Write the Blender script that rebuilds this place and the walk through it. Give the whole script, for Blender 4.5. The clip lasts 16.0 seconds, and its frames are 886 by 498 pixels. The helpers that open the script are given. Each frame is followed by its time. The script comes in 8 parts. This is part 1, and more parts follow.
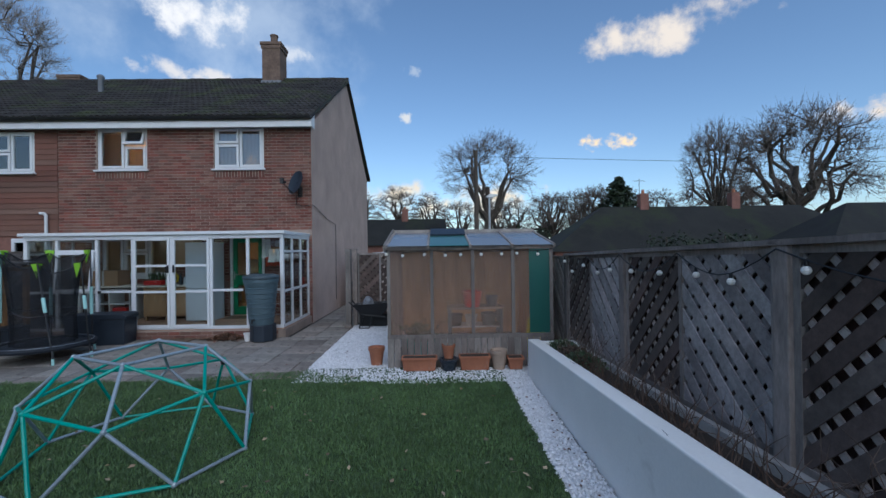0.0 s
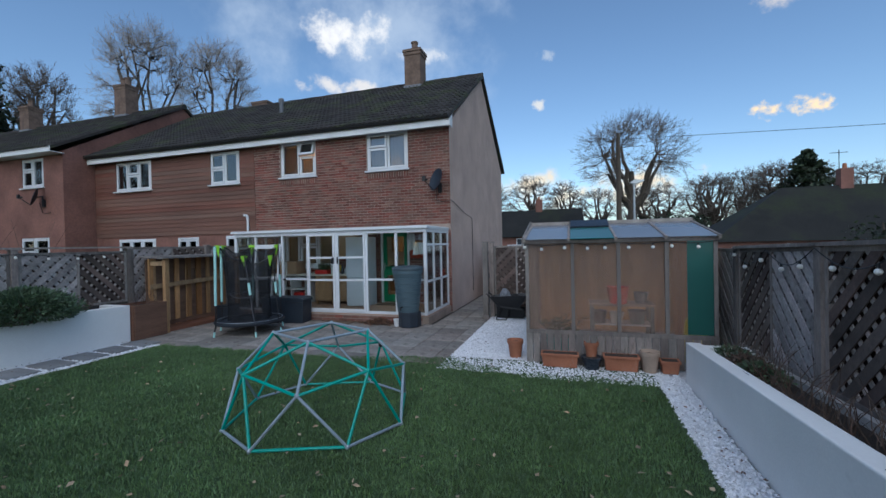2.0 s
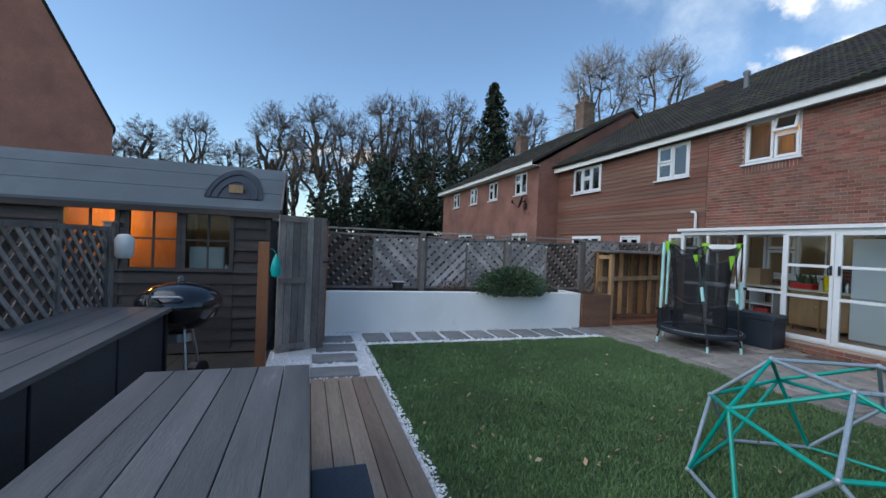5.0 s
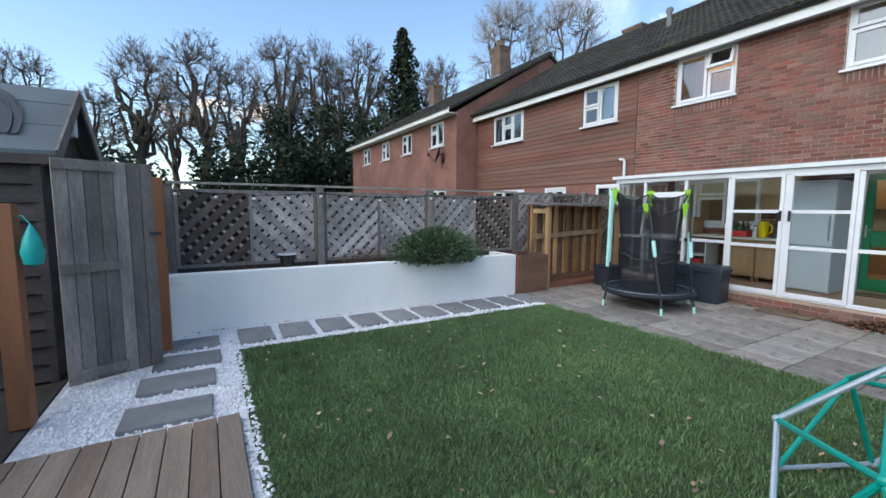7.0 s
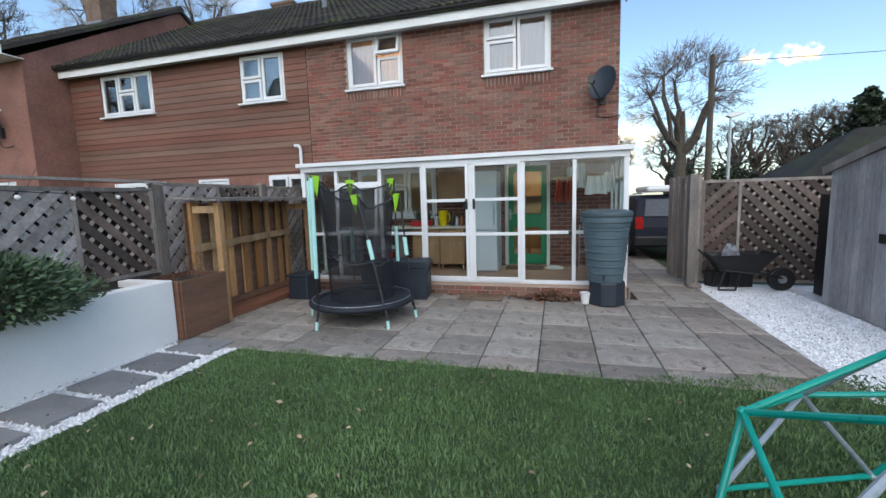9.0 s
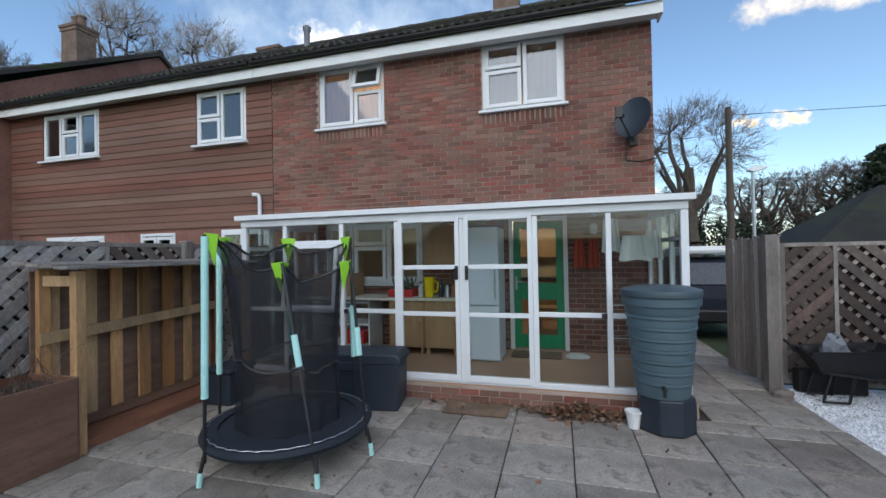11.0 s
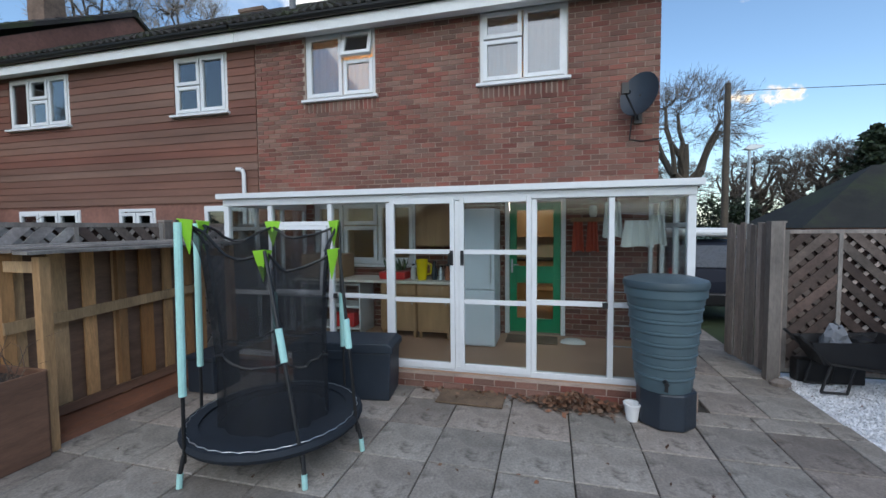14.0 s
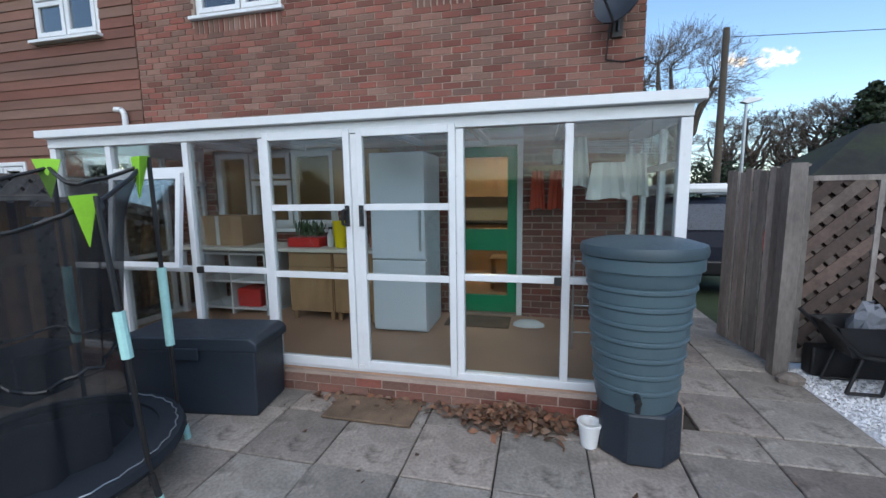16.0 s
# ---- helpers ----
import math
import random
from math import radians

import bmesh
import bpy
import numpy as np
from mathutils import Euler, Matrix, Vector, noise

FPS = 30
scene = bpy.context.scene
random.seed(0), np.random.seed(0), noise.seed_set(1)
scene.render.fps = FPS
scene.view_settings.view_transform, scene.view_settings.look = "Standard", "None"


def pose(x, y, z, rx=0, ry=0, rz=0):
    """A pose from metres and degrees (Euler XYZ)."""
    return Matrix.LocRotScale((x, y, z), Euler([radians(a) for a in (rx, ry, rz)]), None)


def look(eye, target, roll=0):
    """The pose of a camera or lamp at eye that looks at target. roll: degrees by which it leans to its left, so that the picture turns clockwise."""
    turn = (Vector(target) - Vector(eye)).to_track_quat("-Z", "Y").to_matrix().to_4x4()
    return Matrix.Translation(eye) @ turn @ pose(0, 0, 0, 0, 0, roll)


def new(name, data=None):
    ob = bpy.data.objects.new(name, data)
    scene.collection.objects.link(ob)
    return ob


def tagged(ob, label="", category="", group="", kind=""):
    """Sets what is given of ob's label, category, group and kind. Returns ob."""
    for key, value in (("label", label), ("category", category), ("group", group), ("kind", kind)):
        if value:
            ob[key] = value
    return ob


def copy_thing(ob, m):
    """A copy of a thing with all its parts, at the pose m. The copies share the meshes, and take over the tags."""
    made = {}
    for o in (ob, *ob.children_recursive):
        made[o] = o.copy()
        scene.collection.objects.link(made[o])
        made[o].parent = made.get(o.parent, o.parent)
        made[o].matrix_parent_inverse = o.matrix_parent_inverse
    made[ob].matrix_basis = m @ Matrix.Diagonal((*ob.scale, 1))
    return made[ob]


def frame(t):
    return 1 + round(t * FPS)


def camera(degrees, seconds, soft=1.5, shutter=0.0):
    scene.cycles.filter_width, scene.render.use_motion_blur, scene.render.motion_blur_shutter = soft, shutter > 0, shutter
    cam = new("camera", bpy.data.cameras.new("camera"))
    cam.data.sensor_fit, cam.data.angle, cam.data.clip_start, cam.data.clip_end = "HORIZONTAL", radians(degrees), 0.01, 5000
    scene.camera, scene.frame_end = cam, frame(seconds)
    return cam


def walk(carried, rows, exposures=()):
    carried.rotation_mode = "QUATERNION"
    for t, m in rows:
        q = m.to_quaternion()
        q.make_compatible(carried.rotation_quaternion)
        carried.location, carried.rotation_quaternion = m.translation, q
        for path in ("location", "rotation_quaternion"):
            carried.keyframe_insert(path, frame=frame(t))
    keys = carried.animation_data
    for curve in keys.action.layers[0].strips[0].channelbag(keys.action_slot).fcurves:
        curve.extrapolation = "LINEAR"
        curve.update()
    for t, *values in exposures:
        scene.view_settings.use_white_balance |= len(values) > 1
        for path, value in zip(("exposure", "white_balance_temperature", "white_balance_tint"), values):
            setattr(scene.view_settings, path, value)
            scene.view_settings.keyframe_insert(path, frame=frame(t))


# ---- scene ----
cam = camera(94.0, 16.0)
METRES, EYE, TILT, LEAN, TURN = 9.01, 1.696, 0.0, 0.0, -0.7
PATH = [
    (0, (-0.036, -0.191, 1.745), (-0.002, 1.809, 1.754), -0.8),
    (0.5, (-0.019, -0.244, 1.726), (-0.052, 1.755, 1.728), -1.2),
    (1, (-0.059, -0.25, 1.774), (-0.328, 1.731, 1.826), -1.7),
    (1.5, (-0.094, -0.24, 1.775), (-0.576, 1.7, 1.816), -1.5),
    (2, (-0.112, -0.238, 1.779), (-0.707, 1.672, 1.757), -1.2),
    (2.5, (-0.206, -0.195, 1.774), (-0.973, 1.651, 1.699), -1.2),
    (3, (-0.393, -0.025, 1.702), (-1.708, 1.48, 1.625), -2.2),
    (3.2, (-0.47, 0.097, 1.677), (-1.987, 1.399, 1.635), -2.6),
    (3.5, (-0.616, 0.114, 1.621), (-2.338, 1.129, 1.684), -3.4),
    (3.7, (-0.741, 0.105, 1.602), (-2.572, 0.893, 1.766), -2.9),
    (5.8, (-1.323, 0.381, 1.616), (-3.22, 1.007, 1.51), 3.1),
    (6, (-1.47, 0.538, 1.557), (-3.35, 1.199, 1.396), 2.4),
    (6.5, (-1.997, 0.7, 1.53), (-3.806, 1.521, 1.306), 2.1),
    (7, (-2.643, 0.843, 1.548), (-4.371, 1.83, 1.349), 0.3),
    (7.5, (-3.309, 0.904, 1.54), (-4.824, 2.191, 1.324), -1.5),
    (8, (-3.76, 1.11, 1.569), (-4.879, 2.743, 1.286), -2.3),
    (8.5, (-4.035, 1.414, 1.596), (-4.797, 3.24, 1.309), -1.9),
    (9, (-4.217, 2.029, 1.532), (-4.747, 3.943, 1.295), -1.7),
    (9.2, (-4.288, 2.273, 1.531), (-4.753, 4.209, 1.343), -1.4),
    (11.5, (-4.463, 4.01, 1.707), (-5.015, 5.932, 1.742), -1.1),
    (12, (-4.467, 4.019, 1.718), (-4.998, 5.947, 1.762), -0.6),
    (12.5, (-4.466, 4.021, 1.74), (-4.964, 5.957, 1.773), -0.3),
    (13, (-4.454, 4.041, 1.801), (-4.916, 5.987, 1.802), 0.0),
    (13.5, (-4.476, 4.032, 1.812), (-4.954, 5.973, 1.771), -0.1),
    (14, (-4.554, 4.101, 1.787), (-5.056, 6.034, 1.68), -0.5),
    (14.5, (-4.508, 4.271, 1.736), (-5.004, 6.201, 1.559), -1.1),
    (15, (-4.315, 4.638, 1.674), (-4.795, 6.566, 1.446), -1.4),
    (15.5, (-4.307, 5.032, 1.615), (-4.683, 6.977, 1.339), -0.8),
    (16, (-4.148, 5.518, 1.604), (-4.603, 7.448, 1.342), -0.8),
]
walk(cam, [(t, look(eye, target, roll)) for t, eye, target, roll in PATH],
     exposures=[(0.0, -0.08, 5600, 5), (2.5, 0.02, 5750, 4), (3.5, 0.33, 5950, 4), (6.0, 0.45, 6000, 4), (7.0, 0.95, 6350, 5), (8.0, 0.9, 6450, 5), (9.0, 0.8, 6400, 5), (11.5, 0.48, 6120, 4), (14.5, 0.5, 6050, 4), (16.0, 0.7, 6000, 5)])

# ---------- light ----------
SUN_AZ, SUN_EL = 168.0, 42.0         # degrees from +y towards +x, degrees up
world = bpy.data.worlds.new("sky")
scene.world = world
world.use_nodes = True
wn, wl = world.node_tree.nodes, world.node_tree.links
wn.clear()


def cloud(link_from, previous, azimuth, height, wide, tall, colour, rough, strength):
    """One bank of cloud at a bearing (degrees from +y towards +x) and a height, torn by noise."""
    a, h = radians(azimuth), radians(height)
    centre = Vector((math.sin(a) * math.cos(h), math.cos(a) * math.cos(h), math.sin(h)))
    side = Vector((math.cos(a), -math.sin(a), 0))
    up = side.cross(centre)
    def dot(v, scale):
        n = wn.new("ShaderNodeVectorMath"); n.operation = "DOT_PRODUCT"
        n.inputs[1].default_value = v * scale
        wl.new(link_from, n.inputs[0])
        return n.outputs["Value"]
    def maths(op, a1, b1):
        n = wn.new("ShaderNodeMath"); n.operation = op
        for s, v in zip(n.inputs, (a1, b1)):
            if isinstance(v, (int, float)): s.default_value = v
            else: wl.new(v, s)
        return n.outputs[0]
    u, v = dot(side, 1 / math.tan(radians(wide))), dot(up, 1 / math.tan(radians(tall)))
    front = maths("GREATER_THAN", dot(centre, 1), 0.3)
    r2 = maths("ADD", maths("MULTIPLY", u, u), maths("MULTIPLY", v, v))
    tex = wn.new("ShaderNodeTexNoise")
    tex.inputs["Scale"].default_value, tex.inputs["Detail"].default_value, tex.inputs["Roughness"].default_value = rough, 7, 0.6
    wl.new(link_from, tex.inputs["Vector"])
    body = maths("ADD", maths("SUBTRACT", 0.55, maths("MULTIPLY", r2, 0.6)), maths("MULTIPLY", maths("SUBTRACT", tex.outputs["Fac"], 0.5), 3.2))
    ramp = wn.new("ShaderNodeMapRange"); ramp.interpolation_type = "SMOOTHSTEP"
    ramp.inputs["From Min"].default_value, ramp.inputs["From Max"].default_value = 0.12, 0.85
    wl.new(body, ramp.inputs["Value"])
    fac = maths("MULTIPLY", maths("MULTIPLY", ramp.outputs[0], front), strength)
    mix = wn.new("ShaderNodeMix"); mix.data_type = "RGBA"
    mix.inputs["B"].default_value = (*colour, 1)
    wl.new(fac, mix.inputs["Factor"]); wl.new(previous, mix.inputs["A"])
    return mix.outputs["Result"]


sky = wn.new("ShaderNodeTexSky")
sky.sky_type, sky.sun_disc = "NISHITA", False
sky.sun_elevation, sky.sun_rotation = radians(SUN_EL), radians(SUN_AZ)
sky.air_density, sky.dust_density, sky.ozone_density = 1.0, 0.8, 1.6
coord = wn.new("ShaderNodeTexCoord")
col = sky.outputs["Color"]
for row in [
    (-31.0, 27.0, 24.0, 11.0, (5.4, 5.7, 6.2), 2.6, 0.5),
    (-28.5, 26.5, 6.8, 3.0, (8.0, 7.2, 6.6), 13.0, 0.95),
    (-30.0, 20.5, 6, 1.4, (7.4, 6.4, 5.6), 16.0, 0.8),
    (-19.5, 24.5, 3, 1.2, (7.2, 6.6, 6.2), 20.0, 0.6),
    (31.0, 25.0, 9.5, 3.0, (7.6, 6.2, 5.0), 9.0, 0.95),
    (20.6, 13.4, 2.2, 1.1, (9.0, 6.4, 3.8), 30.0, 1.0),
    (24.3, 13.4, 2.2, 1.1, (9.0, 6.4, 3.8), 30.0, 1.0),
    (46.5, 12.8, 4.5, 1.8, (8.0, 6.2, 4.6), 18.0, 0.85),
    (-4.0, 17.8, 1.1, 0.8, (7.0, 6.2, 5.4), 40.0, 0.8),
    (-3.0, 23.5, 1.5, 0.7, (6.0, 5.8, 5.6), 40.0, 0.4),
    (2.0, 6.5, 15, 3.5, (8.5, 6.2, 3.6), 11.0, 0.8),
    (-88.0, 11.5, 7, 2.2, (8.5, 5.8, 3.4), 14.0, 0.9),
    (-52.0, 36.0, 11, 5.0, (7.0, 6.9, 7.0), 8.0, 0.7),
]:
    col = cloud(coord.outputs["Generated"], col, *row)
bg = wn.new("ShaderNodeBackground")
bg.inputs["Strength"].default_value = 0.145
wo = wn.new("ShaderNodeOutputWorld")
wl.new(col, bg.inputs["Color"]); wl.new(bg.outputs[0], wo.inputs["Surface"])

sun_data = bpy.data.lights.new("sun", "SUN")
sun_data.energy, sun_data.angle, sun_data.color = 1.15, radians(80), (1.0, 0.9, 0.8)
sun = new("sun", sun_data)
sun_way = Vector((math.sin(radians(SUN_AZ)) * math.cos(radians(SUN_EL)), math.cos(radians(SUN_AZ)) * math.cos(radians(SUN_EL)), math.sin(radians(SUN_EL))))
sun.matrix_world = look(sun_way * 60, (0, 0, 0))

# ---------- materials ----------
def mat(name, c, rough=0.75, var=0.25, scale=2.5, fine=45.0, bump=0.2, metal=0.0, stretch=(1, 1, 1), rnd="", amount=0.35, stain=None, stain_at=0.6, stain_scale=1.2, depth=0.004, spec=0.5, coat=0.0):
    """A surface of base colour c: slow blotches, fine grain, relief, and stains of a second colour; rnd 'object' or 'island' varies piece by piece."""
    m = bpy.data.materials.new(name)
    m.use_nodes = True
    n, l = m.node_tree.nodes, m.node_tree.links
    b = n["Principled BSDF"]
    tc, mp = n.new("ShaderNodeTexCoord"), n.new("ShaderNodeMapping")
    mp.inputs["Scale"].default_value = stretch
    l.new(tc.outputs["Object"], mp.inputs["Vector"])
    def tex(s, d):
        t = n.new("ShaderNodeTexNoise")
        t.inputs["Scale"].default_value, t.inputs["Detail"].default_value, t.inputs["Roughness"].default_value = s, d, 0.62
        l.new(mp.outputs[0], t.inputs["Vector"])
        return t.outputs["Fac"]
    big, small = tex(scale, 5), tex(fine, 6)
    def mixed(kind, fac, a, bb):
        x = n.new("ShaderNodeMix"); x.data_type, x.blend_type = "RGBA", kind
        for s, v in ((x.inputs["Factor"], fac), (x.inputs["A"], a), (x.inputs["B"], bb)):
            if isinstance(v, (int, float)): s.default_value = v
            elif isinstance(v, tuple): s.default_value = (*v, 1)
            else: l.new(v, s)
        return x.outputs["Result"]
    def span(v, lo, hi, a, bb):
        r = n.new("ShaderNodeMapRange")
        for k, q in (("From Min", lo), ("From Max", hi), ("To Min", a), ("To Max", bb)): r.inputs[k].default_value = q
        l.new(v, r.inputs["Value"])
        return r.outputs[0]
    out = mixed("MIX", span(big, 0.3, 0.7, 0, 1), tuple(x * (1 - var) for x in c), tuple(min(1, x * (1 + var)) for x in c))
    out = mixed("MULTIPLY", 1.0, out, span(small, 0.25, 0.75, 1 - var, 1 + var * 0.6))
    if stain:
        out = mixed("MIX", span(tex(stain_scale, 7), stain_at, stain_at + 0.12, 0, 0.85), out, stain)
    if rnd:
        if rnd == "object":
            v = n.new("ShaderNodeObjectInfo").outputs["Random"]
        else:
            v = n.new("ShaderNodeNewGeometry").outputs["Random Per Island"]
        h = n.new("ShaderNodeHueSaturation")
        l.new(span(v, 0, 1, 1 - amount, 1 + amount), h.inputs["Value"])
        w = n.new("ShaderNodeMath"); w.operation = "FRACT"
        k = n.new("ShaderNodeMath"); k.operation = "MULTIPLY"; k.inputs[1].default_value = 7.31
        l.new(v, k.inputs[0]); l.new(k.outputs[0], w.inputs[0])
        l.new(span(w.outputs[0], 0, 1, 0.49, 0.512), h.inputs["Hue"])
        l.new(span(w.outputs[0], 0, 1, 1.1, 0.8), h.inputs["Saturation"])
        l.new(out, h.inputs["Color"])
        out = h.outputs[0]
    l.new(out, b.inputs["Base Color"])
    l.new(span(small, 0.3, 0.7, max(0.03, rough - 0.1), min(1, rough + 0.1)), b.inputs["Roughness"])
    b.inputs["Metallic"].default_value = metal
    b.inputs["Specular IOR Level"].default_value = spec
    b.inputs["Coat Weight"].default_value = coat
    if bump:
        bp = n.new("ShaderNodeBump")
        bp.inputs["Strength"].default_value, bp.inputs["Distance"].default_value = min(1, bump * 2), depth
        l.new(small, bp.inputs["Height"])
        l.new(bp.outputs[0], b.inputs["Normal"])
    return m


def sheet(name, colour, clear, rough=0.03, milky=0.0, gloss=1.0):
    """Thin clear or milky sheet: transparent, with a Fresnel gloss; milky adds scattered light."""
    m = bpy.data.materials.new(name)
    m.use_nodes = True
    n, l = m.node_tree.nodes, m.node_tree.links
    n.clear()
    o, tr, gl, fr, mx = (n.new("ShaderNode" + k) for k in ("OutputMaterial", "BsdfTransparent", "BsdfGlossy", "Fresnel", "MixShader"))
    tr.inputs["Color"].default_value = (*(c * clear for c in colour), 1)
    gl.inputs["Roughness"].default_value = rough
    fr.inputs["IOR"].default_value = 1.45
    body = tr.outputs[0]
    if milky:
        tl, df, a1, a2 = (n.new("ShaderNode" + k) for k in ("BsdfTranslucent", "BsdfDiffuse", "MixShader", "MixShader"))
        for q in (tl, df): q.inputs["Color"].default_value = (*colour, 1)
        a1.inputs[0].default_value, a2.inputs[0].default_value = 0.4, milky
        l.new(tl.outputs[0], a1.inputs[1]); l.new(df.outputs[0], a1.inputs[2])
        l.new(tr.outputs[0], a2.inputs[1]); l.new(a1.outputs[0], a2.inputs[2])
        body = a2.outputs[0]
    k = n.new("ShaderNodeMath"); k.operation = "MULTIPLY"; k.inputs[1].default_value = gloss
    l.new(fr.outputs[0], k.inputs[0])
    l.new(k.outputs[0], mx.inputs[0]); l.new(body, mx.inputs[1]); l.new(gl.outputs[0], mx.inputs[2])
    l.new(mx.outputs[0], o.inputs["Surface"])
    return m


def glow(name, colour, strength):
    m = bpy.data.materials.new(name)
    m.use_nodes = True
    b = m.node_tree.nodes["Principled BSDF"]
    b.inputs["Base Color"].default_value = b.inputs["Emission Color"].default_value = (*colour, 1)
    b.inputs["Emission Strength"].default_value = strength
    return m


def frosted(name, colour, rough):
    """Twin-wall plastic: it blurs what stands behind it and scatters a little light."""
    m = bpy.data.materials.new(name)
    m.use_nodes = True
    n, l = m.node_tree.nodes, m.node_tree.links
    n.clear()
    o, rf, df, mx = (n.new("ShaderNode" + k) for k in ("OutputMaterial", "BsdfRefraction", "BsdfDiffuse", "MixShader"))
    rf.inputs["Color"].default_value, df.inputs["Color"].default_value = (*colour, 1), (0.64, 0.49, 0.41, 1)
    rf.inputs["Roughness"].default_value, rf.inputs["IOR"].default_value, mx.inputs[0].default_value = rough, 1.14, 0.15
    l.new(rf.outputs[0], mx.inputs[1]); l.new(df.outputs[0], mx.inputs[2]); l.new(mx.outputs[0], o.inputs["Surface"])
    return m


def mesh_net(name):
    """Fine black netting: dark fibre with open gaps."""
    m = bpy.data.materials.new(name)
    m.use_nodes = True
    n, l = m.node_tree.nodes, m.node_tree.links
    n.clear()
    o, tr, df, mx, tx = (n.new("ShaderNode" + k) for k in ("OutputMaterial", "BsdfTransparent", "BsdfDiffuse", "MixShader", "TexNoise"))
    tx.inputs["Scale"].default_value = 5.0
    df.inputs["Color"].default_value = (0.03, 0.032, 0.036, 1)
    mr = n.new("ShaderNodeMapRange")
    mr.inputs["From Min"].default_value, mr.inputs["From Max"].default_value = 0.3, 0.7
    mr.inputs["To Min"].default_value, mr.inputs["To Max"].default_value = 0.45, 0.72
    l.new(tx.outputs["Fac"], mr.inputs["Value"]); l.new(mr.outputs[0], mx.inputs[0])
    l.new(tr.outputs[0], mx.inputs[1]); l.new(df.outputs[0], mx.inputs[2]); l.new(mx.outputs[0], o.inputs["Surface"])
    return m


BRICK = mat("red_brick", (0.19, 0.079, 0.056), 0.9, 0.34, 0.55, 60, 0.4, rnd="object", amount=0.32, stain=(0.125, 0.058, 0.047), stain_at=0.55, stain_scale=0.6)
BRICKS = mat("red_bricks", (0.19, 0.079, 0.056), 0.9, 0.34, 0.55, 60, 0.4, rnd="island", amount=0.32, stain=(0.125, 0.058, 0.047), stain_at=0.55, stain_scale=0.6)
MORTAR = mat("mortar", (0.37, 0.29, 0.24), 0.95, 0.25, 1.5, 90, 0.4)
RENDER = mat("pebbledash", (0.52, 0.38, 0.31), 0.95, 0.15, 1.0, 120, 0.5, depth=0.006)
FARBRICK = mat("far_brick", (0.22, 0.105, 0.08), 0.9, 0.3, 0.8, 14, 0.3)
CLAD = mat("brown_boards", (0.165, 0.072, 0.048), 0.8, 0.25, 0.8, 30, 0.25, stretch=(0.4, 1, 3), rnd="object", amount=0.1)
TILE = mat("concrete_roof_tile", (0.036, 0.031, 0.028), 0.9, 0.3, 0.9, 50, 0.4, rnd="island", amount=0.35, stain=(0.045, 0.055, 0.02), stain_at=0.5, stain_scale=1.1)
UPVC = mat("white_upvc", (0.68, 0.69, 0.70), 0.35, 0.04, 2, 20, 0.0)
WHITEPAINT = mat("white_paint", (0.74, 0.74, 0.73), 0.6, 0.06, 1.5, 30, 0.1, stain=(0.5, 0.49, 0.45), stain_at=0.68, stain_scale=1.0)
MASONRY = mat("white_masonry_paint", (0.9, 0.885, 0.84), 0.8, 0.05, 0.9, 55, 0.3, stain=(0.55, 0.53, 0.48), stain_at=0.64, stain_scale=1.3)
GLASS = sheet("window_glass", (0.95, 0.98, 0.97), 0.95, gloss=0.55)
DARKGLASS = sheet("house_glass", (0.85, 0.9, 0.92), 0.8, 0.02, gloss=4.0)
POLY = frosted("twin_wall_polycarbonate", (0.97, 0.9, 0.84), 0.27)
POLYROOF = sheet("roof_polycarbonate", (0.9, 0.9, 0.93), 0.95, 0.2, 0.4)
TEALSHEET = sheet("teal_sheet", (0.16, 0.52, 0.46), 0.85, 0.3, 0.4)
GREENSHEET = sheet("green_sheet", (0.05, 0.42, 0.34), 0.7, 0.3, 0.7)
NET = mesh_net("black_net")
OLDWOOD = mat("grey_weathered_wood", (0.245, 0.21, 0.185), 0.88, 0.35, 2.0, 24, 0.4, stretch=(2, 2, 0.5), rnd="object", amount=0.35)
FENCEWOOD = mat("weathered_fence_slat", (0.215, 0.185, 0.175), 0.9, 0.35, 2.5, 30, 0.4, rnd="object", amount=0.4)
FENCEWOODS = mat("weathered_fence_slats", (0.32, 0.28, 0.26), 0.9, 0.35, 2.5, 30, 0.4, rnd="island", amount=0.4)
NEWWOOD = mat("pine_pallet_wood", (0.46, 0.255, 0.105), 0.8, 0.3, 1.8, 26, 0.3, stretch=(3, 3, 0.5), rnd="object", amount=0.4, stain=(0.17, 0.10, 0.06), stain_at=0.58)
REDWOOD = mat("brown_stained_wood", (0.19, 0.085, 0.047), 0.75, 0.3, 2, 30, 0.3, stretch=(1, 0.5, 4), rnd="object", amount=0.2)
POSTWOOD = mat("orange_stained_post", (0.30, 0.12, 0.05), 0.7, 0.2, 2, 26, 0.25, stretch=(3, 3, 0.5))
SHEDWOOD = mat("dark_shed_boards", (0.064, 0.052, 0.047), 0.85, 0.35, 1.5, 24, 0.4, stretch=(2, 0.4, 3), rnd="object", amount=0.3)
DECKWOOD = mat("deck_boards", (0.25, 0.19, 0.14), 0.75, 0.35, 1.2, 30, 0.35, stretch=(0.4, 4, 4), rnd="object", amount=0.25, stain=(0.12, 0.09, 0.07), stain_at=0.58)
TABLEWOOD = mat("grey_table_wood", (0.115, 0.108, 0.105), 0.6, 0.35, 1.2, 30, 0.35, stretch=(0.5, 4, 4), rnd="object", amount=0.2, stain=(0.34, 0.33, 0.32), stain_at=0.66)
SLAB = mat("concrete_paving_slab", (0.275, 0.24, 0.205), 0.85, 0.4, 2.2, 50, 0.45, rnd="object", amount=0.25, stain=(0.075, 0.062, 0.052), stain_at=0.545, stain_scale=3.4)
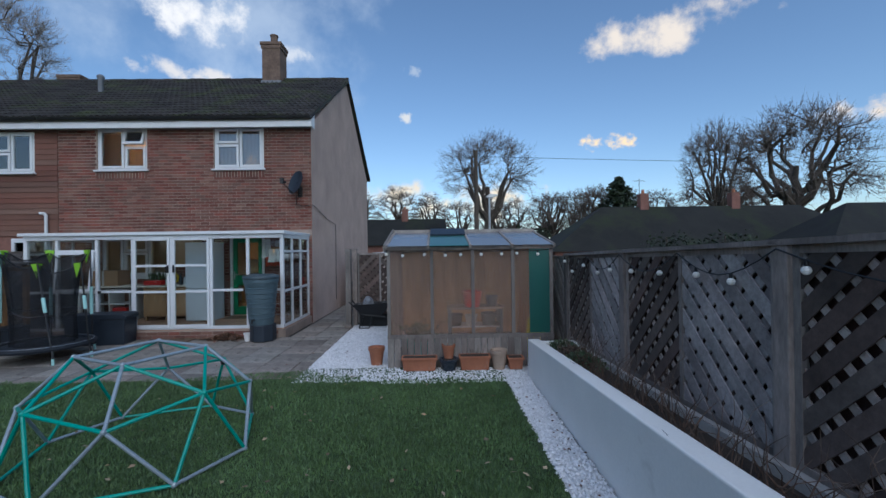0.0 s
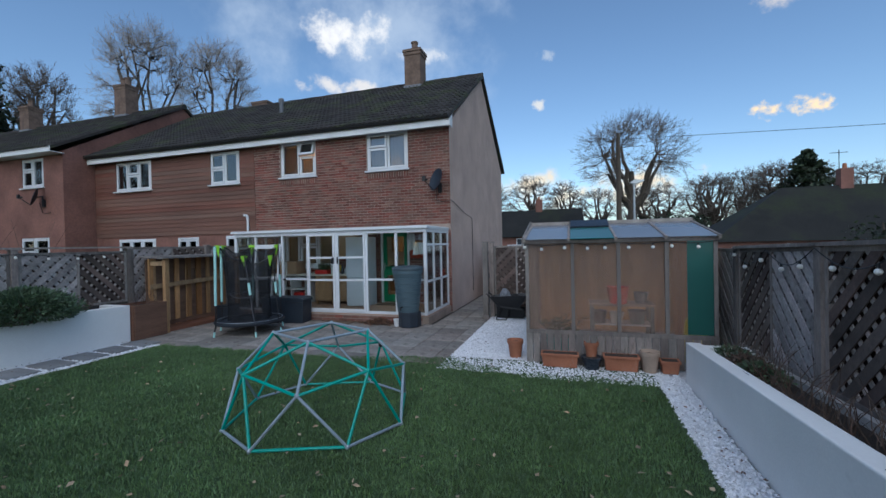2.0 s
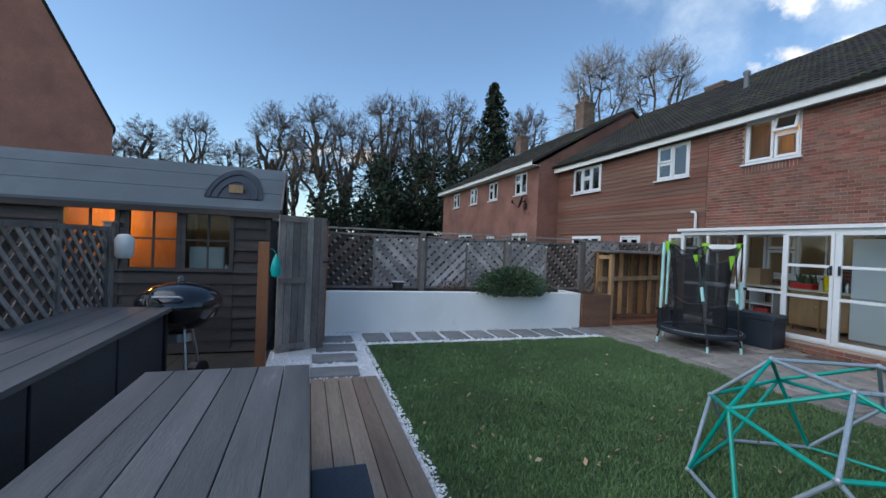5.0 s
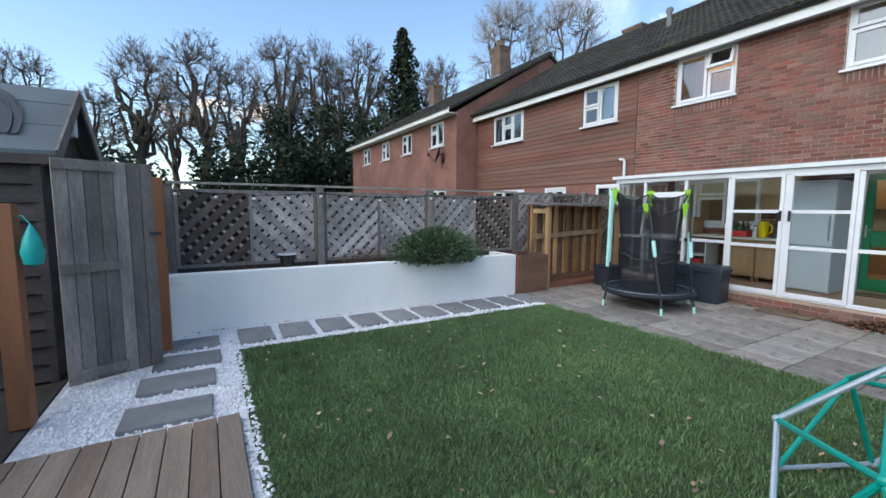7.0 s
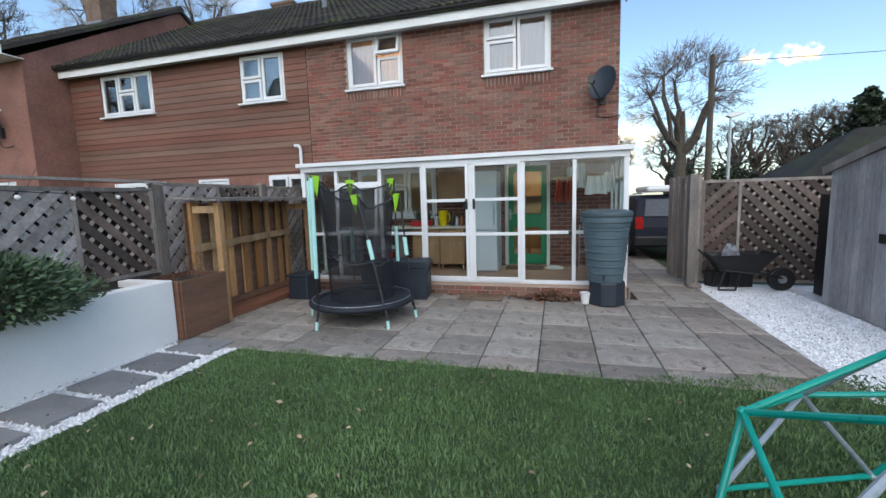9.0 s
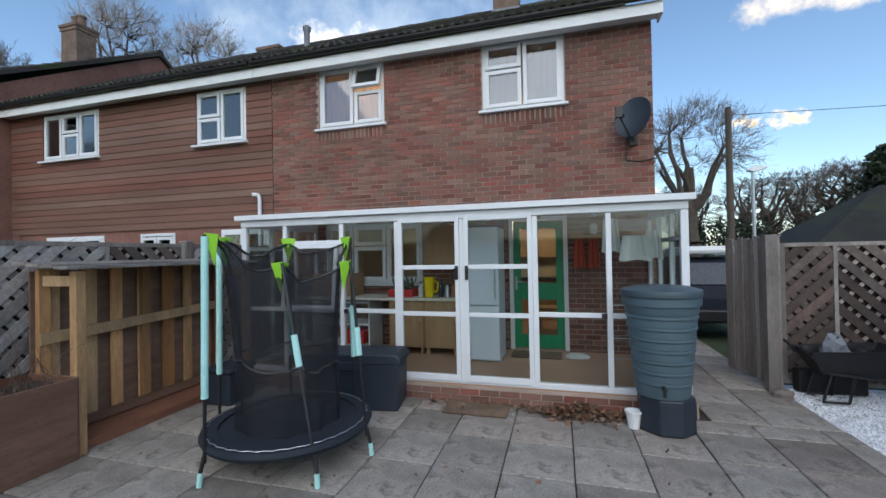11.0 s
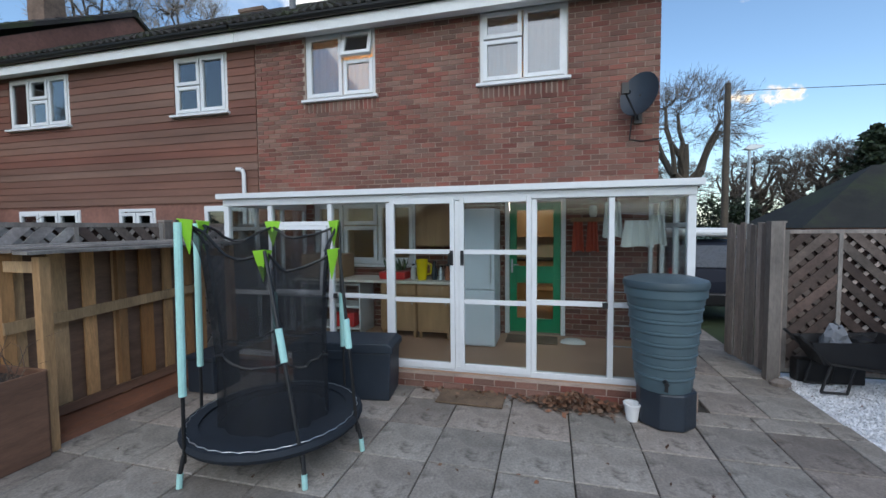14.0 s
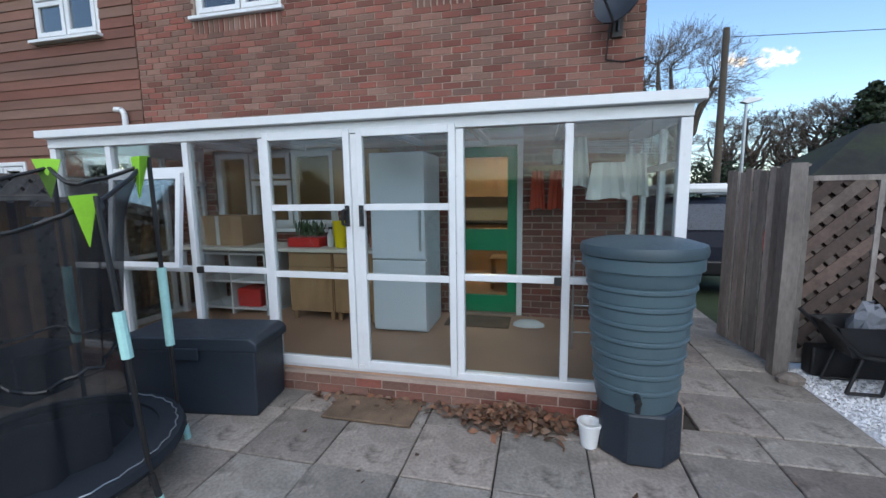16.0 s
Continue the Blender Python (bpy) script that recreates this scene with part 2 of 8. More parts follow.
GREYSLAB = mat("grey_stepping_slab", (0.23, 0.23, 0.23), 0.85, 0.2, 2.5, 60, 0.3, rnd="object", amount=0.15)
JOINT = mat("sandy_joint_earth", (0.05, 0.042, 0.032), 0.95, 0.35, 3, 40, 0.5)
SOIL = mat("dark_soil", (0.055, 0.04, 0.03), 0.95, 0.4, 3, 40, 0.8, depth=0.02)
LAWNSOIL = mat("lawn_earth", (0.06, 0.10, 0.036), 0.95, 0.4, 2, 60, 0.6, depth=0.02)
GRASS = mat("grass_blade", (0.12, 0.202, 0.071), 0.6, 0.3, 0.8, 5, 0.0, rnd="island", amount=0.3)
WHITESTONE = mat("white_gravel_stone", (0.80, 0.80, 0.81), 0.75, 0.08, 6, 60, 0.1, rnd="island", amount=0.14)
WHITEBED = mat("white_gravel_bed", (0.78, 0.78, 0.79), 0.85, 0.2, 9, 70, 0.8, depth=0.015)
LEAF = mat("fallen_leaf", (0.15, 0.075, 0.04), 0.7, 0.3, 6, 40, 0.1, rnd="island", amount=0.6)
GREYPLASTIC = mat("slate_blue_plastic", (0.075, 0.115, 0.135), 0.45, 0.1, 2, 60, 0.1)
DARKPLASTIC = mat("dark_blue_grey_plastic", (0.02, 0.028, 0.04), 0.5, 0.15, 3, 60, 0.12)
BLACK = mat("black_plastic", (0.014, 0.014, 0.015), 0.45, 0.2, 4, 50, 0.1)
RUBBER = mat("black_jump_mat", (0.012, 0.017, 0.025), 0.75, 0.2, 4, 200, 0.2)
STEEL = mat("galvanised_steel", (0.45, 0.47, 0.49), 0.4, 0.15, 4, 60, 0.1, metal=0.8)
GREENTUBE = mat("green_painted_tube", (0.01, 0.33, 0.25), 0.35, 0.1, 4, 40, 0.05)
GREYTUBE = mat("silver_grey_tube", (0.36, 0.42, 0.46), 0.35, 0.12, 4, 40, 0.05, metal=0.3)
AQUA = mat("aqua_foam", (0.43, 0.72, 0.67), 0.6, 0.1, 4, 60, 0.1)
LIME = mat("lime_fabric", (0.30, 0.62, 0.03), 0.65, 0.1, 4, 80, 0.1)
TERRA = mat("terracotta", (0.38, 0.15, 0.08), 0.85, 0.2, 4, 60, 0.2, stain=(0.42, 0.30, 0.24), stain_at=0.6, stain_scale=5)
CREAMPOT = mat("pale_clay_pot", (0.44, 0.33, 0.25), 0.85, 0.15, 4, 60, 0.2)
BLUEPOT = mat("glazed_dark_pot", (0.035, 0.045, 0.06), 0.3, 0.2, 4, 40, 0.05)
BARK = mat("tree_bark", (0.085, 0.068, 0.052), 0.95, 0.3, 1.0, 10, 0.4)
CHIMNEYBRICK = mat("sooty_brick", (0.17, 0.115, 0.085), 0.92, 0.3, 3.0, 25, 0.3)
FARBARK = mat("winter_twigs", (0.15, 0.12, 0.10), 0.95, 0.3, 0.5, 8, 0.0)
HEDGE = mat("dark_evergreen_leaf", (0.022, 0.036, 0.014), 0.7, 0.4, 0.6, 12, 0.0, rnd="island", amount=0.5)
SHRUB = mat("rosemary_leaf", (0.075, 0.12, 0.055), 0.65, 0.3, 2, 20, 0.0, rnd="island", amount=0.5)
DRY = mat("dead_stems", (0.13, 0.085, 0.06), 0.9, 0.3, 3, 30, 0.0, rnd="island", amount=0.4)
FELT = mat("grey_roofing_felt", (0.105, 0.125, 0.14), 0.85, 0.2, 1.2, 130, 0.3)
ASPHALT = mat("asphalt", (0.05, 0.05, 0.052), 0.9, 0.2, 1, 90, 0.4)
FIELD = mat("rough_grass_ground", (0.045, 0.065, 0.025), 0.95, 0.4, 0.3, 5, 0.3)
GREENPAINT = mat("green_door_paint", (0.01, 0.21, 0.085), 0.4, 0.08, 3, 30, 0.05)
FRIDGE = mat("white_enamel", (0.66, 0.71, 0.77), 0.3, 0.03, 2, 20, 0.0)
OAK = mat("oak_cabinet", (0.36, 0.22, 0.11), 0.55, 0.2, 2, 24, 0.15, stretch=(4, 4, 0.6))
WORKTOP = mat("cream_worktop", (0.62, 0.58, 0.50), 0.4, 0.06, 3, 60, 0.05)
FLOORTILE = mat("tan_vinyl_floor", (0.42, 0.26, 0.17), 0.6, 0.15, 2, 40, 0.1)
PLASTER = mat("cream_plaster", (0.55, 0.50, 0.42), 0.8, 0.08, 1.5, 30, 0.1)
REDPLASTIC = mat("red_plastic", (0.50, 0.025, 0.02), 0.4, 0.1, 4, 40, 0.05)
YELLOW = mat("yellow_plastic", (0.75, 0.58, 0.0), 0.4, 0.08, 4, 40, 0.05)
CLOTH = mat("pale_cloth", (0.60, 0.60, 0.57), 0.9, 0.12, 4, 60, 0.15)
ORANGECLOTH = mat("red_orange_cloth", (0.45, 0.08, 0.04), 0.9, 0.15, 4, 60, 0.15)
CARD = mat("brown_cardboard", (0.36, 0.23, 0.13), 0.85, 0.12, 3, 40, 0.1)
CARPAINT = mat("dark_blue_car_paint", (0.012, 0.015, 0.026), 0.6, 0.05, 2, 30, 0.0, spec=0.2)
REDLIGHT = mat("red_lamp_lens", (0.35, 0.015, 0.012), 0.2, 0.1, 4, 30, 0.0)
ENAMEL = mat("black_enamel", (0.008, 0.009, 0.012), 0.16, 0.1, 3, 30, 0.0, coat=0.5)
LAWNLEAF = mat("pale_fallen_leaf", (0.34, 0.24, 0.14), 0.7, 0.3, 6, 40, 0.1, rnd="island", amount=0.6)
COIR = mat("coir_mat", (0.14, 0.095, 0.06), 0.95, 0.35, 5, 90, 0.6)
LEADWORK = mat("grey_lead", (0.20, 0.21, 0.23), 0.6, 0.15, 3, 40, 0.1)
TEAL = mat("teal_plastic", (0.02, 0.42, 0.36), 0.4, 0.1, 4, 40, 0.05)
BULB = mat("white_festoon_globe", (0.82, 0.80, 0.74), 0.35, 0.04, 4, 40, 0.0)
WARM = glow("warm_lamp", (1.0, 0.42, 0.07), 2.2)
CREAMSTONE = mat("grey_flint_stone", (0.20, 0.17, 0.145), 0.85, 0.25, 8, 60, 0.3, rnd="island", amount=0.5)

# ---------- making meshes ----------
class Shape:
    """A list of vertices and faces in world metres."""
    def __init__(self):
        self.v, self.f = [], []

    def add(self, verts, faces):
        k = len(self.v)
        self.v.extend(tuple(p) for p in verts)
        self.f.extend(tuple(i + k for i in f) for f in faces)
        return self

    def box(self, x0, x1, y0, y1, z0, z1):
        return self.add([(x, y, z) for x in (x0, x1) for y in (y0, y1) for z in (z0, z1)],
                        [(0, 1, 3, 2), (4, 6, 7, 5), (0, 4, 5, 1), (2, 3, 7, 6), (0, 2, 6, 4), (1, 5, 7, 3)])

    def beam(self, p, q, w, h, up=(0, 0, 1)):
        """A squared bar from p to q, w across and h along up."""
        p, q, up = Vector(p), Vector(q), Vector(up)
        d = (q - p).normalized()
        s = d.cross(up)
        if s.length < 1e-5: s = d.cross(Vector((0, 1, 0)))
        s.normalize()
        u = s.cross(d)
        c = [e + s * a * w / 2 + u * b * h / 2 for e in (p, q) for a, b in ((-1, -1), (1, -1), (1, 1), (-1, 1))]
        return self.add(c, [(3, 2, 1, 0), (4, 5, 6, 7), (0, 1, 5, 4), (1, 2, 6, 5), (2, 3, 7, 6), (3, 0, 4, 7)])

    def tube(self, p, q, r0, r1=None, n=8, caps=True):
        p, q = Vector(p), Vector(q)
        r1 = r0 if r1 is None else r1
        d = (q - p).normalized()
        s = d.cross(Vector((0, 0, 1)) if abs(d.z) < 0.95 else Vector((1, 0, 0))).normalized()
        u = s.cross(d)
        ring = [(math.cos(2 * math.pi * i / n), math.sin(2 * math.pi * i / n)) for i in range(n)]
        c = [p + (s * a + u * b) * r0 for a, b in ring] + [q + (s * a + u * b) * r1 for a, b in ring]
        f = [(i, (i + 1) % n, n + (i + 1) % n, n + i) for i in range(n)]
        if caps: f += [tuple(reversed(range(n))), tuple(range(n, 2 * n))]
        return self.add(c, f)

    def pipe(self, points, r, n=7):
        for a, b in zip(points, points[1:]):
            self.tube(a, b, r, r, n)
        return self

    def lathe(self, centre, profile, n=24, squash=1.0):
        """profile: (radius, height) pairs turned about the upright through centre."""
        x, y, z = centre
        c = [(x + r * math.cos(2 * math.pi * i / n), y + squash * r * math.sin(2 * math.pi * i / n), z + h) for r, h in profile for i in range(n)]
        f = [(k * n + i, k * n + (i + 1) % n, (k + 1) * n + (i + 1) % n, (k + 1) * n + i) for k in range(len(profile) - 1) for i in range(n)]
        if profile[0][0] > 1e-4: f.append(tuple(reversed(range(n))))
        if profile[-1][0] > 1e-4: f.append(tuple(range((len(profile) - 1) * n, len(profile) * n)))
        return self.add(c, f)

    def prism(self, outline, push):
        """A flat convex outline of 3D points pushed along a vector."""
        n, push = len(outline), Vector(push)
        c = [Vector(p) for p in outline] + [Vector(p) + push for p in outline]
        return self.add(c, [tuple(reversed(range(n))), tuple(range(n, 2 * n))] + [(i, (i + 1) % n, n + (i + 1) % n, n + i) for i in range(n)])

    def ball(self, c, r, n=10, m=6, sz=1.0):
        return self.lathe((c[0], c[1], c[2]), [(r * math.sin(math.pi * k / m), -r * sz * math.cos(math.pi * k / m)) for k in range(m + 1)], n)


def origin(ob):
    while ob.parent: ob = ob.parent
    return ob.location.copy()


def part(name, shape, material, parent=None, label="", smooth=False, bevel=0.0):
    """Links a Shape as one mesh object; under a parent its vertices are set from the thing's base."""
    me = bpy.data.meshes.new(name)
    o = origin(parent) if parent else Vector((0, 0, 0))
    me.from_pydata([tuple(Vector(p) - o) for p in shape.v] if parent else shape.v, [], shape.f)
    me.materials.append(material)
    if smooth:
        me.polygons.foreach_set("use_smooth", [True] * len(me.polygons))
    ob = new(name, me)
    if smooth:
        me.set_sharp_from_angle(angle=radians(40))
    if parent: ob.parent = parent
    if label: tagged(ob, label)
    if bevel:
        b = ob.modifiers.new("bevel", "BEVEL")
        b.width, b.segments, b.limit_method = bevel, 2, "ANGLE"
    return ob


def thing(name, at, label, category, group="", kind=""):
    ob = new(name)
    ob.location = at
    ob.empty_display_size = 0.1
    return tagged(ob, label, category, group, kind)


def setting(name, shape, material, label="", smooth=False, bevel=0.0):
    return tagged(part(name, shape, material, None, label, smooth, bevel), label, "", "", "structure")


def pieces(name, meshes_at, material, parent):
    """Many alike pieces: objects of their own that share mesh data. meshes_at: (mesh, matrix)."""
    o = Matrix.Translation(-origin(parent))
    for me, m in meshes_at:
        ob = new(name, me)
        ob.parent = parent
        ob.matrix_basis = o @ m


def mesh_of(name, shape, material):
    me = bpy.data.meshes.new(name)
    me.from_pydata(shape.v, [], shape.f)
    me.materials.append(material)
    return me


def holed(a0, a1, z0, z1, holes):
    """Rectangles that fill a wall (a along it, z up) round its openings (a0, a1, z0, z1)."""
    xs = sorted({a0, a1, *(min(max(h[k], a0), a1) for h in holes for k in (0, 1))})
    out = []
    for l, r in zip(xs, xs[1:]):
        cuts = sorted((h[2], h[3]) for h in holes if h[0] < (l + r) / 2 < h[1])
        low = z0
        for b, t in cuts:
            if b > low: out.append((l, r, low, b))
            low = max(low, t)
        if low < z1: out.append((l, r, low, z1))
    return out


def clip(poly, x0, x1, z0, z1):
    """A convex outline in (x, z) cut to a rectangle."""
    for k, lim, sign in ((0, x0, 1), (0, x1, -1), (1, z0, 1), (1, z1, -1)):
        res = []
        for i, p in enumerate(poly):
            q = poly[(i + 1) % len(poly)]
            a, b = sign * (p[k] - lim), sign * (q[k] - lim)
            if a >= 0: res.append(p)
            if (a >= 0) != (b >= 0):
                s = a / (a - b)
                res.append((p[0] + (q[0] - p[0]) * s, p[1] + (q[1] - p[1]) * s))
        poly = res
        if len(poly) < 3: return []
    return poly

# ---------- ground ----------
setting("ground", Shape().box(-400, 400, -400, 600, -0.5, -0.06), FIELD, "rough grassy ground that reaches the horizon")
setting("lawn_bed", Shape().box(-7.58, 0.9, 1.05, 6.1, -0.055, -0.012), LAWNSOIL, "damp lawn earth under the grass")
setting("pavement", Shape().box(-9.0, -2.0, 5.58, 24.0, -0.055, -0.022), JOINT, "sandy earth bed between the paving slabs")
setting("gravel_bed", Shape().box(-2.0, 1.95, 5.35, 9.9, -0.05, -0.018).box(0.86, 1.22, -3.0, 5.35, -0.05, -0.018).box(-8.44, -7.5, 0.3, 5.6, -0.05, -0.018)
        .box(-7.5, -5.95, -0.3, 1.12, -0.05, -0.018).box(-5.95, 0.9, 1.0, 1.12, -0.05, -0.018), WHITEBED, "white gravel lying loose beside the lawn")
setting("road", Shape().box(-60, 60, 24.0, 34.0, -0.055, -0.03), ASPHALT, "dark asphalt road in front of the houses")

# ---------- terrace ----------
HX0, HX1, HY0, HY1 = -16.4, -3.15, 10.26, 18.7
EAVE, RIDGE_Y, RIDGE_Z = 5.08, 14.5, 7.85
UP1, UP2, NUP1, NUP2 = (-5.57, -4.33, 3.88, 4.93), (-8.47, -7.23, 3.88, 4.93), (-15.35, -13.7, 3.85, 4.85), (-11.14, -10.0, 3.83, 4.85)
KITCHEN, DOOR = (-8.38, -6.6, 1.2, 2.2), (-5.2, -4.34, 0.2, 2.2)
NLOW1, NLOW2, NLOW3 = (-15.3, -13.6, 1.1, 2.18), (-12.6, -11.72, 0.1, 2.18), (-10.6, -9.55, 1.1, 2.2)


def wall_y(shape, rects, y0, y1):
    for a, b, c, d in rects: shape.box(a, b, y0, y1, c, d)
    return shape


own_holes = [UP1, UP2, KITCHEN, DOOR]
brick_wall = setting("wall_south", wall_y(Shape(), holed(-9.42, HX1, -0.06, 5.0, own_holes), HY0, HY0 + 0.28), MORTAR, "red brick rear wall with pale mortar joints")
setting("wall_south_neighbour", wall_y(Shape(), holed(HX0, -9.42, -0.06, 5.0, [NUP1, NUP2, NLOW1, NLOW2, NLOW3]), HY0 + 0.02, HY0 + 0.28), FARBRICK, "neighbouring brick rear wall under brown boards")
gable = [(HX1, HY0 + 0.002, -0.06), (HX1, HY1, -0.06), (HX1, HY1, EAVE - 0.1), (HX1, RIDGE_Y, RIDGE_Z - 0.12), (HX1, HY0 + 0.002, EAVE - 0.1)]
setting("wall_east", Shape().prism([(p[0] - 0.25, p[1], p[2]) for p in gable], (0.252, 0, 0)), RENDER, "plain pebbledashed gable end wall")
setting("wall_north", Shape().box(HX0, HX1 - 0.25, HY1 - 0.25, HY1 - 0.002, -0.06, EAVE - 0.1), FARBRICK)
setting("wall_west", Shape().prism([(HX0, p[1], p[2]) for p in gable], (0.25, 0, 0)), FARBRICK)
setting("wall_party", Shape().box(-9.52, -9.32, HY0 + 0.28, HY1 - 0.25, -0.06, 5.1), PLASTER)
setting("ceiling_ground", Shape().box(HX0 + 0.25, HX1 - 0.25, HY0 + 0.28, HY1 - 0.25, 2.45, 2.62), PLASTER)
setting("ceiling_upper", Shape().box(HX0 + 0.25, HX1 - 0.25, HY0 + 0.28, HY1 - 0.25, 5.0, 5.08), PLASTER)
setting("floor_ground", Shape().box(HX0 + 0.25, HX1 - 0.25, HY0 + 0.28, HY1 - 0.25, 0.05, 0.2), FLOORTILE)
setting("wall_inner", Shape().box(-9.32, HX1 - 0.25, 13.6, 13.7, 0.2, 2.45).box(-9.32, HX1 - 0.25, 13.6, 13.7, 2.62, 5.0).box(-6.4, -6.3, HY0 + 0.28, 13.6, 2.62, 5.0), PLASTER)


def roof(name, x0, x1, yf, yb, zf, yr, zr, label):
    """Two slopes with thickness; the slope seen from the garden carries rows of ribbed tiles."""
    r = thing(name, (x0, yf, zf), label, "roof", kind="structure")
    t = 0.1
    s = Shape()
    s.prism([(x0, yf, zf), (x0, yr, zr), (x0, yr, zr - t), (x0, yf, zf - t)], (x1 - x0, 0, 0))
    s.prism([(x0, yr, zr), (x0, yb, zf), (x0, yb, zf - t), (x0, yr, zr - t)], (x1 - x0, 0, 0))
    part("slope", s, TILE, r)
    d = Vector((0, yr - yf, zr - zf)); length = d.length; d.normalize()
    up = Vector((0, -d.z, d.y))
    rows, cols = int(length / 0.30), int((x1 - x0) / 0.30)
    s = Shape()
    rng = random.Random(5)
    for i in range(rows + 1):
        for j in range(cols):
            a = x0 + (x1 - x0) * j / cols
            w = (x1 - x0) / cols - 0.008
            lift = rng.uniform(0.0, 0.008)
            base = Vector((a, yf, zf)) + d * (i * length / (rows + 0.6) - 0.06)
            bumps = [(0, 0.012), (0.12, 0.05), (0.3, 0.05), (0.42, 0.015), (0.56, 0.015), (0.68, 0.05), (0.88, 0.05), (1, 0.012)]
            v = [base + Vector((w * k, 0, 0)) + up * (h + lift) for k, h in bumps]
            v += [p - up * 0.03 for p in v]
            v += [base + Vector((w * k, 0, 0)) + d * 0.34 + up * (h * 0.8 - 0.012) for k, h in bumps]
            n = len(bumps)
            s.add(v, [(k, k + 1, 2 * n + k + 1, 2 * n + k) for k in range(n - 1)] + [(n + k, n + k + 1, k + 1, k) for k in range(n - 1)])
    tagged(part("tile", s, TILE, r, "rows of mossy dark concrete tiles"), kind="stuff")
    s = Shape()
    k = int((x1 - x0) / 0.45)
    for i in range(k):
        a = x0 + (x1 - x0) * i / k
        s.tube((a, yr, zr - 0.03 + 0.01 * (i % 2)), (a + (x1 - x0) / k - 0.01, yr, zr - 0.03 + 0.01 * (i % 2)), 0.12, 0.12, 8)
    part("ridge_tile", s, TILE, r)
    return r


roof("roof", HX0 + 0.02, HX1 + 0.1, HY0 - 0.33, HY1 + 0.4, EAVE + 0.03, RIDGE_Y, RIDGE_Z, "low pitched roof of dark mossy concrete tiles")
fascia = setting("trim", Shape().box(HX0 + 0.02, -9.62, HY0 - 0.27, HY0 - 0.245, 4.85, 5.02).box(-9.61, HX1 + 0.1, HY0 - 0.27, HY0 - 0.245, 4.85, 5.02).box(HX0 + 0.02, HX1 + 0.07, HY0 - 0.245, HY0 - 0.012, 4.9, 4.92)
                 .prism([(HX1 + 0.075, HY0 - 0.244, 4.85), (HX1 + 0.075, HY0 - 0.244, 5.02), (HX1 + 0.075, HY0 + 0.0, 5.2), (HX1 + 0.075, HY0 + 0.0, 4.85)], (0.025, 0, 0)), WHITEPAINT, "white painted fascia and soffit boards")
gutter = Shape()
for x0, x1 in ((HX0, -9.65), (-9.6, HX1 + 0.1)):
    gutter.prism([(x0, HY0 - 0.385 + 0.055 * (1 + math.cos(a)), 5.085 + 0.055 * math.sin(a)) for a in [math.pi + math.pi * k / 6 for k in range(7)]], (x1 - x0, 0, 0))
setting("gutter", gutter, BLACK, "black half round gutter under the tiles")


def chimney(at, w, d, h, pots):
    c = thing("chimney", at, "square brick chimney stack with a clay pot", "chimney")
    x, y, z = at
    part("chimney_shaft", Shape().box(x - w / 2, x + w / 2, y - d / 2, y + d / 2, z - 0.6, z + h), CHIMNEYBRICK, c, bevel=0.01)
    part("crown", Shape().box(x - w / 2 - 0.05, x + w / 2 + 0.05, y - d / 2 - 0.05, y + d / 2 + 0.05, z + h, z + h + 0.09).box(x - w / 2 - 0.025, x + w / 2 + 0.025, y - d / 2 - 0.025, y + d / 2 + 0.025, z + h - 0.12, z + h - 0.002), CHIMNEYBRICK, c)
    part("flashing", Shape().box(x - w / 2 - 0.03, x + w / 2 + 0.03, y - d / 2 - 0.03, y + d / 2 + 0.03, z - 0.5, z - 0.08), LEADWORK, c)
    for px in pots:
        part("pot", Shape().lathe((x + px, y, z + h + 0.09), [(0.15, 0), (0.15, 0.06), (0.12, 0.1), (0.115, 0.3), (0.14, 0.33), (0.14, 0.37), (0.06, 0.38)], 14), CHIMNEYBRICK, c, smooth=True)
    return c


chimney((-5.6, 14.35, 7.75), 0.62, 0.62, 1.15, [0])
chimney((-13.0, 15.0, 7.6), 0.75, 0.6, 0.5, [])


BLIND = mat("pale_blind", (0.74, 0.76, 0.79), 0.8, 0.06, 2, 40, 0.1)
NETCURTAIN = sheet("net_curtain", (0.86, 0.88, 0.92), 0.9, 0.5, 0.88, 0.0)


